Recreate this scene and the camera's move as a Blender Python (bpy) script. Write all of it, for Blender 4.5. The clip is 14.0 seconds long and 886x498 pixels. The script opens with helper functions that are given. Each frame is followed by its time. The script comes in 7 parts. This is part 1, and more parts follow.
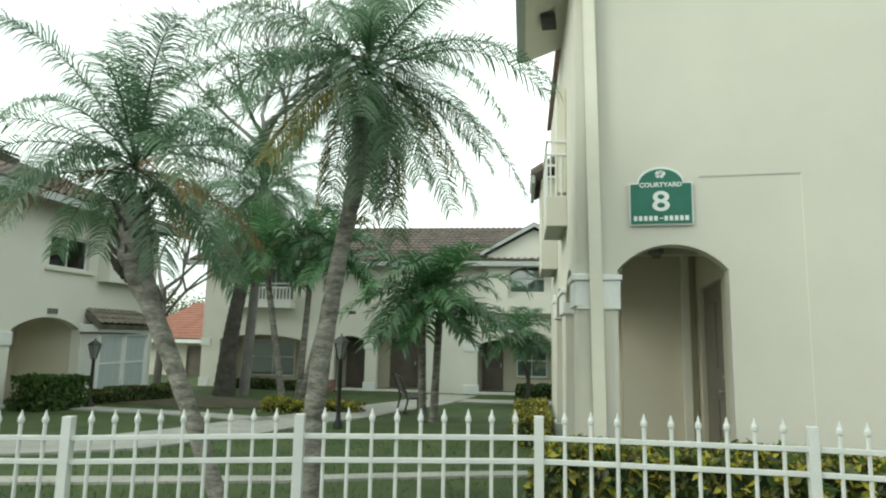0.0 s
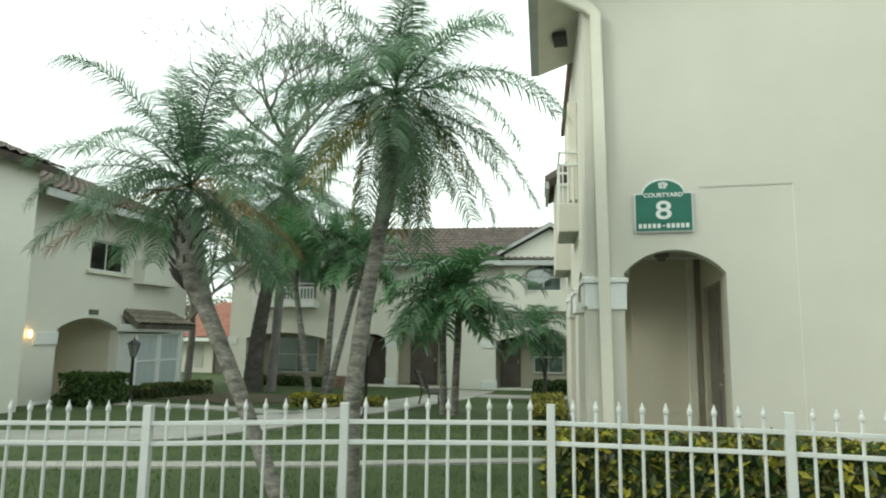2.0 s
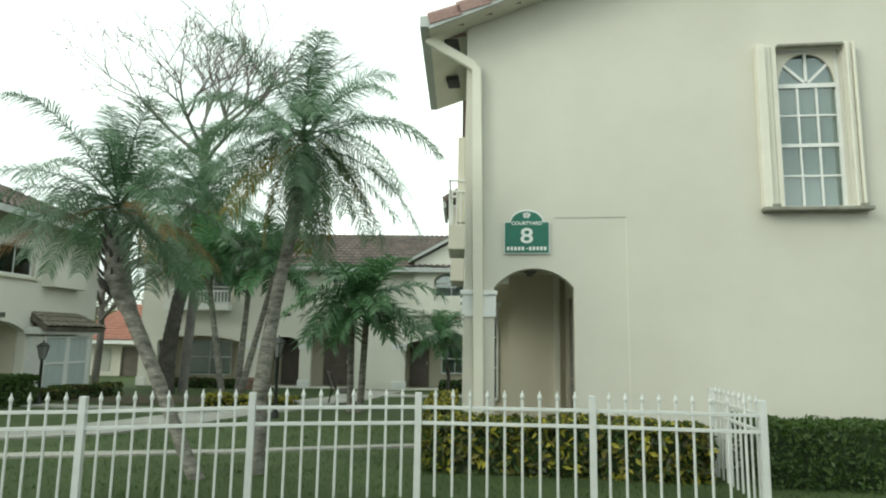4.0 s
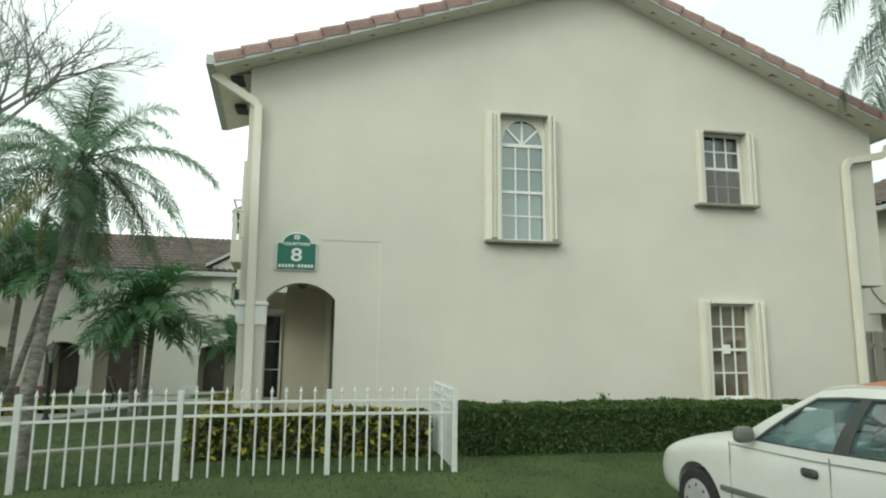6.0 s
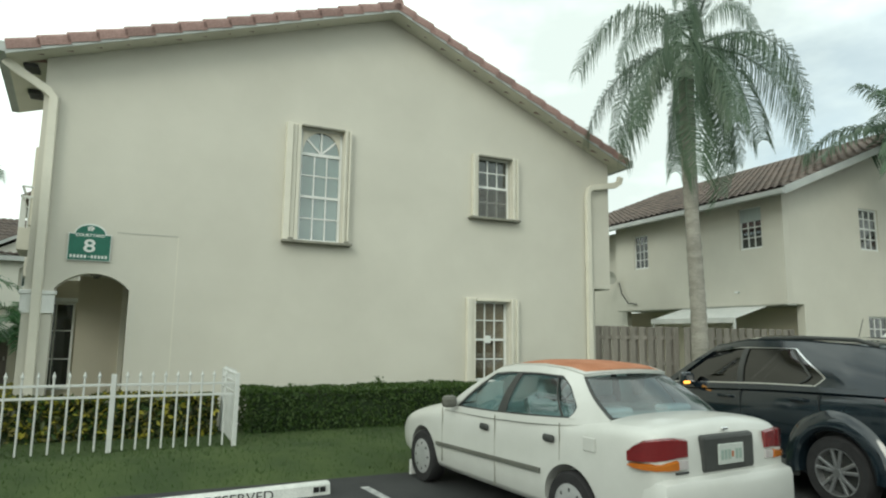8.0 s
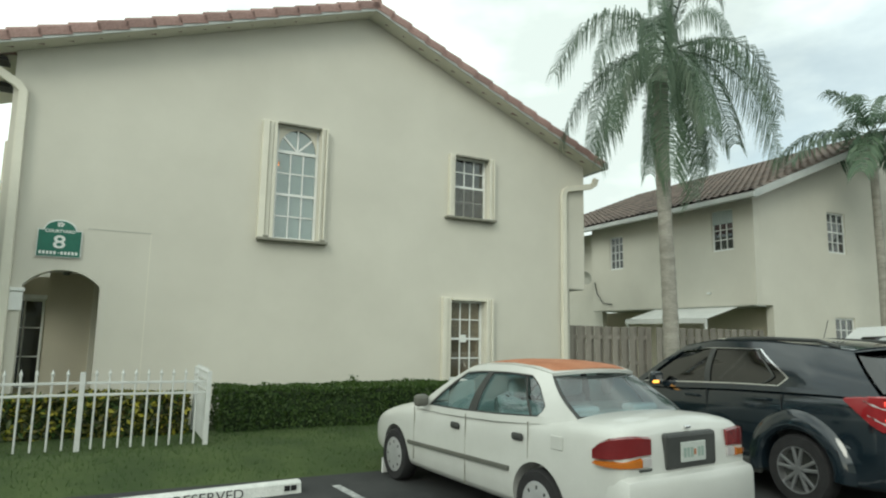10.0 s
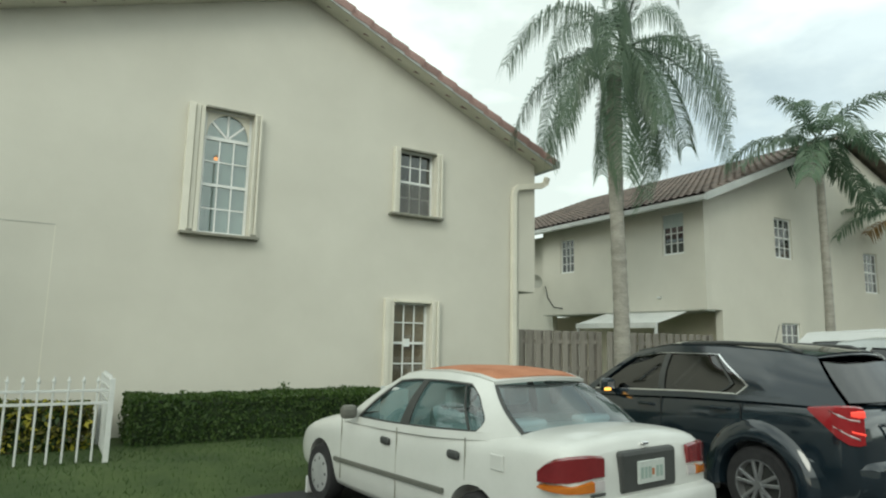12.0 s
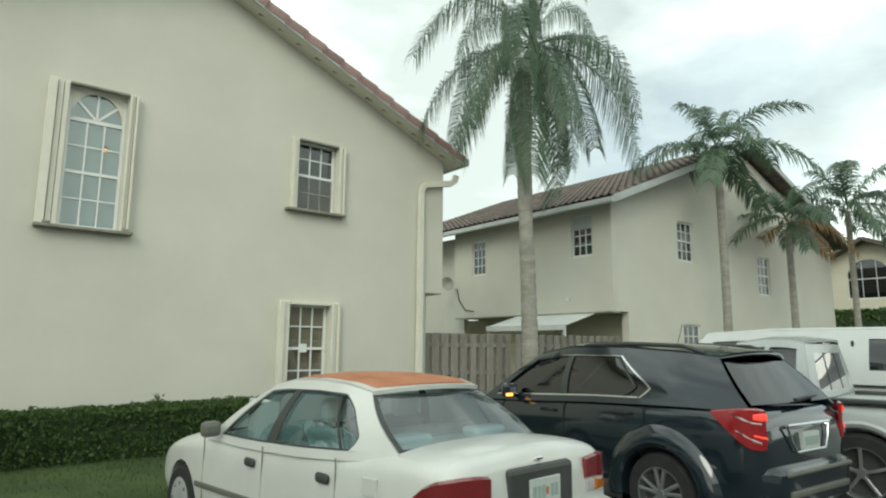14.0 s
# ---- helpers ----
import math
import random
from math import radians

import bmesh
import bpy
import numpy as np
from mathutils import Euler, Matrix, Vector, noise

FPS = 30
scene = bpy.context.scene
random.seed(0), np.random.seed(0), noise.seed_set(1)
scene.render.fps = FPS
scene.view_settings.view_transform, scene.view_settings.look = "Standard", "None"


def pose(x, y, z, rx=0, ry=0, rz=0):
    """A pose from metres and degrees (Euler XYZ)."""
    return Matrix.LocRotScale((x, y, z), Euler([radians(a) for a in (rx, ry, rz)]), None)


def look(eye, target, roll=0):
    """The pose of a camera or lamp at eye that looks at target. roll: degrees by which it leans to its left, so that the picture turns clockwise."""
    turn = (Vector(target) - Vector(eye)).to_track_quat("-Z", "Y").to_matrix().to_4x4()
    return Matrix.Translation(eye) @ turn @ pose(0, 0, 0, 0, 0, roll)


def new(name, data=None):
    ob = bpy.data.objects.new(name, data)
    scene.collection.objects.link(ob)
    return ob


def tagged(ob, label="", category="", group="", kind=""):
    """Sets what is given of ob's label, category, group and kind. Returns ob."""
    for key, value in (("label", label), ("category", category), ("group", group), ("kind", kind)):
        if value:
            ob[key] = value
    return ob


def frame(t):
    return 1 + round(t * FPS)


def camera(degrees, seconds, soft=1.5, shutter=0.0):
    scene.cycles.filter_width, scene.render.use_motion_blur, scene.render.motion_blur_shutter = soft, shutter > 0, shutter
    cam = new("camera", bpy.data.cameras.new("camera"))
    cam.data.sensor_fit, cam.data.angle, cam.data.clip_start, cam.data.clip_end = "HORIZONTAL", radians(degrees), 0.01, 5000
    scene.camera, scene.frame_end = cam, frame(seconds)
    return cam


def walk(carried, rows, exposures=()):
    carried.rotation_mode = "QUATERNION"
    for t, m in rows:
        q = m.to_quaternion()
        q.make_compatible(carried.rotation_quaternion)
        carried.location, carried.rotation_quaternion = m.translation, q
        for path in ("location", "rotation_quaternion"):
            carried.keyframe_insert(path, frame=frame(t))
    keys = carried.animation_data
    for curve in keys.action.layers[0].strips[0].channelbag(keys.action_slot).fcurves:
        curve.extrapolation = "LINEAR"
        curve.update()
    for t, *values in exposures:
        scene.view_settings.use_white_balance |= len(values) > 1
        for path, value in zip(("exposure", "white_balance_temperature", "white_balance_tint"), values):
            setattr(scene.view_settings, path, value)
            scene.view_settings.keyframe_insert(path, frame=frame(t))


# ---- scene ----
cam = camera(70.7, 14.0, soft=2.1)
EXPOSURES = [(0.0, 0.30, 6500, -3), (5.0, 0.12, 6500, -3), (8.0, -0.07, 6500, -2), (14.0, -0.10, 6500, -2)]
PATH = [
    (0, (0.05, -0.317, 1.593), (-0.402, 1.611, 1.871), 1.1),
    (0.5, (0.033, -0.369, 1.587), (-0.421, 1.559, 1.865), 1.1),
    (1, (0.071, -0.507, 1.591), (-0.41, 1.414, 1.866), 0.8),
    (1.5, (0.085, -0.697, 1.568), (-0.41, 1.22, 1.851), 0.7),
    (2, (0.15, -0.971, 1.609), (-0.354, 0.946, 1.877), 0.8),
    (4.5, (0.945, -2.553, 1.622), (0.808, -0.578, 1.903), 0.8),
    (5, (1.144, -2.929, 1.684), (1.141, -0.949, 1.962), 0.7),
    (5.5, (1.302, -3.311, 1.664), (1.454, -1.337, 1.951), 0.7),
    (6, (1.483, -3.775, 1.66), (1.805, -1.823, 1.955), 0.5),
    (6.5, (1.633, -4.233, 1.657), (2.109, -2.313, 1.953), 0.8),
    (7, (1.723, -4.668, 1.652), (2.346, -2.79, 1.94), 0.6),
    (7.5, (1.78, -5.02, 1.65), (2.523, -3.184, 1.931), 0.7),
    (8, (1.794, -5.279, 1.636), (2.624, -3.48, 1.912), 0.8),
    (8.5, (1.801, -5.421, 1.64), (2.671, -3.642, 1.914), 0.9),
    (11, (1.959, -5.136, 1.643), (2.865, -3.375, 1.919), 1.2),
    (11.5, (2.126, -4.955, 1.634), (3.068, -3.214, 1.918), 1.3),
    (12, (2.365, -4.772, 1.63), (3.382, -3.075, 1.921), 1.2),
    (12.5, (2.643, -4.584, 1.633), (3.748, -2.944, 1.934), 1.1),
    (13, (2.927, -4.412, 1.62), (4.103, -2.823, 1.927), 0.8),
    (13.5, (3.001, -4.377, 1.626), (4.214, -2.816, 1.932), 0.6),
    (14, (2.985, -4.388, 1.627), (4.213, -2.84, 1.936), 0.5),
]
walk(cam, [(t, look(eye, target, roll)) for t, eye, target, roll in PATH], exposures=EXPOSURES)

# ---- world and light ----
world = bpy.data.worlds.new("overcast_sky")
scene.world = world
world.use_nodes = True
wn = world.node_tree
wn.nodes.clear()
w_out = wn.nodes.new("ShaderNodeOutputWorld")
w_bg = wn.nodes.new("ShaderNodeBackground")
w_sky = wn.nodes.new("ShaderNodeTexSky")
w_sky.sky_type = "NISHITA"
w_sky.sun_disc = False
w_sky.sun_elevation = radians(24)
w_sky.sun_rotation = radians(232)
w_co = wn.nodes.new("ShaderNodeTexCoord")
w_map = wn.nodes.new("ShaderNodeMapping")
w_map.inputs["Scale"].default_value = (1.0, 1.0, 2.2)
w_noise = wn.nodes.new("ShaderNodeTexNoise")
w_noise.inputs["Scale"].default_value = 1.7
w_noise.inputs["Detail"].default_value = 7.0
w_noise.inputs["Roughness"].default_value = 0.52
w_cover = wn.nodes.new("ShaderNodeValToRGB")
w_cover.color_ramp.elements[0].position = 0.34
w_cover.color_ramp.elements[0].color = (0.55, 0.55, 0.55, 1)
w_cover.color_ramp.elements[1].position = 0.52
w_cover.color_ramp.elements[1].color = (1, 1, 1, 1)
w_noise2 = wn.nodes.new("ShaderNodeTexNoise")
w_noise2.inputs["Scale"].default_value = 2.3
w_noise2.inputs["Detail"].default_value = 6.0
w_shade = wn.nodes.new("ShaderNodeValToRGB")
w_shade.color_ramp.elements[0].position = 0.40
w_shade.color_ramp.elements[0].color = (7.6, 8.1, 8.1, 1)
w_shade.color_ramp.elements[1].position = 0.60
w_shade.color_ramp.elements[1].color = (12.5, 13.0, 12.8, 1)
w_mix = wn.nodes.new("ShaderNodeMixRGB")
wn.links.new(w_co.outputs["Generated"], w_map.inputs["Vector"])
wn.links.new(w_map.outputs["Vector"], w_noise.inputs["Vector"])
wn.links.new(w_map.outputs["Vector"], w_noise2.inputs["Vector"])
wn.links.new(w_noise.outputs["Fac"], w_cover.inputs["Fac"])
wn.links.new(w_noise2.outputs["Fac"], w_shade.inputs["Fac"])
wn.links.new(w_cover.outputs["Color"], w_mix.inputs["Fac"])
wn.links.new(w_sky.outputs["Color"], w_mix.inputs["Color1"])
wn.links.new(w_shade.outputs["Color"], w_mix.inputs["Color2"])
wn.links.new(w_mix.outputs["Color"], w_bg.inputs["Color"])
w_bg.inputs["Strength"].default_value = 0.125
wn.links.new(w_bg.outputs["Background"], w_out.inputs["Surface"])

sun = new("sun", bpy.data.lights.new("sun", "SUN"))
sun.data.energy = 1.1
sun.data.angle = radians(25)
sun.data.color = (1.0, 0.95, 0.87)
sun.matrix_world = look((-19, -15, 14), (0, 0, 0))

# ---- materials ----


def nodes_of(name, rough=0.6, metal=0.0, spec=0.5):
    m = bpy.data.materials.new(name)
    m.use_nodes = True
    nt = m.node_tree
    b = nt.nodes["Principled BSDF"]
    b.inputs["Roughness"].default_value = rough
    b.inputs["Metallic"].default_value = metal
    b.inputs["Specular IOR Level"].default_value = spec
    return m, nt, b


def surface(name, c1, c2, scale=3.0, rough=0.7, bump=0.0, bump_scale=60.0, metal=0.0, spec=0.5, grain=0.06, vary=0.0, stretch=(1, 1, 1), island=False, coat=0.0):
    """Two colours mixed by large stains, fine grain on top, and bump."""
    m, nt, b = nodes_of(name, rough, metal, spec)
    n, l = nt.nodes, nt.links
    co = n.new("ShaderNodeTexCoord")
    mp = n.new("ShaderNodeMapping")
    mp.inputs["Scale"].default_value = stretch
    l.new(co.outputs["Object"], mp.inputs["Vector"])
    big = n.new("ShaderNodeTexNoise")
    big.inputs["Scale"].default_value = scale
    big.inputs["Detail"].default_value = 5
    big.inputs["Roughness"].default_value = 0.6
    l.new(mp.outputs["Vector"], big.inputs["Vector"])
    ramp = n.new("ShaderNodeValToRGB")
    ramp.color_ramp.elements[0].position, ramp.color_ramp.elements[1].position = 0.35, 0.65
    ramp.color_ramp.elements[0].color, ramp.color_ramp.elements[1].color = (*c1, 1), (*c2, 1)
    l.new(big.outputs["Fac"], ramp.inputs["Fac"])
    fine = n.new("ShaderNodeTexNoise")
    fine.inputs["Scale"].default_value = bump_scale
    fine.inputs["Detail"].default_value = 4
    l.new(mp.outputs["Vector"], fine.inputs["Vector"])
    hsv = n.new("ShaderNodeHueSaturation")
    l.new(ramp.outputs["Color"], hsv.inputs["Color"])
    val = n.new("ShaderNodeMapRange")
    val.inputs["To Min"].default_value, val.inputs["To Max"].default_value = 1 - grain, 1 + grain
    val.inputs["From Min"].default_value, val.inputs["From Max"].default_value = 0.3, 0.7
    l.new(fine.outputs["Fac"], val.inputs["Value"])
    last = val.outputs["Result"]
    if vary:
        if island:
            g = n.new("ShaderNodeNewGeometry")
            rnd = g.outputs["Random Per Island"]
        else:
            rnd = n.new("ShaderNodeObjectInfo").outputs["Random"]
        r2 = n.new("ShaderNodeMapRange")
        r2.inputs["To Min"].default_value, r2.inputs["To Max"].default_value = 1 - vary, 1 + vary
        l.new(rnd, r2.inputs["Value"])
        mul = n.new("ShaderNodeMath")
        mul.operation = "MULTIPLY"
        l.new(last, mul.inputs[0])
        l.new(r2.outputs["Result"], mul.inputs[1])
        last = mul.outputs["Value"]
    l.new(last, hsv.inputs["Value"])
    l.new(hsv.outputs["Color"], b.inputs["Base Color"])
    if bump:
        bp = n.new("ShaderNodeBump")
        bp.inputs["Strength"].default_value = bump
        bp.inputs["Distance"].default_value = 0.01
        l.new(fine.outputs["Fac"], bp.inputs["Height"])
        l.new(bp.outputs["Normal"], b.inputs["Normal"])
    if coat:
        b.inputs["Coat Weight"].default_value = coat
        b.inputs["Coat Roughness"].default_value = 0.06
    return m


def leafy(name, c1, c2, rough=0.5, vary=0.35):
    """Thin leaves: light comes through a little; each leaf its own shade."""
    m, nt, b = nodes_of(name, rough)
    n, l = nt.nodes, nt.links
    g = n.new("ShaderNodeNewGeometry")
    oi = n.new("ShaderNodeObjectInfo")
    mixc = n.new("ShaderNodeMixRGB")
    mixc.inputs["Color1"].default_value, mixc.inputs["Color2"].default_value = (*c1, 1), (*c2, 1)
    l.new(g.outputs["Random Per Island"], mixc.inputs["Fac"])
    hsv = n.new("ShaderNodeHueSaturation")
    mr = n.new("ShaderNodeMapRange")
    mr.inputs["To Min"].default_value, mr.inputs["To Max"].default_value = 1 - vary, 1 + vary
    l.new(oi.outputs["Random"], mr.inputs["Value"])
    l.new(mr.outputs["Result"], hsv.inputs["Value"])
    l.new(mixc.outputs["Color"], hsv.inputs["Color"])
    l.new(hsv.outputs["Color"], b.inputs["Base Color"])
    tr = n.new("ShaderNodeBsdfTranslucent")
    l.new(hsv.outputs["Color"], tr.inputs["Color"])
    mx = n.new("ShaderNodeMixShader")
    mx.inputs["Fac"].default_value = 0.42
    l.new(b.outputs["BSDF"], mx.inputs[1])
    l.new(tr.outputs["BSDF"], mx.inputs[2])
    l.new(mx.outputs["Shader"], n["Material Output"].inputs["Surface"])
    return m


def glassy(name, color, rough=0.02, clear=0.75):
    """A pane: mirror reflection over a clear, tinted body."""
    m, nt, b = nodes_of(name)
    n, l = nt.nodes, nt.links
    tp = n.new("ShaderNodeBsdfTransparent")
    tp.inputs["Color"].default_value = (*color, 1)
    gl = n.new("ShaderNodeBsdfGlossy")
    gl.inputs["Roughness"].default_value = rough
    fr = n.new("ShaderNodeFresnel")
    fr.inputs["IOR"].default_value = 1.55
    mr = n.new("ShaderNodeMapRange")
    mr.inputs["To Min"].default_value, mr.inputs["To Max"].default_value = 1.0 - clear, 1.0
    l.new(fr.outputs["Fac"], mr.inputs["Value"])
    mx = n.new("ShaderNodeMixShader")
    l.new(mr.outputs["Result"], mx.inputs["Fac"])
    l.new(tp.outputs["BSDF"], mx.inputs[1])
    l.new(gl.outputs["BSDF"], mx.inputs[2])
    l.new(mx.outputs["Shader"], n["Material Output"].inputs["Surface"])
    return m


def lit(name, color, strength):
    m, nt, b = nodes_of(name)
    b.inputs["Base Color"].default_value = (*color, 1)
    b.inputs["Emission Color"].default_value = (*color, 1)
    b.inputs["Emission Strength"].default_value = strength
    return m


M_STUCCO = surface("cream_stucco", (0.59, 0.57, 0.50), (0.645, 0.625, 0.55), scale=0.5, rough=0.9, bump=0.35, bump_scale=90, grain=0.025)
M_STUCCO_Y = surface("yellow_cream_stucco", (0.58, 0.535, 0.42), (0.63, 0.585, 0.47), scale=0.6, rough=0.9, bump=0.35, bump_scale=90, grain=0.03)
M_TRIM = surface("cream_trim_paint", (0.69, 0.665, 0.57), (0.75, 0.72, 0.62), scale=2, rough=0.6, grain=0.03)
M_WHITE = surface("white_paint", (0.72, 0.74, 0.72), (0.80, 0.81, 0.79), scale=3, rough=0.5, grain=0.03)
M_FENCE = surface("white_powder_coat", (0.55, 0.565, 0.545), (0.63, 0.645, 0.625), scale=4, rough=0.45, grain=0.03, vary=0.04)
M_SILL = surface("weathered_sill", (0.20, 0.20, 0.17), (0.30, 0.29, 0.24), scale=9, rough=0.9, bump=0.3, grain=0.1)
M_FASCIA = surface("grey_fascia_paint", (0.42, 0.44, 0.43), (0.50, 0.52, 0.50), scale=2, rough=0.6, grain=0.04)
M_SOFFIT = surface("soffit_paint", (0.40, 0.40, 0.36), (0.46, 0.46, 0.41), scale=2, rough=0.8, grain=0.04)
M_VENT = surface("dark_vent", (0.05, 0.05, 0.05), (0.08, 0.08, 0.08), rough=0.8)
M_TILE = surface("terracotta_tile", (0.245, 0.155, 0.138), (0.335, 0.22, 0.20), scale=5, rough=0.85, bump=0.4, bump_scale=40, grain=0.15, vary=0.18)
M_TILE_OLD = surface("weathered_roof_tile", (0.085, 0.07, 0.062), (0.165, 0.13, 0.11), scale=2.2, rough=0.9, bump=0.4, bump_scale=30, grain=0.2, vary=0.2, island=True)
M_TILE_ORANGE = surface("orange_roof_tile", (0.30, 0.135, 0.095), (0.40, 0.19, 0.14), scale=2.2, rough=0.85, bump=0.3, bump_scale=30, grain=0.12, vary=0.1, island=True)
# lighter copy of M_STUCCO: brightness the dim courtyard walls lack is in its colour
M_STUCCO_LIGHTENED = surface("lightened_cream_stucco", (0.70, 0.685, 0.615), (0.76, 0.745, 0.67), scale=0.5, rough=0.9, bump=0.35, bump_scale=90, grain=0.03)
M_TILE_MOSS = surface("mossy_roof_tile", (0.15, 0.14, 0.11), (0.27, 0.24, 0.19), scale=3, rough=0.95, bump=0.5, bump_scale=30, grain=0.25, vary=0.25, island=True)
M_LITTER = surface("dry_leaf_litter", (0.055, 0.05, 0.028), (0.11, 0.09, 0.05), scale=5, rough=1.0, bump=1.0, bump_scale=60, grain=0.4)
M_PANE = glassy("window_pane", (0.72, 0.80, 0.78), 0.02, 0.90)
M_PANE_CLEAR = glassy("clear_window_pane", (0.85, 0.86, 0.82), 0.02, 0.96)
M_PANE_DARK = glassy("dark_window_pane", (0.45, 0.5, 0.5), 0.03, 0.94)
M_SCREEN = glassy("grey_insect_screen", (0.72, 0.72, 0.69), 0.6, 0.93)
M_CURTAIN = surface("pale_blue_curtain", (0.40, 0.46, 0.46), (0.50, 0.56, 0.55), scale=4, rough=0.9, bump=0.3, bump_scale=20, stretch=(6, 1, 0.3))
M_BLIND = surface("beige_blind", (0.36, 0.285, 0.215), (0.46, 0.375, 0.285), scale=3, rough=0.9)
M_DARKROOM = surface("dark_interior", (0.05, 0.055, 0.055), (0.08, 0.08, 0.08), rough=0.9)
M_DOOR = surface("brown_door_paint", (0.115, 0.095, 0.08), (0.15, 0.125, 0.105), scale=3, rough=0.5, grain=0.05)
M_PORCHDOOR = surface("taupe_door_paint", (0.20, 0.175, 0.145), (0.245, 0.215, 0.18), scale=3, rough=0.5, grain=0.05)
M_METAL = surface("brushed_metal", (0.5, 0.48, 0.44), (0.6, 0.58, 0.54), rough=0.3, metal=1.0)
M_SIGN = surface("green_sign_paint", (0.014, 0.125, 0.085), (0.02, 0.155, 0.105), scale=5, rough=0.5, grain=0.05)
M_LETTER = surface("white_lettering", (0.72, 0.75, 0.72), (0.78, 0.8, 0.77), rough=0.5)
M_BLACK = surface("black_paint", (0.012, 0.013, 0.013), (0.022, 0.023, 0.022), rough=0.5)
M_GRASS = surface("lawn", (0.034, 0.060, 0.014), (0.064, 0.096, 0.026), scale=1.2, rough=0.9, bump=0.9, bump_scale=120, grain=0.35)
M_BLADE = leafy("grass_blades", (0.036, 0.085, 0.018), (0.078, 0.13, 0.034), 0.6, 0.1)
M_ASPHALT = surface("dark_asphalt", (0.028, 0.030, 0.032), (0.045, 0.047, 0.048), scale=1.5, rough=0.85, bump=0.6, bump_scale=180, grain=0.35)
M_CONCRETE = surface("concrete_path", (0.30, 0.30, 0.27), (0.40, 0.39, 0.35), scale=1.5, rough=0.9, bump=0.3, bump_scale=80, grain=0.08)
M_STOP = surface("white_concrete_stop", (0.58, 0.60, 0.57), (0.74, 0.75, 0.72), scale=6, rough=0.85, bump=0.3, bump_scale=60, grain=0.1)
M_LINE = surface("worn_white_line", (0.22, 0.23, 0.23), (0.5, 0.51, 0.5), scale=9, rough=0.85, grain=0.3)
M_WOOD = surface("grey_brown_fence_wood", (0.20, 0.185, 0.16), (0.28, 0.255, 0.225), scale=2, rough=0.9, bump=0.5, bump_scale=25, grain=0.12, vary=0.15, stretch=(3, 3, 0.4))
M_HEDGE = leafy("hedge_leaves", (0.036, 0.085, 0.015), (0.098, 0.16, 0.036), 0.45, 0.1)
# near-black green that carries the shade inside a hedge as colour
M_HEDGE_SHADE = surface("hedge_shade", (0.02, 0.036, 0.012), (0.03, 0.05, 0.018), rough=1.0)
M_CROTON = leafy("variegated_leaves", (0.045, 0.085, 0.022), (0.27, 0.235, 0.055), 0.4, 0.1)
M_CROTON_DK = leafy("dark_reddish_leaves", (0.04, 0.06, 0.018), (0.09, 0.08, 0.03), 0.4, 0.1)
M_YELLOW = leafy("yellow_shrub_leaves", (0.30, 0.30, 0.03), (0.52, 0.46, 0.06), 0.5, 0.1)
M_FROND = leafy("palm_fronds", (0.085, 0.17, 0.088), (0.165, 0.255, 0.15), 0.35, 0.3)
M_FROND_LT = leafy("drooping_fronds", (0.082, 0.14, 0.09), (0.15, 0.21, 0.135), 0.35, 0.25)
M_FROND_GOLD = leafy("yellowing_fronds", (0.16, 0.17, 0.03), (0.36, 0.28, 0.05), 0.5, 0.3)
M_FROND_DRY = leafy("dry_brown_fronds", (0.26, 0.16, 0.07), (0.38, 0.25, 0.12), 0.7, 0.3)
M_FROND_DK = leafy("dark_broad_fronds", (0.05, 0.13, 0.052), (0.11, 0.205, 0.09), 0.35, 0.3)
M_TRUNK = surface("grey_palm_trunk", (0.10, 0.095, 0.08), (0.29, 0.275, 0.24), scale=5, rough=0.95, bump=1.0, bump_scale=22, grain=0.3, stretch=(1, 1, 3))
M_TRUNK_LT = surface("pale_grey_palm_trunk", (0.24, 0.23, 0.20), (0.36, 0.34, 0.30), scale=3, rough=0.95, bump=0.7, bump_scale=22, grain=0.15, stretch=(1, 1, 3))
M_TRUNK_DK = surface("dark_bark", (0.055, 0.05, 0.043), (0.11, 0.10, 0.085), scale=4, rough=0.95, bump=0.8, bump_scale=25, grain=0.25)
M_TWIG = surface("grey_twigs", (0.16, 0.15, 0.14), (0.24, 0.22, 0.2), rough=0.9)
M_TREELEAF = leafy("olive_tree_leaves", (0.07, 0.09, 0.03), (0.15, 0.15, 0.06), 0.6, 0.1)
M_CARWHITE = surface("aged_white_car_paint", (0.54, 0.55, 0.52), (0.585, 0.595, 0.565), scale=2, rough=0.32, grain=0.015, coat=0.5)
M_VANWHITE = surface("clean_white_van_paint", (0.60, 0.62, 0.615), (0.65, 0.67, 0.665), scale=2, rough=0.35, grain=0.015, coat=0.3)
M_RUST = surface("faded_rust_roof_paint", (0.34, 0.125, 0.055), (0.44, 0.19, 0.10), scale=4, rough=0.75, grain=0.1)
M_NAVY = surface("dark_navy_car_paint", (0.008, 0.0145, 0.020), (0.011, 0.019, 0.026), scale=2, rough=0.12, grain=0.02, coat=1.0)
M_SILVER = surface("silver_grey_car_paint", (0.40, 0.43, 0.43), (0.45, 0.48, 0.48), scale=2, rough=0.3, metal=0.0, coat=0.7)
M_TYRE = surface("tyre_rubber", (0.014, 0.014, 0.015), (0.024, 0.024, 0.025), scale=9, rough=0.85, grain=0.1)
M_RIM = surface("silver_rim", (0.48, 0.49, 0.5), (0.58, 0.59, 0.6), rough=0.3, metal=0.85)
M_HUBCAP = surface("grey_hubcap", (0.36, 0.37, 0.37), (0.46, 0.47, 0.47), rough=0.45, metal=0.3)
M_CARGLASS = glassy("car_glass", (0.50, 0.70, 0.74), 0.02, 0.87)
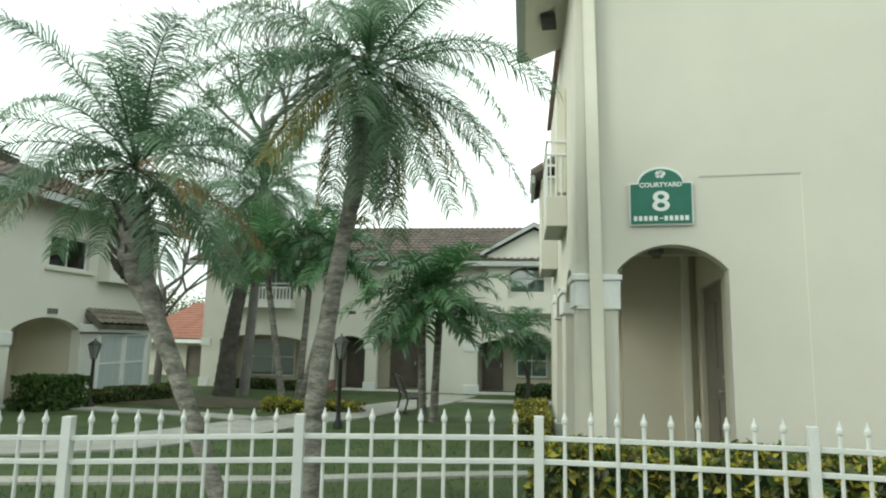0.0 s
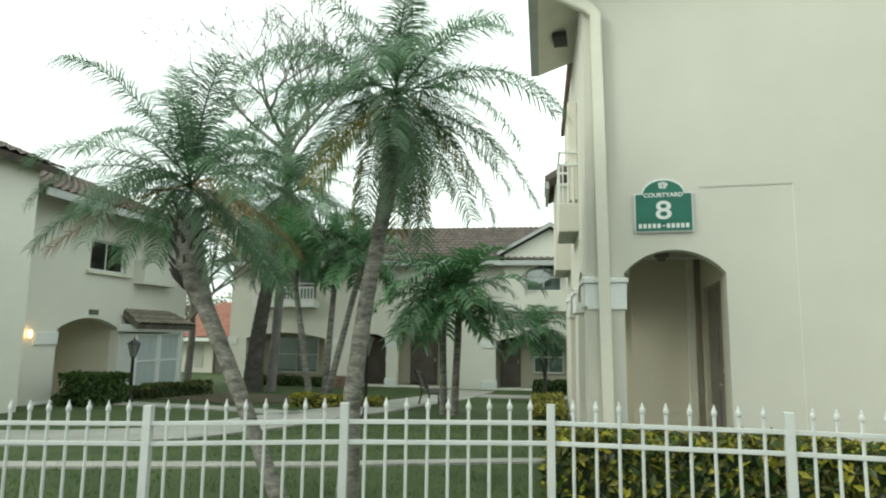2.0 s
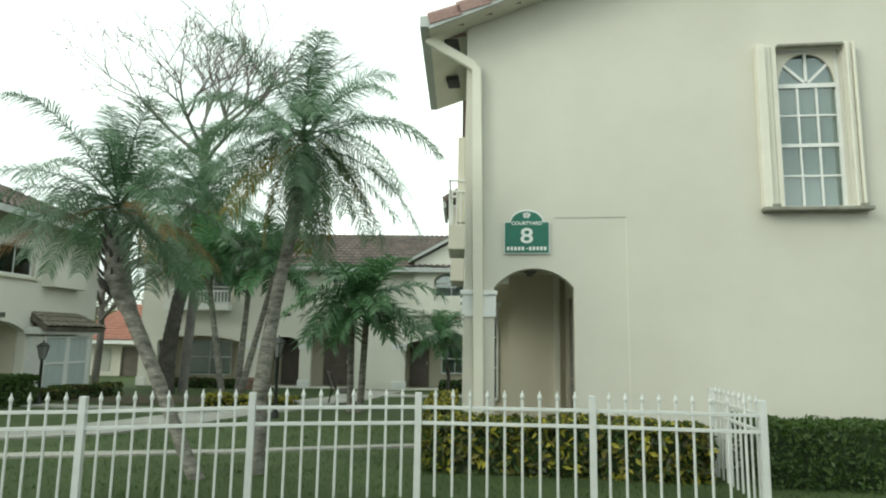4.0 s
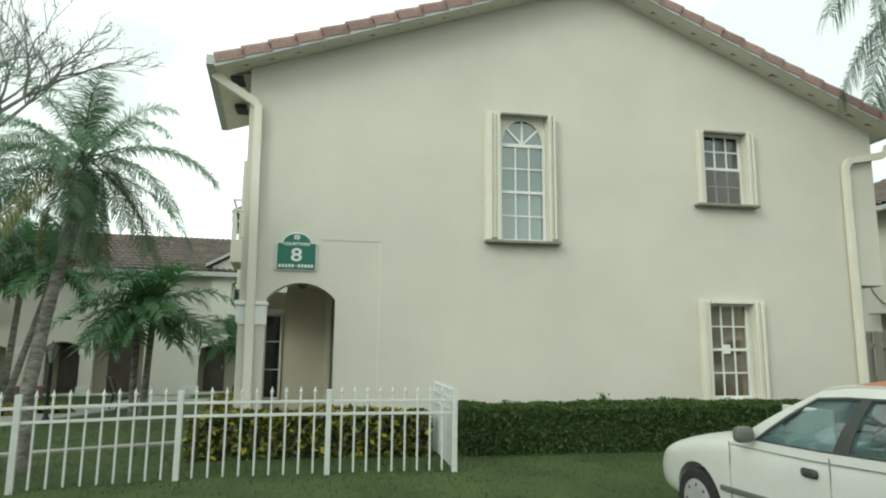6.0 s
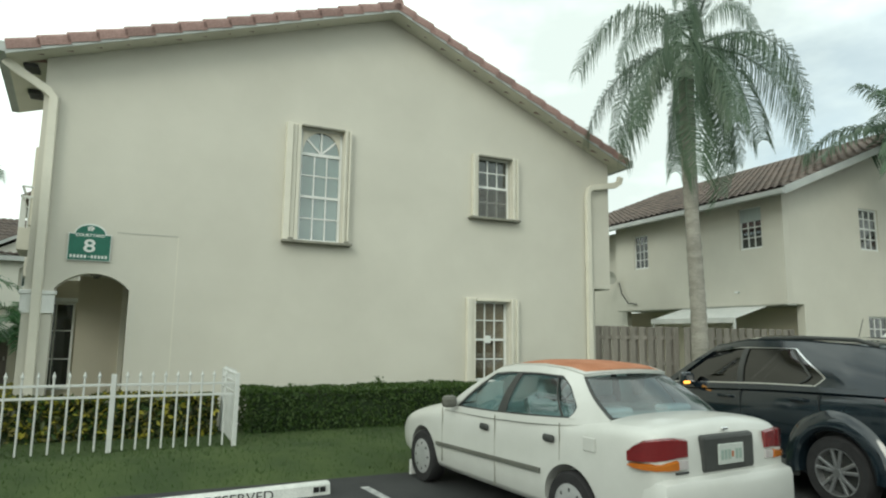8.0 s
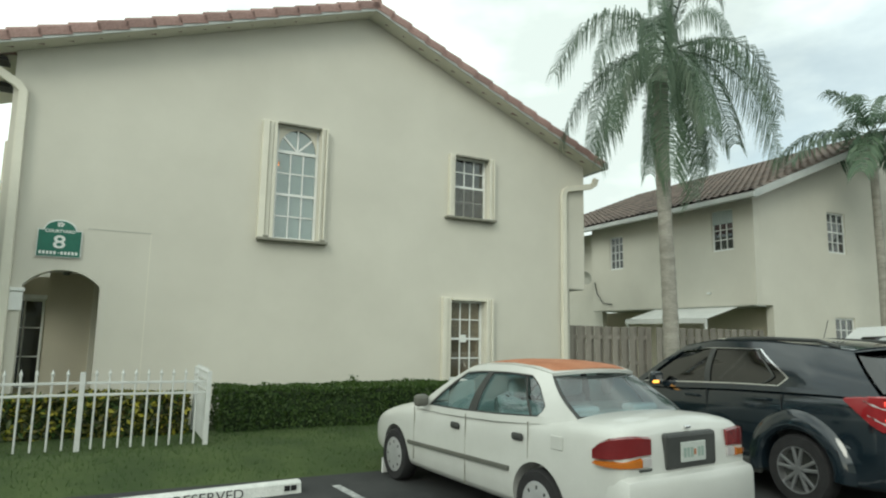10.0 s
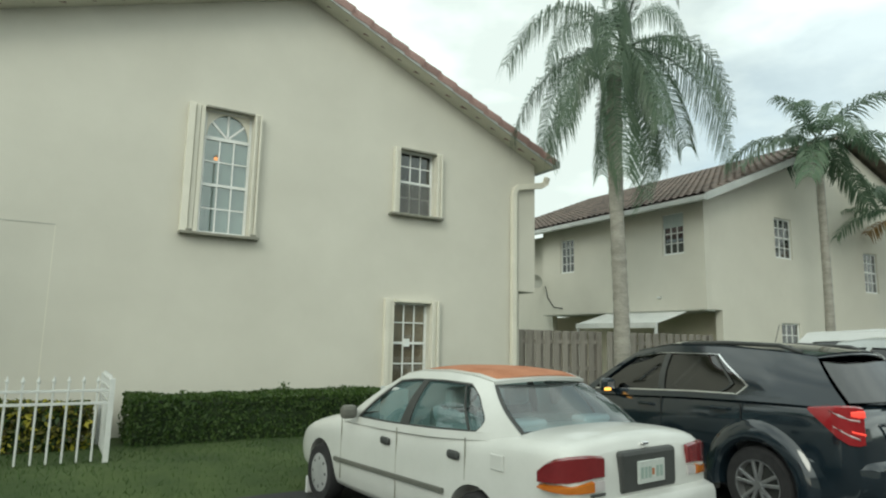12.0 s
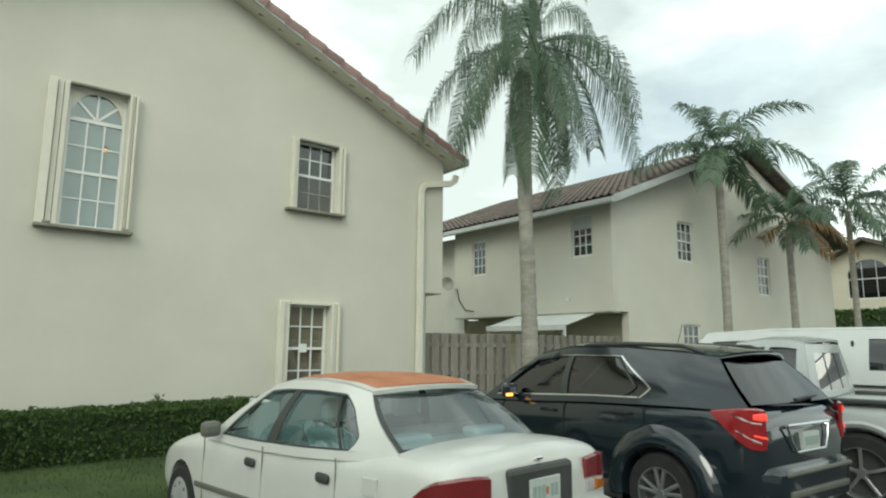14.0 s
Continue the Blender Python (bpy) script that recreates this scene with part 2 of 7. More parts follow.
M_TINT = glassy("tinted_car_glass", (0.05, 0.06, 0.07), 0.02, 0.90)
M_PLASTIC = surface("grey_black_plastic", (0.035, 0.038, 0.036), (0.055, 0.058, 0.055), rough=0.55)
M_MOULD = surface("grey_side_moulding", (0.10, 0.105, 0.09), (0.14, 0.14, 0.12), rough=0.5)
M_CHROME = surface("chrome", (0.75, 0.76, 0.77), (0.82, 0.83, 0.84), rough=0.12, metal=1.0)
M_RED = surface("red_lamp_lens", (0.14, 0.012, 0.014), (0.20, 0.018, 0.02), rough=0.12, coat=1.0)
M_RED_BRIGHT = surface("bright_red_lamp_lens", (0.24, 0.010, 0.014), (0.32, 0.016, 0.02), rough=0.12, coat=1.0)
M_AMBER = surface("amber_lamp_lens", (0.42, 0.12, 0.015), (0.50, 0.16, 0.02), rough=0.12, coat=1.0)
M_CLEAR = surface("clear_lamp_lens", (0.45, 0.42, 0.42), (0.55, 0.52, 0.52), rough=0.12, coat=1.0)
M_SEAT = surface("grey_seat_cloth", (0.20, 0.20, 0.19), (0.28, 0.28, 0.26), scale=8, rough=0.95)
M_SHADE = surface("silver_sun_shade", (0.45, 0.48, 0.46), (0.55, 0.58, 0.56), rough=0.5)
M_PLATE = surface("pale_plate", (0.46, 0.50, 0.47), (0.54, 0.57, 0.54), rough=0.4)
M_PLATE_INK = surface("green_plate_ink", (0.26, 0.34, 0.30), (0.32, 0.40, 0.36), rough=0.5)
M_AWNING = surface("pale_awning", (0.62, 0.64, 0.62), (0.70, 0.71, 0.69), scale=3, rough=0.6)
M_LAMPGLASS = surface("frosted_lamp_glass", (0.16, 0.17, 0.16), (0.22, 0.23, 0.22), rough=0.2)
M_WARM = lit("warm_bulb", (1.0, 0.55, 0.2), 6.0)
M_LAMPON = lit("orange_street_bulb", (1.0, 0.36, 0.12), 9.0)
M_SIGNALON = lit("amber_signal_on", (1.0, 0.45, 0.08), 2.2)
M_BRICK = surface("rough_planter_stone", (0.16, 0.10, 0.08), (0.28, 0.19, 0.15), scale=8, rough=0.95, bump=0.6, bump_scale=30, grain=0.2)
M_BENCH = surface("dark_bench_slats", (0.06, 0.055, 0.045), (0.1, 0.09, 0.075), rough=0.7)

# ---- building helpers ----


def thing(name, m=None, label="", category="", group="", kind=""):
    ob = new(name)
    ob.empty_display_size = 0.2
    if m is not None:
        ob.matrix_world = m
    return tagged(ob, label, category, group, kind)


def finish(bm, material, name, smooth=False):
    me = bpy.data.meshes.new(name)
    bmesh.ops.recalc_face_normals(bm, faces=bm.faces[:])
    bm.to_mesh(me)
    bm.free()
    for mt in (material if isinstance(material, (list, tuple)) else [material]):
        me.materials.append(mt)
    if smooth:
        for p in me.polygons:
            p.use_smooth = True
        me.set_sharp_from_angle(angle=radians(38))
    return me


def part(name, bm, material, parent=None, label="", smooth=False):
    """One bmesh as one mesh object, under a thing or a part."""
    ob = new(name, finish(bm, material, name, smooth))
    if parent is not None:
        ob.parent = parent
    if label:
        ob["label"] = label
    return ob


def raw(name, verts, faces, material, parent=None, smooth=False, label=""):
    me = bpy.data.meshes.new(name)
    me.from_pydata([tuple(v) for v in verts], [], [tuple(f) for f in faces])
    me.materials.append(material)
    if smooth:
        for p in me.polygons:
            p.use_smooth = True
    ob = new(name, me)
    if parent is not None:
        ob.parent = parent
    if label:
        ob["label"] = label
    return ob


def add_box(bm, lo, hi, bevel=0.0, m=None):
    lo, hi = Vector(lo), Vector(hi)
    r = bmesh.ops.create_cube(bm, size=1.0)
    vs = r["verts"]
    for v in vs:
        v.co = Vector(((lo[i] + hi[i]) / 2 + v.co[i] * (hi[i] - lo[i]) for i in range(3)))
    if bevel:
        es = list({e for v in vs for e in v.link_edges})
        out = bmesh.ops.bevel(bm, geom=es, offset=bevel, segments=2, affect="EDGES", profile=0.5)
        vs = list({v for f in out["faces"] for v in f.verts} | {v for v in vs if v.is_valid})
    if m is not None:
        for v in vs:
            v.co = m @ v.co
    return bm


def box(lo, hi, bevel=0.0, m=None):
    return add_box(bmesh.new(), lo, hi, bevel, m)


def add_tube(bm, pts, radii, n=8, caps=True):
    """A round tube through points, with a radius at each."""
    pts = [Vector(p) for p in pts]
    if not isinstance(radii, (list, tuple)):
        radii = [radii] * len(pts)
    rings = []
    up = Vector((0.13, 0.31, 0.94)).normalized()
    for i, p in enumerate(pts):
        d = (pts[min(i + 1, len(pts) - 1)] - pts[max(i - 1, 0)]).normalized()
        s = d.cross(up)
        if s.length < 0.05:
            s = d.cross(Vector((1, 0, 0)))
        s.normalize()
        u = s.cross(d)
        rings.append([bm.verts.new(p + radii[i] * (math.cos(a) * s + math.sin(a) * u)) for a in (2 * math.pi * k / n for k in range(n))])
    for a, b in zip(rings, rings[1:]):
        for k in range(n):
            bm.faces.new((a[k], a[(k + 1) % n], b[(k + 1) % n], b[k]))
    if caps:
        bm.faces.new(rings[0][::-1])
        bm.faces.new(rings[-1])
    return bm


def tube(pts, radii, n=8):
    return add_tube(bmesh.new(), pts, radii, n)


def slab(outline, holes=(), depth=0.2, y0=0.0):
    """A wall in the x-z plane from y0 to y0 + depth, cut through by the holes."""
    bm = bmesh.new()
    edges = []
    for loop in (outline, *holes):
        vs = [bm.verts.new((x, y0, z)) for x, z in loop]
        edges += [bm.edges.new((vs[i], vs[(i + 1) % len(vs)])) for i in range(len(vs))]
    bmesh.ops.triangle_fill(bm, use_beauty=True, use_dissolve=True, edges=edges)
    back = bmesh.ops.extrude_face_region(bm, geom=bm.faces[:])
    for g in back["geom"]:
        if isinstance(g, bmesh.types.BMVert):
            g.co.y += depth
    return bm


def rect(x0, z0, x1, z1):
    return [(x0, z0), (x1, z0), (x1, z1), (x0, z1)]


def arch(x0, x1, z0, spring, top, n=12):
    """A door-like opening with a segmental arched head."""
    w, r = (x1 - x0) / 2, top - spring
    rad = (w * w + r * r) / (2 * r)
    a = math.asin(min(1, w / rad)) if r <= w else math.pi - math.asin(w / rad)
    cx, cz = (x0 + x1) / 2, top - rad
    return [(x0, z0), (x1, z0)] + [(cx + rad * math.sin(a - 2 * a * k / n), cz + rad * math.cos(a - 2 * a * k / n)) for k in range(n + 1)]


def side(origin, right, inward):
    """Pose of a facade: x to the right seen from outside, y inward, z up."""
    r, i = Vector((*right, 0)).normalized(), Vector((*inward, 0)).normalized()
    return Matrix(((r.x, i.x, 0, origin[0]), (r.y, i.y, 0, origin[1]), (0, 0, 1, origin[2]), (0, 0, 0, 1)))


def lathe(profile, n=20, axis="z", caps=True):
    bm = bmesh.new()
    rings = []
    for r, h in profile:
        ring = []
        for k in range(n):
            a = 2 * math.pi * k / n
            c = (r * math.cos(a), r * math.sin(a), h) if axis == "z" else (h, r * math.cos(a), r * math.sin(a))
            ring.append(bm.verts.new(c))
        rings.append(ring)
    for a, b in zip(rings, rings[1:]):
        for k in range(n):
            bm.faces.new((a[k], a[(k + 1) % n], b[(k + 1) % n], b[k]))
    if caps:
        bm.faces.new(rings[0][::-1])
        bm.faces.new(rings[-1])
    return bm


def dashes(parent, boxes, material, name="digit_bar"):
    """Plain bars that stand for writing, one mesh each."""
    for lo, hi in boxes:
        part(name, box(lo, hi), material, parent)


def sash_window(parent, x0, x1, z0, z1, y=0.06, cols=3, rows=4, arched=False, back=None, pane=None, mid=True, depth=0.05, spring_z=None):
    """A white window in an opening of its facade: frame, bars, panes and what hangs behind."""
    f = 0.045
    bm = bmesh.new()
    top = z1
    spring = (spring_z or z1 - (x1 - x0) / 2 * 0.92) if arched else z1
    add_box(bm, (x0, y, z0), (x0 + f, y + depth, z1))
    add_box(bm, (x1 - f, y, z0), (x1, y + depth, z1))
    add_box(bm, (x0 + f, y - 0.004, z0), (x1 - f, y + depth, z0 + f * 1.2))
    add_box(bm, (x0 + f, y - 0.004, z1 - f), (x1 - f, y + depth, z1))
    win = part("window", bm, M_WHITE, parent)
    g = 0.012 if cols > 1 else 0.02
    zr = spring
    for i in range(1, cols):
        xx = x0 + f + (x1 - x0 - 2 * f) * i / cols
        part("muntin", box((xx - g, y + 0.006, z0 + f), (xx + g, y + depth - 0.01, zr)), M_WHITE, win)
    for j in range(1, rows):
        zz = z0 + f + (zr - z0 - f) * j / rows
        h = 0.024 if (mid and j * 2 == rows) else g
        part("muntin", box((x0 + f, y + (0.0 if h > 0.02 else 0.008), zz - h), (x1 - f, y + depth - 0.012, zz + h)), M_WHITE, win)
    if arched:
        cx, w = (x0 + x1) / 2, (x1 - x0) / 2 - f
        part("muntin", box((x0 + f, y - 0.002, spring - 0.03), (x1 - f, y + depth, spring + 0.03)), M_WHITE, win)
        for a in (-45, 0, 45):
            m = Matrix.Translation((cx, 0, spring + 0.02)) @ Matrix.Rotation(radians(a), 4, "Y")
            part("muntin", box((-0.018, y + 0.004, 0), (0.018, y + depth - 0.01, (z1 - f - spring) * (1.0 if a == 0 else 0.96)), m=m), M_WHITE, win)
    part("pane", box((x0 + f, y + 0.024, z0 + f), (x1 - f, y + 0.03, z1 - f)), pane or M_PANE, win).visible_shadow = False
    # without a curtain, a near-black board stands in for the unlit room
    part("curtain" if back in (M_CURTAIN, M_BLIND) else "interior", box((x0 + 0.01, y + 0.075, z0 + 0.01), (x1 - 0.01, y + 0.09, z1 - 0.01)), back or M_DARKROOM, win)
    return win

# ---- ground ----
V = Vector((-0.0995, 0.995, 0.0))
U = Vector((0.995, 0.0995, 0.0))
O = Vector((-0.06, 6.35, 0.0))


def court(u, v, z=0.0):
    """A place in the courtyard's own axes."""
    return O + u * U + v * V + Vector((0, 0, z))


def ground_z(x, y):
    if y < 2.4:
        return -0.13
    if y < 3.6:
        return -0.11 + 0.19 * (y - 2.4) / 1.2
    if y < 5.5:
        return 0.08
    z = 0.08 - 0.038 * (y - 5.5)
    return max(z, -0.44) if x < 6 else max(0.08 - 0.01 * (y - 5.5), -0.1)


def make_ground():
    xs = [-600, -200, -80, -40] + [-30 + 1.0 * i for i in range(71)] + [60, 120, 300, 600]
    ys = [-600, -200, -60, -20, 0, 2.3, 2.4, 2.7, 3.0, 3.3, 3.6, 4.2, 4.8, 5.5] + [6 + 0.8 * i for i in range(26)] + [32, 45, 80, 200, 600]
    verts, faces = [], []
    for y in ys:
        for x in xs:
            bumpz = 0.018 * noise.noise((x * 0.8, y * 0.8, 0)) if 2.6 < y < 40 and abs(x) < 40 else 0
            verts.append((x, y, ground_z(x, y) + bumpz))
    w = len(xs)
    for j in range(len(ys) - 1):
        for i in range(w - 1):
            a = j * w + i
            faces.append((a, a + 1, a + w + 1, a + w))
    tagged(raw("ground", verts, faces, M_GRASS, smooth=True), "mown green lawn with worn patches", "lawn", kind="structure")
    n = 40
    edge = [(-60 + 3.0 * i, 2.45 + 0.05 * noise.noise((i * 0.9, 3, 0))) for i in range(n + 1)]
    bm = bmesh.new()
    up = [bm.verts.new((x, y, -0.1)) for x, y in edge]
    lo = [bm.verts.new((x, -80, -0.1)) for x, y in edge]
    dn = [bm.verts.new((x, y + 0.06, -0.16)) for x, y in edge]
    for i in range(n):
        bm.faces.new((lo[i], lo[i + 1], up[i + 1], up[i]))
        bm.faces.new((up[i], up[i + 1], dn[i + 1], dn[i]))
    tagged(part("road", bm, M_ASPHALT), "dark worn asphalt of the parking bays", "asphalt", kind="structure")


make_ground()


def grass_blades():
    rng = np.random.default_rng(3)
    verts, faces = [], []
    zones = ((-7, 10.9, 2.5, 5.2, 15000), (-6, -0.3, 5.2, 11, 7000))
    for x0, x1, y0, y1, cnt in zones:
        px, py = rng.uniform(x0, x1, cnt), rng.uniform(y0, y1, cnt)
        ang, hh, ln = rng.uniform(0, 6.28, cnt), rng.uniform(0.03, 0.075, cnt), rng.uniform(-0.04, 0.04, (cnt, 2))
        for i in range(cnt):
            z = ground_z(px[i], py[i]) - 0.015
            dx, dy = 0.007 * math.cos(ang[i]), 0.007 * math.sin(ang[i])
            k = len(verts)
            verts += [(px[i] - dx, py[i] - dy, z), (px[i] + dx, py[i] + dy, z), (px[i] + ln[i][0], py[i] + ln[i][1], z + hh[i])]
            faces.append((k, k + 1, k + 2))
    tagged(raw("grass", verts, faces, M_BLADE), "short green lawn grass", "grass", kind="stuff")


grass_blades()


def path(name, pts, width, label):
    bm = bmesh.new()
    prev = None
    for i, (x, y) in enumerate(pts):
        a, b = Vector(pts[max(i - 1, 0)]), Vector(pts[min(i + 1, len(pts) - 1)])
        d = (b - a).normalized()
        s = Vector((d.y, -d.x)) * width / 2
        row = []
        for q in (-1, 1):
            p = Vector((x, y)) + q * s
            z = ground_z(p.x, p.y) + 0.03
            row += [bm.verts.new((p.x, p.y, z)), bm.verts.new((p.x, p.y, z - 0.12))]
        if prev:
            bm.faces.new((prev[0], row[0], row[2], prev[2]))
            bm.faces.new((prev[1], row[1], row[0], prev[0]))
            bm.faces.new((prev[2], row[2], row[3], prev[3]))
        prev = row
    tagged(part(name, bm, M_CONCRETE), label, "path", kind="structure")


def line(a, b, n):
    return [(a[0] + (b[0] - a[0]) * k / n, a[1] + (b[1] - a[1]) * k / n) for k in range(n + 1)]


path("pavement", [(-12.0, 4.9), (-9.4, 5.6), (-7.5, 6.6), (-6.5, 7.6), (-6.1, 9.1), (-5.9, 11.3), (-5.5, 13.1), (-5.25, 15.8), (-4.9, 18.2), (-4.6, 21.6)], 1.6, "pale concrete courtyard path")
path("pavement", [(-8.0, 4.2), (-6.4, 4.75), (-4.75, 5.3), (-3.1, 5.97), (-2.05, 6.58), (-1.1, 7.1), (-0.2, 7.5)], 0.28, "pale concrete edging strip in the lawn")
path("pavement", [(-11.9, 11.9), (-10.4, 11.85), (-8.8, 11.85), (-7.4, 11.7), (-6.2, 11.4)], 0.75, "pale concrete path towards the bay window")
rng_ = random.Random(4)
bed = [Vector((-10.0 + 2.4 * math.cos(a * 0.3142) * rng_.uniform(0.8, 1.1), 15.1 + 2.1 * math.sin(a * 0.3142) * rng_.uniform(0.8, 1.1), 0)) for a in range(20)]
bm = bmesh.new()
for p in bed:
    p.z = ground_z(p.x, p.y) + 0.02
mid_ = bm.verts.new((-10.0, 15.1, ground_z(-10.0, 15.1) + 0.05))
bed = [bm.verts.new(p) for p in bed]
for k in range(20):
    bm.faces.new((mid_, bed[k], bed[(k + 1) % 20]))
tagged(part("ground", bm, M_LITTER), "brown dry leaf litter under the trees", "leaf litter", kind="structure")
path("pavement", line((-4.9, 19.6), (0.2, 20.4), 5), 1.0, "pale concrete path along the far houses")

# ---- the near house ----
house = thing("house", Matrix.Translation(O), "two-storey cream stucco townhouse with a tiled gable roof", "house")
AW, SW, LW = (4.21, 3.36, 5.03, 5.59), (8.03, 4.16, 8.83, 5.52), (7.98, 0.72, 8.78, 2.38)


def zroof(x):
    return 6.085 + 0.3486 * x if x < XA else ZA - 0.43 * (x - XA)


XA = 5.95
ZA = 6.085 + 0.3486 * XA
gable = [(0, -0.2), (11.08, -0.2), (11.08, 2.77), (11.55, 2.77), (11.55, zroof(11.55)), (XA, ZA), (0, zroof(0))]
holes = [arch(0.405, 1.475, 0.04, 2.31, 2.57, 14), rect(*AW), rect(*SW), rect(*LW)]
part("wall", slab(gable, holes, 0.22), M_STUCCO, house)
part("wall", box((11.08, 0.23, -0.2), (11.28, 7.0, 2.76)), M_STUCCO, house)
part("wall", box((11.35, 0.23, 2.77), (11.54, 7.0, 5.62)), M_STUCCO, house)
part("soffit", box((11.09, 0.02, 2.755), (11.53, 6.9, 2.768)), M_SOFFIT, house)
# porch behind the arch
part("wall", box((0.55, 2.15, -0.2), (2.0, 2.35, 2.76)), M_STUCCO_Y, house)
part("wall", slab([(0.22, -0.2), (2.14, -0.2), (2.14, 2.76), (0.22, 2.76)], [rect(0.50, 0.05, 1.86, 2.27)], 0.15), M_STUCCO_Y, house).matrix_local = side((1.49, 0.0, 0), (0, -1), (1, 0)) @ Matrix.Translation((-2.36, 0, 0))
porch_door = part("door", box((1.54, 0.52, 0.05), (1.59, 1.84, 2.25), 0.006), M_PORCHDOOR, house, "taupe painted entrance door")
for y0, y1 in ((0.60, 0.98), (1.08, 1.46)):
    for z0, z1 in ((0.25, 0.95), (1.30, 2.05)):
        part("panel", box((1.525, y0, z0), (1.542, y1, z1), 0.01), M_PORCHDOOR, porch_door)
part("door_handle", tube([(1.54, 0.66, 1.06), (1.49, 0.66, 1.06), (1.49, 0.79, 1.06)], 0.014), M_METAL, porch_door, "brass lever handle")
part("lock", lathe([(0.03, 0), (0.03, 0.02), (0.02, 0.03)], 12, "x"), M_METAL, porch_door).matrix_local = Matrix.Translation((1.54, 0.68, 1.22)) @ Matrix.Rotation(math.pi, 4, "Z")
sash_window(house, -0.45, 0.28, 0.35, 2.26, y=4.62, cols=2, rows=3, pane=M_PANE_DARK)
part("lintel", box((-0.5, 4.52, 2.26), (0.32, 4.64, 2.36), 0.01), M_WHITE, house)
part("wall", slab(rect(-0.3, -0.2, 1.2, 2.76), [rect(-0.25, 0.35, 0.28, 2.26)], 0.12, 4.66), M_STUCCO_Y, house)
part("pilaster", box((1.30, 2.02, 0.03), (1.40, 2.148, 2.76), 0.008), M_TRIM, house)
part("ceiling_beam", box((0.42, 1.20, 2.62), (1.48, 1.36, 2.76), 0.01), M_STUCCO, house)
part("ceiling", box((0.1, 0.23, 2.762), (2.0, 2.2, 2.82)), M_STUCCO, house)
part("floor", box((0.05, 0.0, -0.25), (1.56, 2.15, 0.03)), M_CONCRETE, house)
part("lamp", lathe([(0.05, 0), (0.05, 0.03), (0.09, 0.05), (0.09, 0.15), (0.05, 0.19)], 14), M_LAMPGLASS, house, "round porch ceiling lamp").location = (0.9, 1.1, 2.57)

# courtyard side of the near house
LF = side((0, 0, 0), (-V.x, -V.y), (U.x, U.y))
left_out = [(-6.4, -0.6), (-0.02, -0.6), (-0.02, 5.92), (-6.4, 5.92)]
lw = part("wall", slab(left_out, [arch(-1.95, -0.55, -0.1, 2.0, 2.45), arch(-4.3, -2.75, -0.1, 1.9, 2.4), rect(-3.7, 3.45, -2.85, 4.9)], 0.2), M_STUCCO, house)
lw.matrix_local = LF
sw_l = sash_window(house, -3.7, -2.85, 3.45, 4.9, cols=2, rows=2, back=M_CURTAIN)
sw_l.matrix_local = LF
part("wall", box((-4.5, 2.0, -0.6), (-2.0, 2.15, 2.7)), M_STUCCO_Y, house).matrix_local = LF
for a, b in ((-0.56, 0.0), (-2.76, -1.94), (-4.7, -4.3)):
    for zz0, zz1, g in ((1.93, 2.2, 0.035), (2.2, 2.27, 0.06), (-0.55, 0.2, 0.03)):
        part("capital", box((a - g, -g - 0.003, zz0), (b + g, 0.205 + g, zz1), 0.012), M_WHITE, house, "white plaster pier capital").matrix_local = LF
for zz0, zz1, g in ((1.9, 2.2, 0.03), (2.2, 2.26, 0.05)):
    part("capital", box((-0.01, -g, zz0), (0.40 + g, 0.02, zz1), 0.012), M_WHITE, house, "white plaster pier capital")
# balconies along that side
for v0, v1, z0, z1, rail in ((1.5, 2.7, 3.05, 3.45, True), (3.9, 5.3, 2.75, 4.3, False)):
    d = -0.27
    part("balcony", box((-v1, d, z0), (-v0, 0.0, z1), 0.01), M_STUCCO, house, "small stucco balcony box").matrix_local = LF
    # thin sheet just below the box, darker than its stucco
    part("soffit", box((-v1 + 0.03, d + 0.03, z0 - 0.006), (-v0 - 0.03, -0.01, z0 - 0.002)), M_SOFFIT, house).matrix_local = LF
    if rail:
        bm = bmesh.new()
        for zz in (4.0, 4.18):
            add_box(bm, (-v1, d, zz), (-v0, d + 0.03, zz + 0.03))
            add_box(bm, (-v0 - 0.03, d, zz), (-v0, 0.0, zz + 0.03))
            add_box(bm, (-v1, d, zz), (-v1 + 0.03, 0.0, zz + 0.03))
        rail = part("railing", bm, M_WHITE, house, "white balcony railing")
        rail.matrix_local = LF
        for k in range(11):
            xx = -v1 + 0.01 + k * (v1 - v0 - 0.03) / 10
            part("baluster", box((xx, d + 0.002, z1), (xx + 0.02, d + 0.022, 4.0)), M_WHITE, rail)
        for k in range(3):
            part("baluster", box((-v0 - 0.025, d + 0.05 + 0.07 * k, z1), (-v0 - 0.005, d + 0.07 + 0.07 * k, 4.0)), M_WHITE, rail)
        part("shutter", box((-v0 - 0.22, -0.13, 3.5), (-v0 - 0.02, -0.002, 4.95), 0.01), M_TRIM, house).matrix_local = LF
    else:
        for k in range(7):
            part("bay_tile", tube([(-v1 - 0.1 + k * 0.26, d - 0.13, z1 + 0.05), (-v1 - 0.1 + k * 0.26, 0.0, z1 + 0.3)], 0.11, 8), M_TILE_OLD, house).matrix_local = LF
        part("fascia", box((-v1 - 0.12, d - 0.16, z1 - 0.1), (-v0 + 0.12, d - 0.1, z1 + 0.04)), M_FASCIA, house).matrix_local = LF


XL, XR, YF, YB, YE = -0.50, 11.80, -0.42, 6.7, 2.75
def skew(ob):
    """The eave follows the courtyard side, which is not square to the gable."""
    for v in ob.data.vertices:
        if v.co.x < 0.3:
            v.co.x -= 0.1 * (v.co.y - YF)
    return ob


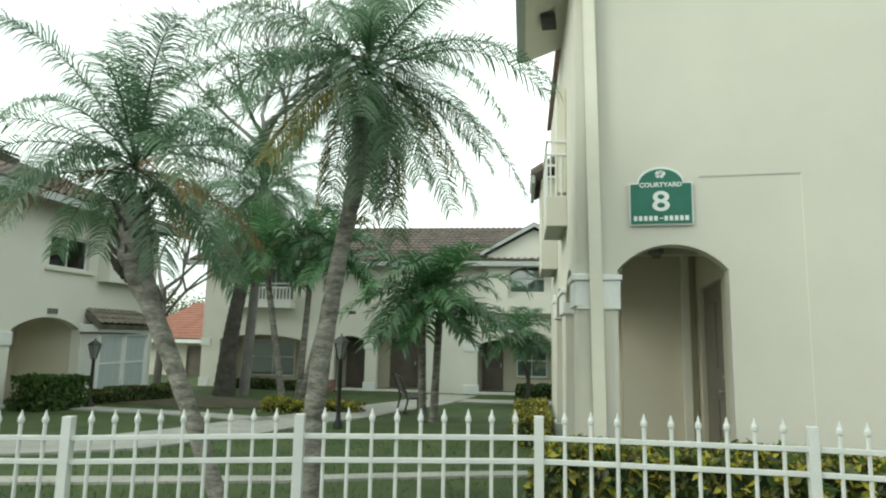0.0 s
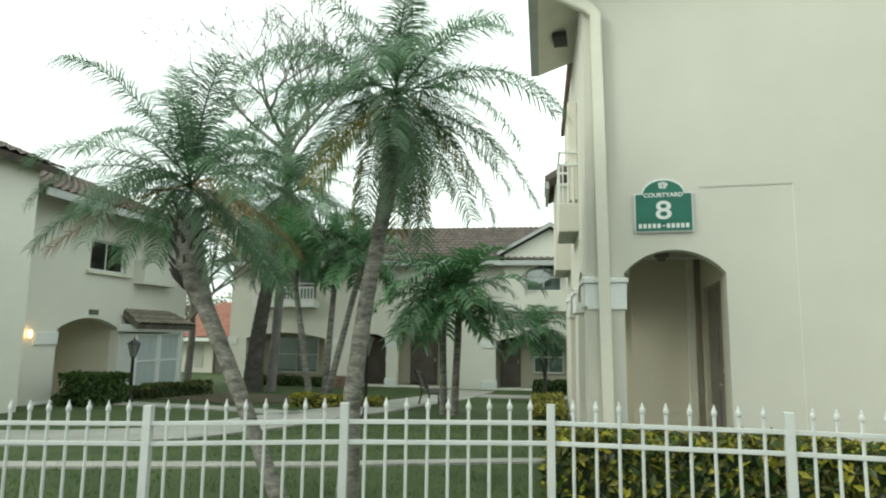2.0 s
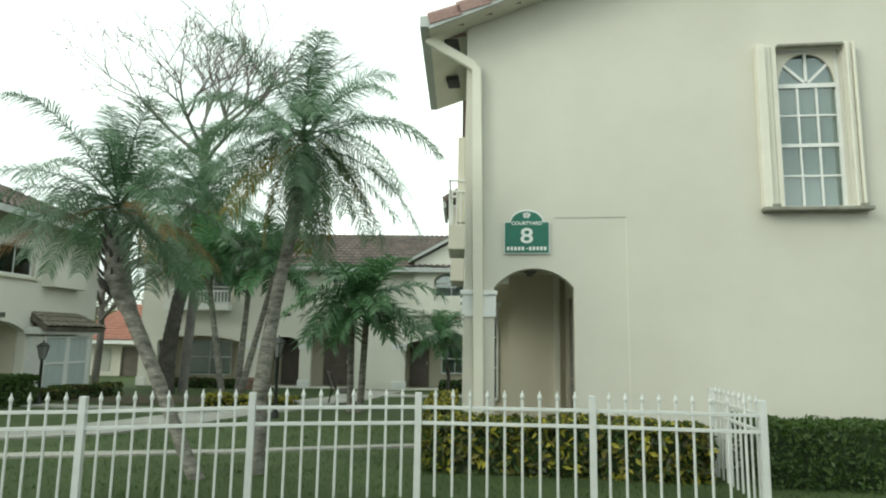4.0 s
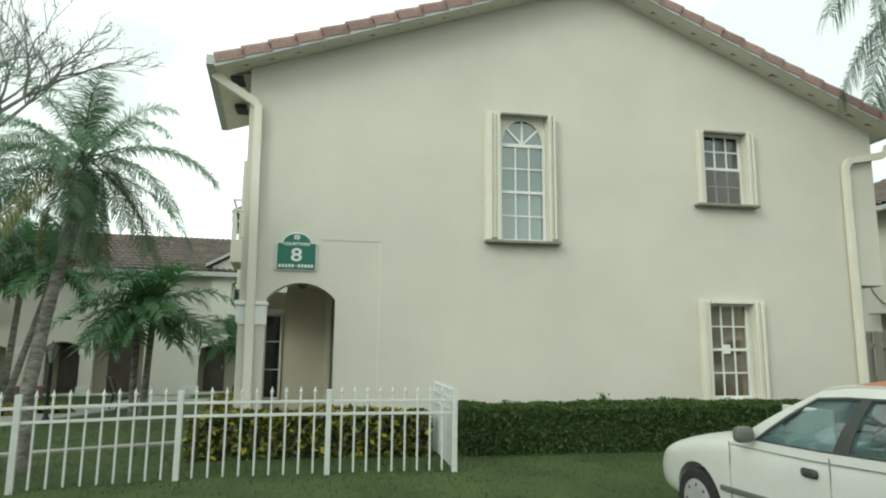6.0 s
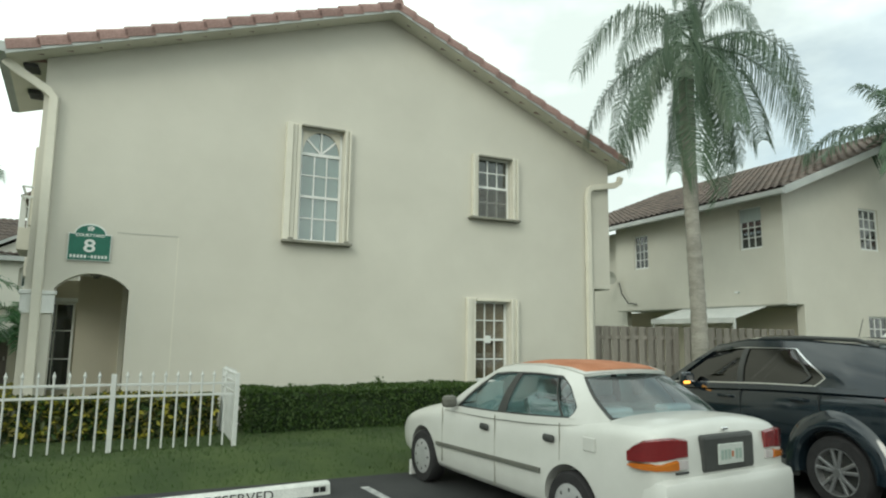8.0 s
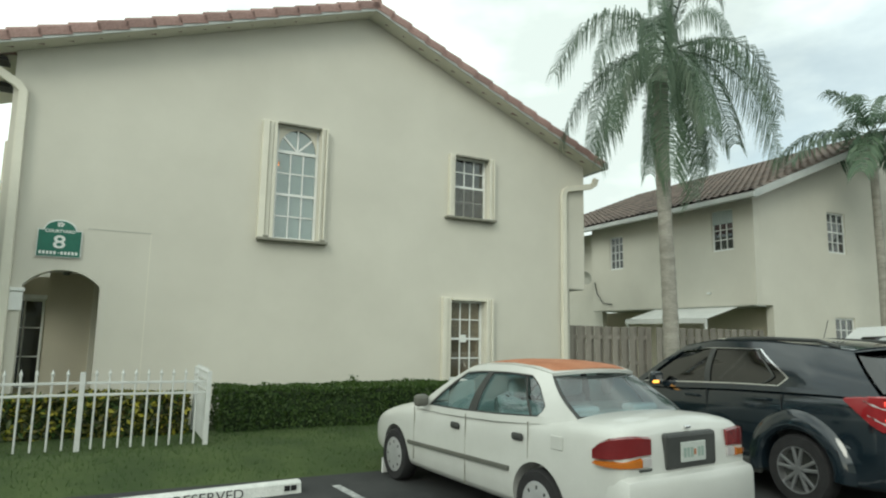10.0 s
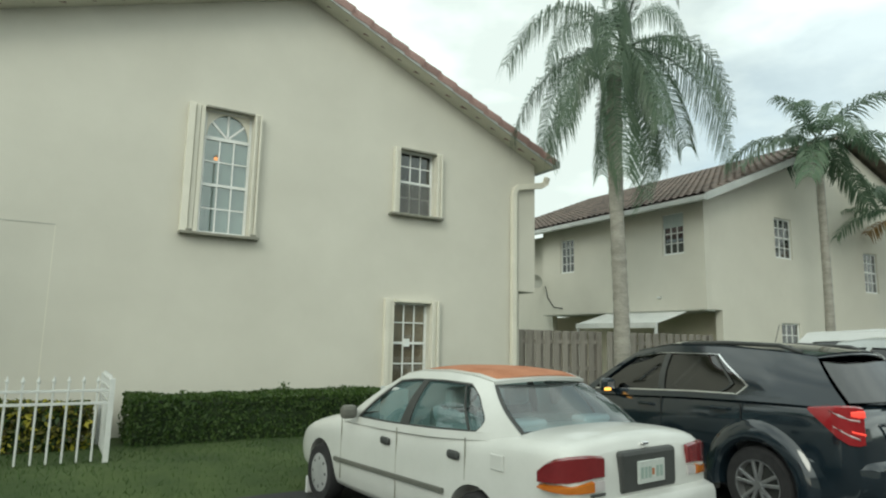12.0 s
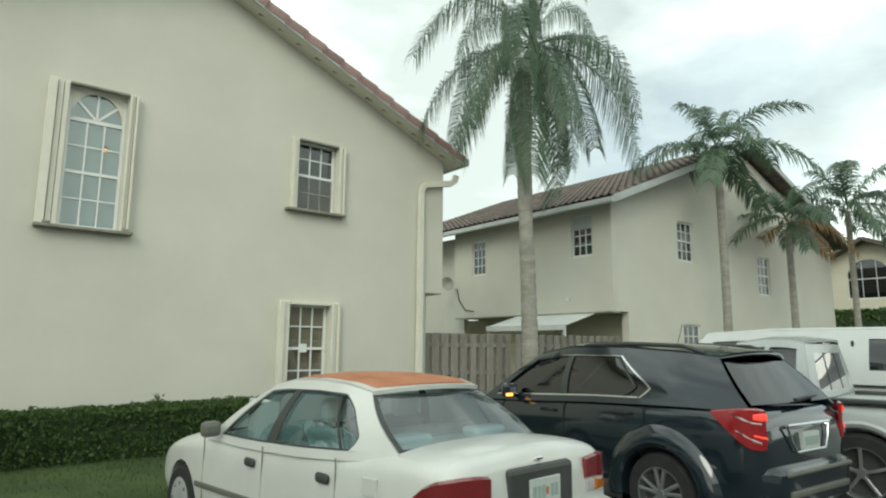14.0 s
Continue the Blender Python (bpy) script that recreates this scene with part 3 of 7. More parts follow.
def roof_slab(xl, y0, y1):
    pts = [(xl, zroof(xl)), (XA, ZA), (XR, zroof(XR)), (XR, zroof(XR) + 0.14), (XA, ZA + 0.15), (xl, zroof(xl) + 0.14)]
    return skew(part("roof", slab([(x, z + 0.012) for x, z in pts], [], y1 - y0, y0), M_TILE, house, "terracotta tiled gable roof"))


roof = roof_slab(XL, YF, YE)
roof_slab(-0.02, YE, YB)
for xa, xb in ((XL, XA), (XA, XR)):
    bm = bmesh.new()
    for y0, y1, dz0, dz1 in ((YF - 0.03, YF - 0.003, -0.03, 0.085),):
        vs = [bm.verts.new((x, y, zroof(x) + dz)) for y in (y0, y1) for x, dz in ((xa, dz0), (xb, dz0), (xb, dz1), (xa, dz1))]
        bm.faces.new(vs[:4])
        bm.faces.new(vs[4:])
        for k in range(4):
            bm.faces.new((vs[k], vs[(k + 1) % 4], vs[4 + (k + 1) % 4], vs[4 + k]))
    part("fascia", bm, M_FASCIA, house, "pale grey painted rake board")
    bm = bmesh.new()
    vs = [bm.verts.new((x, y, zroof(x) + 0.003)) for x, y in ((xa, YF), (xb, YF), (xb, YE), (xa, YE))]
    bm.faces.new(vs)
    skew(part("soffit", bm, M_TRIM, house))
# eave gutters and downspouts
for sgn, xe in ((-1, XL), (1, XR)):
    zt = zroof(xe) + 0.15
    bm = bmesh.new()
    x0, x1 = (xe - 0.13, xe) if sgn < 0 else (xe, xe + 0.13)
    add_box(bm, (x0, YF - 0.03, zt - 0.15), (x1, YE, zt - 0.13))
    add_box(bm, (x0, YF - 0.03, zt - 0.13), (x0 + 0.015, YE, zt + 0.01))
    add_box(bm, (x1 - 0.015, YF - 0.03, zt - 0.13), (x1, YE, zt + 0.01))
    add_box(bm, (x0, YF - 0.035, zt - 0.15), (x1, YF - 0.022, zt + 0.01))
    skew(part("gutter", bm, M_FASCIA, house, "pale metal eave gutter"))
for v in (0.1, 1.4):
    part("vent", box((-0.34 - 0.1 * v, v, zroof(-0.34 - 0.05 * v) - 0.03), (-0.14 - 0.1 * v, v + 0.35, zroof(-0.3) + 0.01)), M_VENT, house)


def spout(pts, w, d, name, parent, label):
    bm = bmesh.new()
    rows = []
    for i, p in enumerate(pts):
        p = Vector(p)
        dirn = (Vector(pts[min(i + 1, len(pts) - 1)]) - Vector(pts[max(i - 1, 0)])).normalized()
        s = Vector((dirn.z, 0, -dirn.x))
        if s.length < 0.1:
            s = Vector((1, 0, 0))
        s.normalize()
        rows.append([bm.verts.new(p + a * s * w / 2 + Vector((0, b * d / 2, 0))) for a, b in ((-1, -1), (1, -1), (1, 1), (-1, 1))])
    for a, b in zip(rows, rows[1:]):
        for k in range(4):
            bm.faces.new((a[k], a[(k + 1) % 4], b[(k + 1) % 4], b[k]))
    bm.faces.new(rows[0])
    bm.faces.new(rows[-1])
    bmesh.ops.bevel(bm, geom=[e for e in bm.edges if abs((e.verts[0].co - e.verts[1].co).normalized().z) > 0.5], offset=0.012, segments=2, affect="EDGES")
    return part(name, bm, M_TRIM, parent, label)


spout([(XL - 0.06, -0.12, 5.90), (-0.36, -0.1, 5.76), (0.07, -0.07, 5.50), (0.15, -0.07, 5.40), (0.165, -0.07, 4.0), (0.215, -0.07, 0.05)], 0.13, 0.1, "downspout", house, "cream downspout at the corner")
spout([(XR + 0.03, -0.12, 5.46), (XR + 0.0, -0.1, 5.34), (XR - 0.1, -0.08, 5.27), (11.02, -0.07, 5.13), (10.93, -0.07, 5.07), (10.89, -0.07, 4.95), (10.89, -0.07, 0.05)], 0.13, 0.1, "downspout", house, "cream downspout at the corner")

# windows of the gable wall with folded storm shutters


def shutter_stack(x0, x1, z0, z1, n, proud, parent):
    """Folded accordion storm shutter: upright blades of differing depth."""
    bm = bmesh.new()
    w = (x1 - x0) / n
    for k in range(n):
        p = proud * (1.0, 0.72, 0.9, 0.6)[k % 4]
        add_box(bm, (x0 + k * w + 0.004, -p, z0), (x0 + (k + 1) * w - 0.004, -0.001, z1), 0.008)
    part("shutter", bm, M_TRIM, parent, "folded cream accordion storm shutter")


def ledge(x0, x1, z, parent):
    part("sill", box((x0, -0.17, z - 0.05), (x1, 0.0, z), 0.012), M_SILL, parent, "weathered grey sill ledge")


w1 = sash_window(house, *[AW[i] for i in (0, 2, 1, 3)], y=0.09, cols=3, rows=4, arched=True, back=M_CURTAIN, spring_z=5.08)
w2 = sash_window(house, *[SW[i] for i in (0, 2, 1, 3)], y=0.09, cols=3, rows=4, back=M_BLIND, pane=M_PANE_DARK)
w3 = sash_window(house, *[LW[i] for i in (0, 2, 1, 3)], y=0.09, cols=3, rows=4, back=M_BLIND, pane=M_PANE_CLEAR)
shutter_stack(3.91, 4.035, 3.36, 5.60, 1, 0.13, w1)
shutter_stack(4.04, 4.20, 3.36, 5.60, 2, 0.075, w1)
shutter_stack(5.035, 5.17, 3.36, 5.60, 3, 0.13, w1)
shutter_stack(7.86, 7.94, 4.16, 5.53, 1, 0.11, w2)
shutter_stack(7.945, 8.02, 4.16, 5.53, 1, 0.06, w2)
shutter_stack(8.84, 8.995, 4.16, 5.53, 3, 0.13, w2)
shutter_stack(7.75, 7.86, 0.70, 2.43, 1, 0.11, w3)
shutter_stack(7.865, 7.975, 0.70, 2.43, 1, 0.06, w3)
shutter_stack(8.79, 8.985, 0.70, 2.43, 3, 0.13, w3)
part("track", box((4.205, -0.10, 5.57), (5.03, -0.002, 5.60)), M_SILL, w1)
part("track", box((8.025, -0.10, 5.495), (8.835, -0.002, 5.53)), M_SILL, w2)
part("track", box((7.98, -0.10, 2.375), (8.785, -0.002, 2.43)), M_TRIM, w3)
for x_, w_ in ((4.06, w1), (5.12, w1)):
    part("shutter_foot", box((x_ - 0.05, -0.16, 3.362), (x_ + 0.05, -0.131, 3.40), 0.008), M_SILL, w_)
ledge(3.91, 5.23, 3.36, w1)
ledge(7.79, 9.01, 4.16, w2)
ledge(7.70, 9.01, 0.70, w3)
# round-headed spandrels of the tall window
cx_, hw_ = (AW[0] + AW[2]) / 2, (AW[2] - AW[0]) / 2 - 0.05
sp = [(AW[0] + 0.045, 5.09), (AW[0] + 0.045, AW[3] - 0.045), (AW[2] - 0.045, AW[3] - 0.045), (AW[2] - 0.045, 5.09)] + [(cx_ + hw_ * math.cos(radians(a)), 5.09 + 0.445 * math.sin(radians(a))) for a in range(6, 180, 8)]
part("arch_trim", slab(sp, [], 0.03, 0.085), M_TRIM, w1)
part("insect_screen", box((SW[0] + 0.045, 0.072, SW[1] + 0.045), (SW[2] - 0.045, 0.076, (SW[1] + SW[3]) / 2 - 0.02)), M_SCREEN, w2, "grey insect screen over the lower sash").visible_shadow = False
part("notice", box((8.24, 0.085, 1.50), (8.40, 0.088, 1.66)), M_LETTER, w3, "small white paper notice")
# the scored outline of an old opening
bm = bmesh.new()
add_box(bm, (1.23, -0.005, 3.262), (2.175, 0.002, 3.277))
part("plaster_joint", bm, M_SOFFIT, house)
bm = bmesh.new()
add_box(bm, (2.17, -0.003, 0.2), (2.18, 0.002, 3.262))
part("plaster_joint", bm, M_TRIM, house)

# ---- the sign ----
sign = thing("sign", Matrix.Translation((0.787, 6.345, 2.766)), "green courtyard sign with white letters and arched top", "sign")


def sign_shape(g):
    w, h, s = 0.312 - g, 0.447 - g, 0.23 - g
    return [(-w, g), (w, g), (w, h), (s, h)] + [(s * math.cos(radians(a)), h + 0.17 * math.sin(radians(a)) * (s / 0.235)) for a in range(15, 180, 15)] + [(-s, h), (-w, h)]


part("border", slab(sign_shape(0.0), [], 0.02, -0.03), M_LETTER, sign)
part("panel", slab(sign_shape(0.014), [], 0.01, -0.038), M_SIGN, sign)


def words(text, size, place, material, parent, rot=(90, 0, 0), thick=0.002, name="lettering", sx=1.0, bold=0.0):
    cu = bpy.data.curves.new(name, "FONT")
    cu.body, cu.size, cu.align_x, cu.extrude, cu.offset = text, size, "CENTER", thick, bold
    tmp = bpy.data.objects.new(name, cu)
    scene.collection.objects.link(tmp)
    bpy.context.view_layer.update()
    me = bpy.data.meshes.new_from_object(tmp.evaluated_get(bpy.context.evaluated_depsgraph_get()))
    bpy.data.objects.remove(tmp)
    me.materials.clear()
    me.materials.append(material)
    ob = new(name, me)
    ob.parent = parent
    ob.matrix_local = pose(*place, *rot) @ Matrix.Diagonal((sx, 1, 1, 1))
    return ob


words("COURTYARD", 0.064, (0, -0.041, 0.40), M_LETTER, sign, sx=1.08, bold=0.002)
words("8", 0.29, (0, -0.041, 0.15), M_LETTER, sign, sx=1.25, thick=0.002, bold=0.004)
dashes(sign, [((-0.27 + k * 0.05, -0.041, 0.045), (-0.27 + k * 0.05 + 0.034, -0.037, 0.095)) if k != 5 else ((-0.015, -0.041, 0.065), (0.02, -0.037, 0.075)) for k in range(11)], M_LETTER)
bm = bmesh.new()
for a, r in ((20, 0.05), (80, 0.04), (150, 0.05), (215, 0.045), (300, 0.035)):
    c = Vector((0.03 * math.cos(radians(a)), -0.04, 0.53 + 0.025 * math.sin(radians(a))))
    bmesh.ops.create_circle(bm, cap_ends=True, radius=r * 0.5, segments=8, matrix=Matrix.Translation(c) @ Matrix.Rotation(radians(90), 4, "X"))
part("emblem", bm, M_LETTER, sign)

# ---- white picket fence ----
POSTS = [(-6.6, 2.80), (-4.95, 3.02), (-3.30, 3.26), (-1.80, 3.57), (-0.283, 4.0), (1.40, 4.13), (2.95, 4.12)]
GATE = [(2.95, 4.12), (2.93, 5.65)]
fence = thing("fence", None, "white metal picket fence with two upper rails", "fence")
me_picket = finish(lathe([(0.009, 0.0), (0.013, 0.01), (0.013, 0.93), (0.021, 0.945), (0.021, 0.965), (0.012, 0.985), (0.003, 1.02)], 6), M_FENCE, "picket")
me_post = finish(box((-0.032, -0.032, 0), (0.032, 0.032, 1.0), 0.004), M_FENCE, "post")


def fence_run(a, b, n, post_at_end):
    a, b = Vector(a), Vector(b)
    ang = math.atan2(b.y - a.y, b.x - a.x)
    for k in range(n + 1):
        p = a.lerp(b, k / n)
        z = ground_z(p.x, p.y)
        if k == 0 or (k == n and post_at_end):
            ob = new("post", me_post)
            ob.parent = fence
            ob.matrix_local = Matrix.Translation((p.x, p.y, z)) @ Matrix.Rotation(ang, 4, "Z")
        elif k < n:
            ob = new("picket", me_picket)
            ob.parent = fence
            ob.matrix_local = Matrix.Translation((p.x, p.y, z + 0.02)) @ Matrix.Rotation(0.02 * noise.noise((p.x * 7, p.y, 1)), 4, "X")
    L = (b - a).length
    for zz in (0.86, 0.71):
        rail = box((0, -0.016, -0.016), (L, 0.016, 0.016), 0.003)
        ob = part("rail", rail, M_FENCE, fence)
        ob.matrix_local = Matrix.Translation((a.x, a.y, ground_z(a.x, a.y) + zz)) @ Matrix.Rotation(ang, 4, "Z") @ Matrix.Rotation(-math.asin((ground_z(b.x, b.y) - ground_z(a.x, a.y)) / L), 4, "Y")


for a, b in zip(POSTS, POSTS[1:]):
    fence_run(a, b, 10, False)
fence_run(GATE[0], GATE[1], 10, True)

# ---- hedges and shrubs ----


def leaf_mesh(points, normals, size, rng, jitter=0.9):
    n = len(points)
    verts = np.zeros((n * 4, 3))
    d = rng.normal(size=(n, 3)) * jitter + normals
    d /= np.linalg.norm(d, axis=1)[:, None]
    t = np.cross(d, rng.normal(size=(n, 3)))
    t /= np.linalg.norm(t, axis=1)[:, None]
    b = np.cross(d, t)
    s = size * rng.uniform(0.6, 1.3, n)[:, None]
    verts[0::4] = points - t * s
    verts[1::4] = points - b * s * 0.45 + d * s * 0.12
    verts[2::4] = points + t * s
    verts[3::4] = points + b * s * 0.45 + d * s * 0.12
    return verts, [(4 * i, 4 * i + 1, 4 * i + 2, 4 * i + 3) for i in range(n)]


def hedge(name, x0, x1, y0, y1, z0, z1, count, size, mats, seed, label, m=None, tall=()):
    rng = np.random.default_rng(seed)
    ob = thing(name, m, label, "hedge")
    # dark inner block: the shade between the leaves is in its colour
    shade_core = box((x0 + 0.1, y0 + 0.1, z0), (x1 - 0.1, y1 - 0.1, z1 - 0.1), 0.05)
    bmesh.ops.subdivide_edges(shade_core, edges=shade_core.edges[:], cuts=4, use_grid_fill=True)
    for v in shade_core.verts:
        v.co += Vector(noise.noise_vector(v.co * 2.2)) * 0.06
    part("shade_core", shade_core, M_HEDGE_SHADE, ob)
    areas = [("f", (x1 - x0) * (z1 - z0)), ("b", 0.4 * (x1 - x0) * (z1 - z0)), ("t", 1.5 * (x1 - x0) * (y1 - y0)), ("l", (y1 - y0) * (z1 - z0)), ("r", (y1 - y0) * (z1 - z0))]
    tot = sum(a for _, a in areas)
    P, N = [], []
    for s, a in areas:
        k = int(count * a / tot)
        rx, ry, rz = rng.uniform(x0, x1, k), rng.uniform(y0, y1, k), rng.uniform(z0 + 0.02, z1, k)
        dep = np.abs(rng.normal(0, 0.05, k))
        nn = {"f": (0, -1, 0.3), "b": (0, 1, 0.3), "t": (0, 0, 1), "l": (-1, 0, 0.3), "r": (1, 0, 0.3)}[s]
        if s == "f":
            ry = y0 + dep
        if s == "b":
            ry = y1 - dep
        if s == "t":
            rz = z1 - dep * 0.8
        if s == "l":
            rx = x0 + dep
        if s == "r":
            rx = x1 - dep
        wob = np.array([noise.noise((float(a_) * 1.1, float(b_) * 1.1, float(c_) * 1.3 + seed)) for a_, b_, c_ in zip(rx, ry, rz)])
        fine = np.array([noise.noise((float(a_) * 5, float(b_) * 5, float(c_) * 5 + seed)) for a_, b_, c_ in zip(rx, ry, rz)])
        P.append(np.stack([rx, ry, rz], 1) + np.array(nn)[None] * (0.07 * wob + 0.04 * fine)[:, None])
        N.append(np.repeat(np.array([nn]), k, 0))
    for tx, th in tall:
        k = 45
        P.append(np.stack([rng.normal(tx, 0.05, k), rng.normal((y0 + y1) / 2, 0.06, k), rng.uniform(z1 - 0.05, z1 + th, k)], 1))
        N.append(np.repeat(np.array([(0, -0.3, 1)]), k, 0))
    P, N = np.concatenate(P), np.concatenate(N)
    sel = rng.integers(0, len(mats), len(P))
    for i, mt in enumerate(mats):
        vs, fs = leaf_mesh(P[sel == i], N[sel == i], size, rng)
        tagged(raw("leaves", vs, fs, mt, ob), kind="stuff")
    return ob


hedge("hedge", 3.25, 10.9, 5.1, 6.15, 0.02, 0.74, 24000, 0.032, [M_HEDGE], 5, "clipped green boxwood hedge along the wall", tall=((5.55, 0.16), (5.62, 0.12), (4.05, 0.06), (6.9, 0.05)))
hedge("croton_hedge", -0.45, 2.8, 5.15, 5.95, 0.02, 0.66, 5200, 0.055, [M_CROTON, M_CROTON_DK, M_HEDGE, M_YELLOW, M_CROTON], 6, "variegated yellow and dark green croton hedge")
hedge("croton_hedge", -0.6, 0.0, 0.0, 3.2, -0.5, 0.38, 2600, 0.06, [M_CROTON, M_YELLOW, M_CROTON], 7, "yellow-green croton shrubs beside the piers", m=Matrix.Translation(court(-0.12, 3.4)) @ Matrix.Rotation(math.atan2(-V.x, V.y), 4, "Z"))
hedge("clipped_hedge", -0.62, 0.62, -0.45, 0.45, -0.3, 0.68, 2500, 0.06, [M_HEDGE], 8, "dark clipped hedge before the porch", m=Matrix.Translation(court(-10.85, 6.15, -0.1)) @ Matrix.Rotation(radians(84), 4, "Z"))
hedge("shrub", -1.3, 1.3, -0.35, 0.35, -0.35, 0.25, 1600, 0.07, [M_HEDGE, M_CROTON, M_CROTON_DK], 9, "low mixed shrubs under the bay window", m=Matrix.Translation(court(-10.9, 9.3, -0.15)) @ Matrix.Rotation(radians(84), 4, "Z"))
hedge("shrub", -0.6, 0.6, -0.4, 0.4, -0.5, 0.05, 1100, 0.06, [M_YELLOW, M_CROTON], 10, "bright yellow-green shrub on the lawn", m=Matrix.Translation(court(-6.0, 7.9)))
hedge("shrub", -0.5, 0.5, -0.3, 0.3, -0.5, 0.0, 900, 0.06, [M_YELLOW, M_CROTON], 11, "bright yellow-green shrub on the lawn", m=Matrix.Translation(court(-4.9, 8.2)))
hedge("shrub", -1.5, 1.5, -0.3, 0.3, -0.6, -0.1, 1300, 0.08, [M_HEDGE, M_CROTON_DK], 12, "low shrubs along the far house", m=Matrix.Translation(court(-9.8, 15.9)))
# half of these leaves take the hedges' inner-shade colour
hedge("shrub", -0.7, 0.7, -0.3, 0.3, -0.6, 0.0, 800, 0.08, [M_HEDGE_SHADE, M_HEDGE], 13, "dark clipped shrub by the far porch", m=Matrix.Translation(court(-0.1, 15.6)))

# ---- palms ----


def frond_mesh(name, L, n, leaf, width, elev, arch_, hang, spread, material, seed, vee=0.3):
    """One feather frond that leaves along +x at this elevation, bends over and lets its leaflets hang."""
    rng = random.Random(seed)
    verts, faces = [], []
    down = Vector((-math.sin(radians(elev)), 0, -math.cos(radians(elev))))
    steps = 14
    axis, dirs = [Vector((0, 0, 0))], []
    for k in range(steps):
        s = (k + 0.5) / steps
        d = (Vector((1, 0.06 * math.sin(3 * s + seed), 0)) + down * arch_ * s ** 1.4).normalized()
        dirs.append(d)
        axis.append(axis[-1] + d * L / steps)
    prev = None
    for k in range(0, steps + 1, 2):
        p, r = axis[k], 0.024 * (1 - 0.85 * k / steps) * max(0.6, L / 3)
        k0 = len(verts)
        verts += [p + Vector((0, r, 0)), p + Vector((0, -r, 0)), p + Vector((0, 0, r * 1.2))]
        if prev is not None:
            for a, b in ((0, 1), (1, 2), (2, 0)):
                faces.append((prev + a, prev + b, k0 + b, k0 + a))
        prev = k0
    for i in range(n):
        s = 0.14 + 0.86 * (i + rng.random() * 0.6) / n
        f = min(s, 0.999) * steps
        k = int(f)
        p = axis[k].lerp(axis[k + 1], f - k)
        fwd = dirs[k]
        up = (-down + fwd * down.dot(fwd)).normalized()
        out0 = fwd.cross(up).normalized()
        ln = leaf * (0.4 + 0.8 * math.sin(math.pi * min(1, 0.10 + 0.80 * s)) ** 0.8) * rng.uniform(0.8, 1.1)
        for q in (-1, 1):
            d = (fwd * math.cos(spread) + out0 * q * math.sin(spread) + up * (vee + rng.uniform(-0.3, 0.3))).normalized()
            d2 = (d + down * hang * rng.uniform(0.75, 1.25) + fwd * 0.1).normalized()
            d3 = (d2 + down * hang * 0.8).normalized()
            sd = d.cross(up)
            sd = (sd if sd.length > 0.1 else fwd).normalized() * width
            m1 = p + d * ln * 0.3
            m2 = m1 + d2 * ln * 0.35
            e_ = m2 + d3 * ln * 0.35
            k0 = len(verts)
            verts += [p - sd * 0.35, p + sd * 0.35, m1 + sd * 0.5, m1 - sd * 0.5, m2 + sd * 0.42, m2 - sd * 0.42, e_]
            faces += [(k0, k0 + 1, k0 + 2, k0 + 3), (k0 + 3, k0 + 2, k0 + 4, k0 + 5), (k0 + 5, k0 + 4, k0 + 6)]
    me = bpy.data.meshes.new(name)
    me.from_pydata([tuple(v) for v in verts], [], faces)
    me.materials.append(material)
    return me


ELEV = (68, 38, 8, -22)


def fronds_set(name, L, n, leaf, width, arch_, hang, spread, material, seed, vee=0.3):
    return [frond_mesh(name, L * (0.9, 1.0, 1.0, 0.92)[k], n, leaf, width, ELEV[k], arch_ * (0.75, 1.0, 1.0, 0.8)[k], hang, spread, material, seed + k, vee) for k in range(4)]


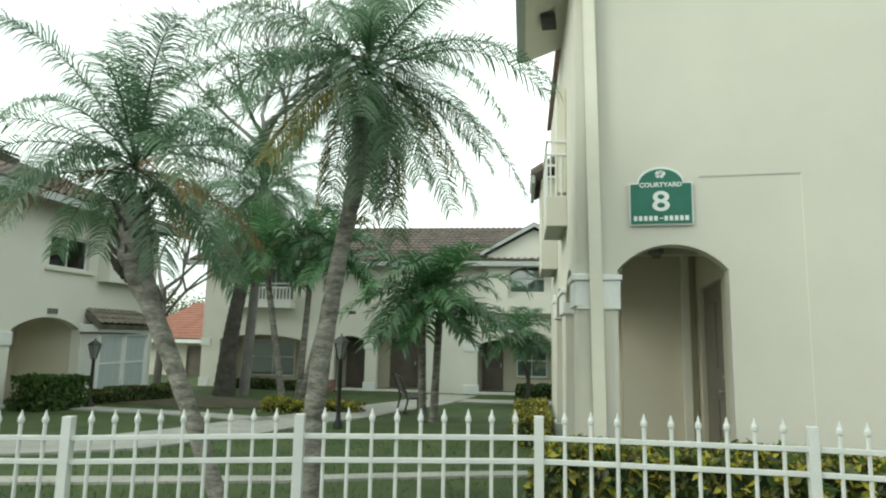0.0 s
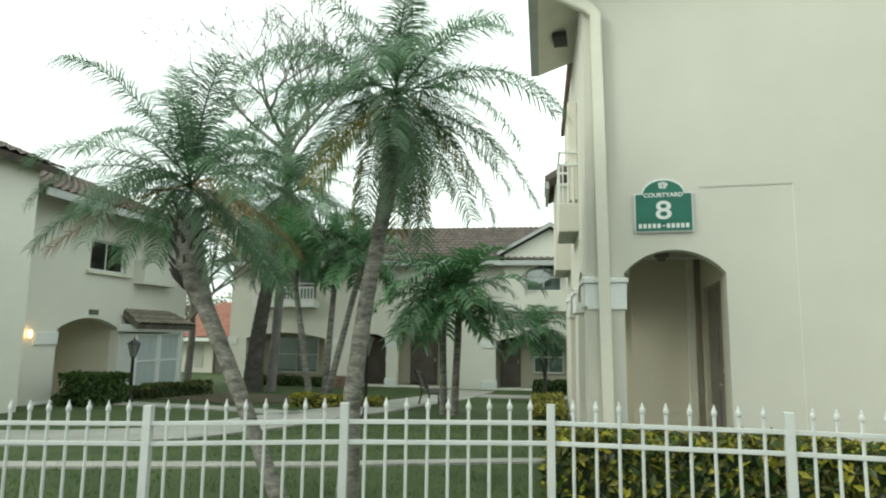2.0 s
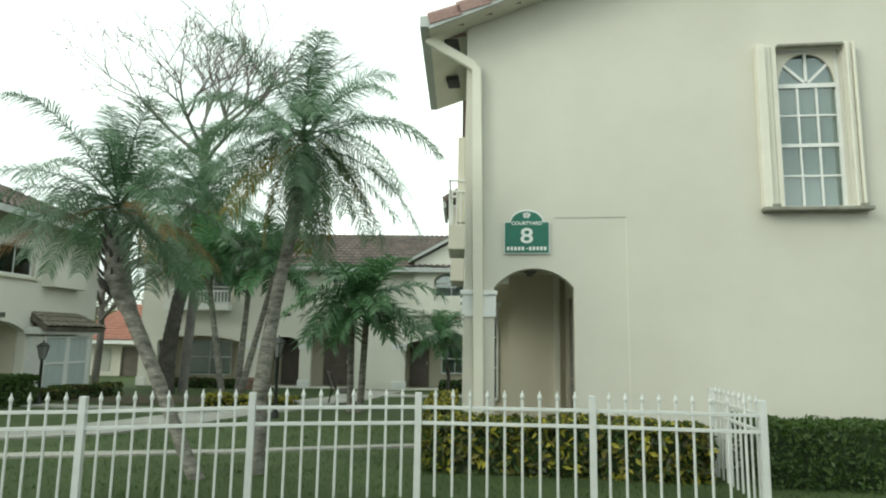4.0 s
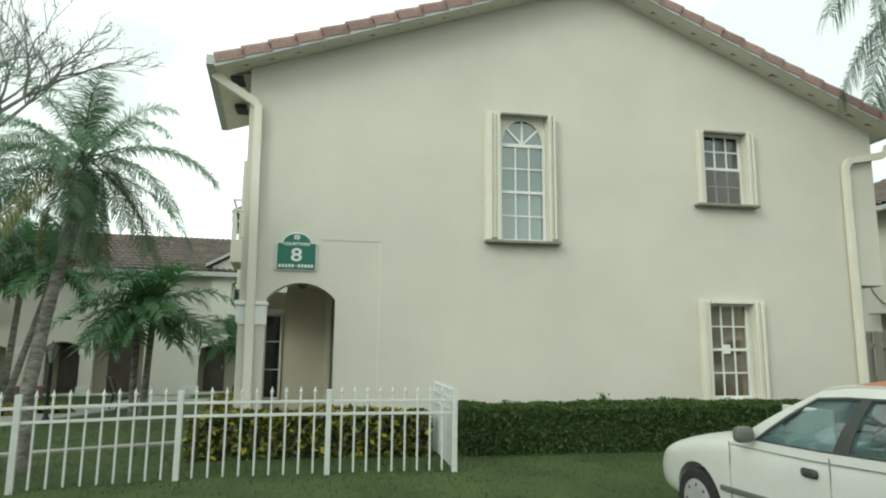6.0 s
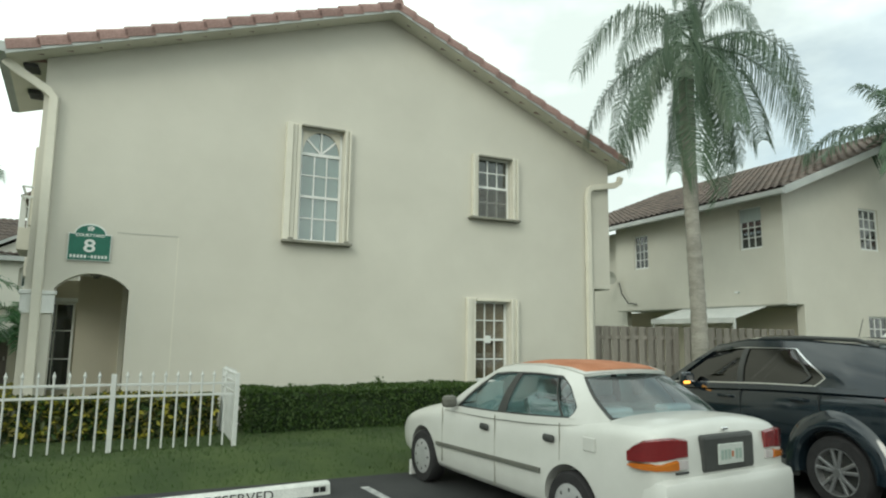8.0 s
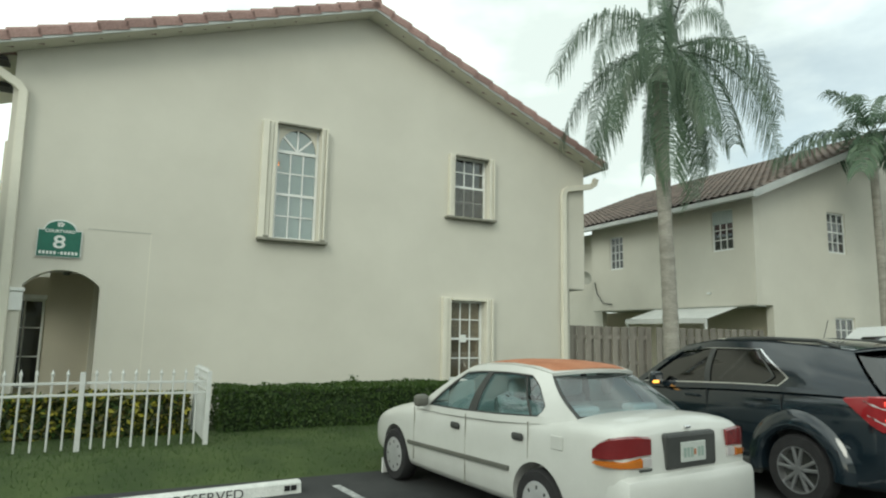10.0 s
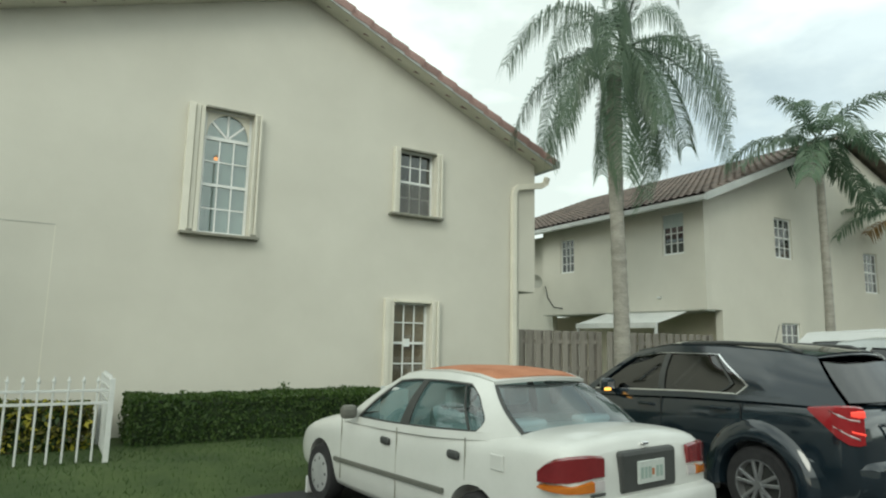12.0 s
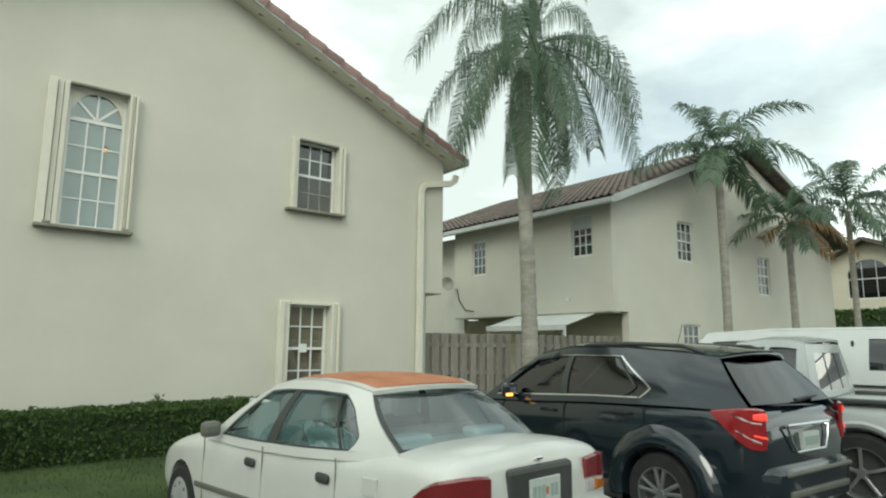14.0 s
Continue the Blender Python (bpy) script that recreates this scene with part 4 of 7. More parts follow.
def palm(name, label, pts, radii, crown, sets, count, lo, hi, seed, bark, boots=None, scale=1.0, rings=True, az0=0.0):
    """Trunk through points, then fronds spread about the crown."""
    rng = random.Random(seed)
    ob = thing(name, Matrix.Translation(pts[0]), label, "palm")
    base = Vector(pts[0])
    ctrl = [Vector(p) - base for p in pts]
    fine, rr = [], []
    for i in range(len(ctrl) - 1):
        p0, p1, p2, p3 = ctrl[max(i - 1, 0)], ctrl[i], ctrl[i + 1], ctrl[min(i + 2, len(ctrl) - 1)]
        steps = max(4, int((p2 - p1).length / 0.12))
        for k in range(steps):
            t = k / steps
            fine.append(0.5 * ((2 * p1) + (p2 - p0) * t + (2 * p0 - 5 * p1 + 4 * p2 - p3) * t * t + (3 * p1 - p0 - 3 * p2 + p3) * t ** 3))
            r = radii[i] + (radii[i + 1] - radii[i]) * t
            rr.append(r * (1 + (0.05 if len(fine) % 2 else -0.02) * (1 if rings else 0) + 0.06 * noise.noise((t * 3 + i, seed, 0))))
    fine.append(ctrl[-1])
    rr.append(radii[-1])
    part("trunk", tube(fine, rr, 12), bark, ob, smooth=True)
    if boots:
        z0, z1, r0, mat_b = boots
        bm = bmesh.new()
        top = ctrl[-1]
        for k in range(46):
            a = k * 2.39996
            h = z0 + (z1 - z0) * k / 46
            c = top + Vector((0, 0, h))
            d = Vector((math.cos(a), math.sin(a), 0))
            add_tube(bm, [c + d * r0 * 0.5, c + d * r0 * 1.0 + Vector((0, 0, 0.10 * scale)), c + d * r0 * (1.3 + 0.25 * rng.random()) + Vector((0, 0, 0.26 * scale))], [0.06 * scale, 0.045 * scale, 0.015 * scale], 5)
        tagged(part("boot", bm, mat_b, ob, "boot of old cut frond bases"), kind="stuff")
    c = Vector(crown) - base
    for k in range(count):
        f = (k + 0.5) / count
        el = hi + (lo - hi) * f ** 0.85 + rng.uniform(-7, 7)
        az = az0 + k * 137.5 + rng.uniform(-14, 14)
        cls = 0 if el > 50 else 1 if el > 18 else 2 if el > -12 else 3
        ss = sets[0]
        if len(sets) > 1 and f > 0.72 and rng.random() < 0.6:
            ss = sets[1 + (k % (len(sets) - 1))]
        o = new("frond", ss[cls])
        o.parent = ob
        sc = scale * rng.uniform(0.85, 1.1) * (0.75 if el > 60 else 1)
        o.matrix_local = Matrix.Translation(c + Vector((0, 0, rng.uniform(-0.12, 0.12)))) @ Matrix.Rotation(radians(az), 4, "Z") @ Matrix.Rotation(radians(-el), 4, "Y") @ Matrix.Rotation(radians(rng.uniform(-9, 9)), 4, "X") @ Matrix.Diagonal((sc, sc, sc, 1))
    return ob


S_DATE = fronds_set("frond", 3.4, 76, 0.58, 0.023, 1.35, 0.6, 1.0, M_FROND, 11, 0.25)
S_GOLD = fronds_set("frond", 3.0, 55, 0.50, 0.022, 1.3, 0.9, 1.0, M_FROND_GOLD, 21)
S_DRY = fronds_set("frond", 2.9, 50, 0.46, 0.02, 1.1, 1.0, 0.9, M_FROND_DRY, 31)
S_QUEEN = fronds_set("frond", 3.7, 110, 0.80, 0.019, 2.6, 2.8, 1.0, M_FROND_LT, 41, 0.05)
S_BROAD = fronds_set("frond", 1.55, 24, 0.44, 0.042, 1.2, 0.5, 0.95, M_FROND_DK, 51, 0.35)
S_ROYAL = fronds_set("frond", 2.6, 44, 0.62, 0.045, 1.25, 0.9, 0.95, M_FROND_LT, 61, 0.2)
S_ROYALDRY = fronds_set("frond", 2.5, 36, 0.60, 0.045, 1.3, 1.0, 0.9, M_FROND_DRY, 71, 0.3)

palm("palm_tree", "leaning date palm with a thick dark boot below feathery fronds", [(-2.72, 4.38, 0.04), (-2.95, 4.42, 0.4), (-3.20, 4.47, 0.85), (-3.48, 4.52, 1.33), (-3.78, 4.55, 1.85), (-3.97, 4.55, 2.25), (-4.02, 4.55, 2.75)], [0.085, 0.07, 0.072, 0.075, 0.085, 0.15, 0.11], (-4.05, 4.55, 3.12), [S_DATE, S_DRY, S_DATE, S_DRY], 36, -24, 80, 3, M_TRUNK, boots=(-0.72, 0.12, 0.13, M_TRUNK_DK), scale=0.52)
palm("palm_tree", "date palm with grey scarred trunk and golden lower fronds", [(-2.26, 4.75, 0.02), (-2.24, 4.75, 0.5), (-2.23, 4.75, 1.05), (-2.10, 4.75, 2.05), (-2.01, 4.75, 2.55), (-1.92, 4.75, 3.05), (-1.86, 4.75, 3.45)], [0.115, 0.095, 0.085, 0.075, 0.07, 0.09, 0.085], (-1.86, 4.75, 3.98), [S_DATE, S_GOLD], 46, -58, 84, 4, M_TRUNK, boots=(-0.42, 0.15, 0.10, M_TRUNK), scale=0.50, az0=40)
palm("palm_tree", "dark-trunked palm with drooping olive fronds", [(-11.3, 17.9, -0.6), (-11.2, 17.9, 1.2), (-10.95, 18.0, 3.2), (-10.6, 18.15, 5.0), (-10.45, 18.2, 6.0)], [0.38, 0.25, 0.21, 0.18, 0.17], (-10.4, 18.2, 6.4), [S_DATE, S_GOLD], 40, -60, 80, 5, M_TRUNK_DK, scale=1.1, az0=15)
for (bx, by), lean in (((-3.45, 13.0), -0.06), ((-3.2, 12.9), 0.1)):
    palm("palm_tree", "small twin palm with broad dark fronds", [(bx, by, -0.4), (bx + lean * 0.5, by, 0.8), (bx + lean, by, 2.1)], [0.10, 0.08, 0.08], (bx + lean, by, 2.45), [S_BROAD], 22, -30, 80, 6 + int(bx * 10), M_TRUNK, rings=False, scale=1.22)
for p, q, h in (((-7.3, 14.2), (-8.05, 14.2), 3.5), ((-7.05, 14.4), (-6.1, 14.4), 3.4), ((-7.2, 14.7), (-7.0, 14.8), 3.9)):
    palm("palm_tree", "slender palm with broad dark fronds before the far house", [(*p, -0.4), ((p[0] + q[0]) / 2, (p[1] + q[1]) / 2, h * 0.45), (*q, h)], [0.10, 0.08, 0.07], (*q, h + 0.25), [S_BROAD], 17, -32, 75, int(h * 10 + q[0]), M_TRUNK, rings=False, scale=1.05)
p = court(-0.55, 12.4, -0.55)
palm("palm_tree", "small pygmy palm with a curved thin trunk", [p, p + Vector((0.12, 0, 0.9)), p + Vector((-0.15, 0, 2.1))], [0.08, 0.06, 0.08], p + Vector((-0.15, 0, 2.3)), [S_BROAD], 26, -30, 70, 17, M_TRUNK_DK, rings=False, scale=0.85)
palm("palm_tree", "tall queen palm with long drooping feathery fronds", [(12.5, 4.75, -0.05), (12.5, 4.7, 2.0), (12.42, 4.7, 4.5), (12.40, 4.7, 6.6), (12.45, 4.7, 7.9)], [0.19, 0.165, 0.15, 0.17, 0.14], (12.72, 4.7, 8.4), [S_QUEEN], 24, -60, 86, 8, M_TRUNK_LT, scale=1.0, az0=70)
for x, y, h, cnt, sc, seed, sets in ((20.3, 4.5, 7.2, 14, 0.96, 21, [S_ROYAL]), (24.95, 4.6, 5.6, 14, 0.85, 22, [S_ROYAL, S_ROYALDRY]), (30.2, 4.5, 7.0, 14, 1.2, 23, [S_ROYAL])):
    palm("palm_tree", "slim ringed palm with arching broad fronds" if h > 6 else "slim palm with a few dry brown fronds", [(x, y, -0.05), (x + 0.05, y, h * 0.5), (x, y, h)], [0.14, 0.11, 0.10], (x, y, h + 0.3), sets, cnt, -25, 80, seed, M_TRUNK_LT, scale=sc * 1.1)

# ---- nearly bare tree behind the courtyard ----


def bare_tree(name, label, base, bole, limb, thick, spread, seed, leaves, leaf, bark, last=6):
    """A bole through points, then limbs that fork down to fine twigs."""
    rng = random.Random(seed)
    ob = thing(name, Matrix.Translation(base), label, "tree")
    bm, tips = bmesh.new(), []

    def grow(p, d, ln, r, depth):
        q = p + d * ln * 0.5 + Vector((rng.uniform(-1, 1), rng.uniform(-1, 1), rng.uniform(-0.5, 1))) * ln * 0.09
        e = p + d * ln
        add_tube(bm, [p, q, e], [r, r * 0.85, r * 0.7], 6 if depth < 3 else 3, caps=False)
        if depth >= 3:
            tips.append(q)
        if depth == last:
            tips.append(e)
            return
        for k in range(3 if depth < 4 else 2):
            nd = (d + Vector((rng.uniform(-1, 1), rng.uniform(-1, 1), rng.uniform(-0.3, 0.6))) * spread).normalized()
            grow(e, nd, ln * rng.uniform(0.62, 0.88), max(r * 0.62, 0.012), depth + 1)
    top = Vector(bole[-1])
    add_tube(bm, bole, [thick * (1 - 0.35 * k / (len(bole) - 1)) for k in range(len(bole))], 10)
    for k in range(6):
        az, up = k * 2.4 + rng.uniform(-0.3, 0.3), (0.75, 1.3, 0.55, 2.2, 0.85, 0.65)[k]
        grow(top - Vector((0, 0, 0.22 * k)), Vector((math.cos(az), math.sin(az), up)).normalized(), limb * rng.uniform(0.9, 1.15), thick * 0.5, 1)
    part("trunk", bm, bark, ob)
    nr = np.random.default_rng(seed)
    idx = nr.integers(0, len(tips), leaves)
    P = np.array([tuple(tips[i]) for i in idx]) + nr.normal(0, 0.22, (leaves, 3))
    vs, fs = leaf_mesh(P, np.repeat([[0.0, 0, 1]], leaves, 0), leaf, nr, 1.5)
    tagged(raw("crown", vs, fs, M_TREELEAF, ob, label="sparse olive leaves"), kind="stuff")


bare_tree("tree", "tall nearly bare tree with sparse olive leaves", (-11.0, 18.6, -0.5), [(0, 0, 0), (0.15, 0, 3.2), (0.35, -0.1, 6.2), (0.3, -0.2, 9.2)], 1.6, 0.17, 0.72, 5, 700, 0.05, M_TWIG)
bare_tree("tree", "leafy olive-green tree behind the palms", (-15.0, 19.5, -0.5), [(0, 0, 0), (0.1, 0, 2.0), (0.0, 0, 3.6)], 1.7, 0.15, 0.6, 9, 2600, 0.08, M_TWIG, 5)

# ---- other houses ----


def tile_roof(parent, corners, material, name="roof", pitch=0.24, label=""):
    """A sloping roof field with rounded tile rows. corners: eave a, eave b, ridge b, ridge a."""
    a, b, c, d = [Vector(p) for p in corners]
    n = max(4, int((b - a).length / pitch))
    m = max(3, int((d - a).length / 0.38))
    nor = (b - a).cross(d - a).normalized()
    if nor.z < 0:
        nor = -nor
    verts, faces = [], []
    for j in range(m + 1):
        for half in ((0, 1) if 0 < j < m else (1,) if j == 0 else (0,)):
            t = j / m
            l, r = a.lerp(d, t), b.lerp(c, t)
            for i in range(2 * n + 1):
                p = l.lerp(r, i / (2 * n))
                verts.append(p + nor * ((0.05 if i % 2 else 0.0) + (0.035 if half else 0.0)))
    w = 2 * n + 1
    for j in range(len(verts) // w - 1):
        for i in range(w - 1):
            q = j * w + i
            faces.append((q, q + 1, q + w + 1, q + w))
    k = len(verts)
    verts += [p - nor * 0.14 for p in (a, b, c, d)] + [p + nor * 0.001 for p in (a, b, c, d)]
    faces += [(k, k + 1, k + 2, k + 3), (k, k + 1, k + 5, k + 4), (k + 1, k + 2, k + 6, k + 5), (k + 2, k + 3, k + 7, k + 6), (k + 3, k, k + 4, k + 7)]
    return raw(name, verts, faces, material, parent, label=label)


# far house across the courtyard
far = thing("house", side(court(-0.14, 16.4, 0.13), (U.x, U.y), (V.x, V.y)), "far two-storey cream townhouse with arched porches", "house")
outline = rect(-12.78, -0.9, 3.2, 4.3)
fh = [arch(-12.05, -8.75, -0.35, 1.2, 1.42), arch(-7.5, -6.3, -0.5, 1.22, 1.43), rect(-5.85, -0.5, -4.1, 1.9), arch(-2.1, 0.9, -0.5, 1.2, 1.47), rect(-10.75, 2.72, -9.2, 4.0), arch(-0.95, 0.35, 3.1, 3.85, 4.15)]
part("wall", slab(outline, fh, 0.22), M_STUCCO_LIGHTENED, far)
part("wall", box((-12.58, 1.3, -0.9), (3.1, 1.5, 2.4)), M_STUCCO_Y, far)
part("ceiling", box((-12.58, 0.22, 1.95), (3.1, 1.3, 2.05)), M_STUCCO_LIGHTENED, far)
part("wall", box((-3.75, 0.24, -0.9), (-3.6, 1.3, 1.95)), M_STUCCO_LIGHTENED, far)
part("wall", box((-8.35, 0.24, -0.9), (-8.2, 1.3, 1.95)), M_STUCCO_LIGHTENED, far)
part("wall", box((-6.25, 0.24, -0.9), (-6.1, 1.3, 1.95)), M_STUCCO_LIGHTENED, far)
for x0, x1 in ((-7.35, -6.5), (-5.6, -4.5), (-2.0, -1.2)):
    d_ = part("door", box((x0, 1.24, -0.52), (x1, 1.29, 1.35), 0.01), M_DOOR, far, "dark brown entrance door")
    for zz in (-0.35, 0.5):
        part("panel", box((x0 + 0.12, 1.225, zz), (x1 - 0.12, 1.243, zz + 0.65), 0.01), M_DOOR, d_)
    part("door_handle", box((x1 - 0.12, 1.19, 0.35), (x1 - 0.07, 1.24, 0.5), 0.01), M_METAL, d_)
for win_ in ((-11.3, -9.45, -0.2, 1.25, 1.2, M_CURTAIN), (-0.7, 0.45, 0.0, 1.2, 1.2, M_CURTAIN)):
    sash_window(far, win_[0], win_[1], win_[2], win_[3], y=win_[4], cols=2, rows=2, back=win_[5], depth=0.08)
sash_window(far, -10.75, -9.2, 2.72, 4.0, y=0.1, cols=2, rows=2, back=M_CURTAIN)
sash_window(far, -0.95, 0.35, 3.1, 4.12, y=0.1, cols=2, rows=2, back=M_CURTAIN)
for x0, x1 in ((-6.32, -5.9), (-2.6, -2.08), (-12.78, -12.45), (-8.45, -7.9)):
    for z0, z1, g in ((0.95, 1.25, 0.03), (-0.6, -0.25, 0.03)):
        part("capital", box((x0 - g, -g, z0), (x1 + g, 0.2, z1), 0.01), M_WHITE, far, "white plaster pier capital")
part("balcony", box((-11.7, -0.45, 2.42), (-9.1, 0.0, 2.65), 0.01), M_WHITE, far, "white balcony slab")
bm = bmesh.new()
add_box(bm, (-11.65, -0.44, 3.15), (-9.15, -0.39, 3.22))
add_box(bm, (-11.65, -0.44, 2.69), (-9.15, -0.39, 2.75))
rail = part("railing", bm, M_WHITE, far, "white balcony railing")
for k in range(19):
    part("baluster", box((-11.65 + k * 0.1366, -0.435, 2.65), (-11.61 + k * 0.1366, -0.395, 3.15)), M_WHITE, rail)
part("shutter", box((-9.18, -0.05, 2.75), (-9.0, 0.0, 4.05), 0.01), M_TRIM, far)
tile_roof(far, [(-13.35, -0.6, 4.2), (3.6, -0.6, 4.2), (3.6, 3.6, 6.15), (-12.3, 3.6, 6.15)], M_TILE_OLD, label="dark weathered tile roof")
part("fascia", box((-13.35, -0.64, 4.02), (3.6, -0.6, 4.2)), M_FASCIA, far)
gout = [(-1.75, 4.2), (1.65, 4.2), (1.65, 4.45), (-0.05, 5.4), (-1.75, 4.45)]
part("wall", slab(gout, [], 0.2, -0.35), M_STUCCO_LIGHTENED, far)
part("wall", slab([(-1.75, 2.35), (1.65, 2.35), (1.65, 4.2), (-1.75, 4.2)], [arch(-1.0, 0.9, 2.9, 3.75, 4.1)], 0.34, -0.35), M_STUCCO_LIGHTENED, far)
for xa, za, xb, zb in ((-2.0, 4.42, -0.05, 5.5), (-0.05, 5.5, 1.9, 4.42)):
    bm = bmesh.new()
    vs = [bm.verts.new((x, y, z + dz)) for y in (-0.55, 1.5) for x, z, dz in ((xa, za, 0), (xb, zb, 0), (xb, zb, 0.14), (xa, za, 0.14))]
    bm.faces.new(vs[:4]); bm.faces.new(vs[4:])
    for k in range(4):
        bm.faces.new((vs[k], vs[(k + 1) % 4], vs[4 + (k + 1) % 4], vs[4 + k]))
    part("gable_roof", bm, M_TILE_OLD, far)
    bm = bmesh.new()
    vs = [bm.verts.new((x, y, z + dz)) for y in (-0.59, -0.552) for x, z, dz in ((xa, za, -0.03), (xb, zb, -0.03), (xb, zb, 0.1), (xa, za, 0.1))]
    bm.faces.new(vs[:4]); bm.faces.new(vs[4:])
    for k in range(4):
        bm.faces.new((vs[k], vs[(k + 1) % 4], vs[4 + (k + 1) % 4], vs[4 + k]))
    part("fascia", bm, M_FASCIA, far)
part("wall", box((-12.78, 0.22, -0.9), (-12.6, 7, 4.25)), M_STUCCO_LIGHTENED, far)
part("planter", box((-11.3, -0.5, -0.8), (-8.4, -0.05, -0.25), 0.03), M_BRICK, far, "low stone planter edge")
part("planter", box((-8.2, -1.1, -0.8), (-7.2, -0.6, -0.15), 0.03), M_BRICK, far, "low stone planter edge")
dashes(far, [((-6.98 + 0.07 * k, -0.03, 2.25), (-6.93 + 0.07 * k, -0.002, 2.36)) for k in range(4)], M_BLACK)

# house on the courtyard's other side
left_house = thing("house", side(court(-11.85, 0, 0.04), (V.x, V.y), (-U.x, -U.y)), "cream townhouse with an arched porch and tiled bay window", "house")
lo_ = rect(4.02, -0.8, 11.35, 4.75)
part("wall", slab(lo_, [arch(6.0, 8.2, -0.35, 1.55, 1.84), rect(6.9, 3.05, 8.3, 3.85)], 0.25), M_STUCCO_LIGHTENED, left_house)
part("wall", box((5.2, 1.8, -0.8), (8.3, 2.0, 2.2)), M_STUCCO_Y, left_house)
part("wall", box((8.2, 0.26, -0.8), (8.35, 1.8, 2.1)), M_STUCCO_Y, left_house)
part("wall", box((11.15, 0.26, -0.8), (11.34, 7.5, 4.7)), M_STUCCO_LIGHTENED, left_house)
part("ceiling", box((4.6, 0.25, 2.1), (8.3, 1.9, 2.2)), M_STUCCO_LIGHTENED, left_house)
part("door", box((6.1, 1.74, -0.35), (7.0, 1.79, 1.6), 0.01), M_DOOR, left_house, "dark entrance door in the porch")
sash_window(left_house, 6.9, 8.3, 3.05, 3.85, y=0.1, cols=2, rows=1, pane=M_PANE_DARK)
part("sill", box((6.75, -0.1, 2.96), (8.45, 0.0, 3.05), 0.01), M_TRIM, left_house)
part("balcony", box((8.65, -0.35, 2.83), (10.2, 0.0, 3.5), 0.01), M_STUCCO_LIGHTENED, left_house, "small stucco balcony box")
# thin darker sheet along this balcony's underside
part("soffit", box((8.67, -0.33, 2.822), (10.18, -0.01, 2.828)), M_SOFFIT, left_house)
part("wall", box((2.6, -0.95, -0.8), (4.0, 0.0, 4.95)), M_STUCCO_LIGHTENED, left_house)
part("wall", box((-3.0, -0.95, -0.8), (2.59, -0.75, 4.95)), M_STUCCO_LIGHTENED, left_house)
for z0, z1, g in ((1.18, 1.48, 0.04), (-0.5, -0.1, 0.04)):
    part("capital", box((5.35 - g, -g, z0), (5.98 + g, 0.2, z1), 0.015), M_WHITE, left_house, "white plaster pier capital")
bay = part("bay_window", box((8.25, -0.5, -0.75), (10.45, 0.0, -0.1)), M_STUCCO_LIGHTENED, left_house, "projecting bay window")
for x0, x1, ya, yb in ((8.25, 8.35, -0.42, 0), (10.35, 10.45, -0.42, 0), (8.25, 8.35, -0.5, -0.42), (9.32, 9.40, -0.5, -0.42), (10.35, 10.45, -0.5, -0.42)):
    part("bay_post", box((x0, ya, -0.1), (x1, yb, 1.45)), M_WHITE, bay)
part("bay_lintel", box((8.12, -0.62, 1.50), (10.58, 0.0, 1.70), 0.01), M_WHITE, bay)
for x0, x1 in ((8.35, 9.32), (9.40, 10.35)):
    w_ = sash_window(left_house, x0, x1, -0.1, 1.45, y=-0.47, cols=1, rows=2, back=M_CURTAIN, pane=M_CURTAIN)
tile_roof(left_house, [(7.95, -0.75, 1.70), (10.75, -0.75, 1.70), (10.4, 0.0, 2.1), (8.35, 0.0, 2.1)], M_TILE_MOSS, name="bay_roof", label="mossy tiled bay roof")
tile_roof(left_house, [(4.4, -0.75, 4.6), (11.75, -0.75, 4.6), (10.8, 3.6, 6.4), (4.4, 3.6, 6.4)], M_TILE_OLD, label="dark weathered tile roof")
tile_roof(left_house, [(11.75, -0.75, 4.6), (11.75, 8.0, 4.6), (10.8, 8.0, 6.4), (10.8, 3.6, 6.4)], M_TILE_OLD)
tile_roof(left_house, [(-3.2, -1.3, 4.9), (4.3, -1.3, 4.9), (4.3, 3.0, 6.6), (-3.2, 3.0, 6.6)], M_TILE_OLD)
part("fascia", box((4.4, -0.8, 4.43), (11.75, -0.76, 4.61)), M_FASCIA, left_house)
dashes(left_house, [((7.0 + 0.09 * k, -0.02, 1.92), (7.06 + 0.09 * k, -0.002, 2.05)) for k in range(4)], M_MOULD)
lamp_w = part("wall_lamp", lathe([(0.02, 0), (0.045, 0.03), (0.05, 0.13), (0.02, 0.17)], 10), M_WARM, left_house, "glowing porch wall lamp")
lamp_w.location = (5.1, -0.10, 1.35)

# low house with the orange roof
low = thing("house", side(court(0, 21.5), (U.x, U.y), (V.x, V.y)), "low house with an orange tile roof", "house")
part("wall", slab(rect(-18.5, -1.3, -13.2, 1.3), [rect(-16.4, -1.1, -15.5, 0.95)], 0.2), M_STUCCO, low)
part("door", box((-16.4, 0.1, -1.1), (-15.5, 0.15, 0.95)), M_DOOR, low, "dark door")
part("shutter", box((-17.6, -0.03, -0.2), (-16.9, -0.002, 0.9), 0.01), M_SOFFIT, low)
tile_roof(low, [(-19.2, -0.6, 1.25), (-13.0, -0.6, 1.25), (-13.4, 5.0, 3.2), (-18.8, 5.0, 3.2)], M_TILE_ORANGE, label="orange tile roof")
part("fascia", box((-19.2, -0.64, 1.08), (-13.0, -0.6, 1.25)), M_WHITE, low)

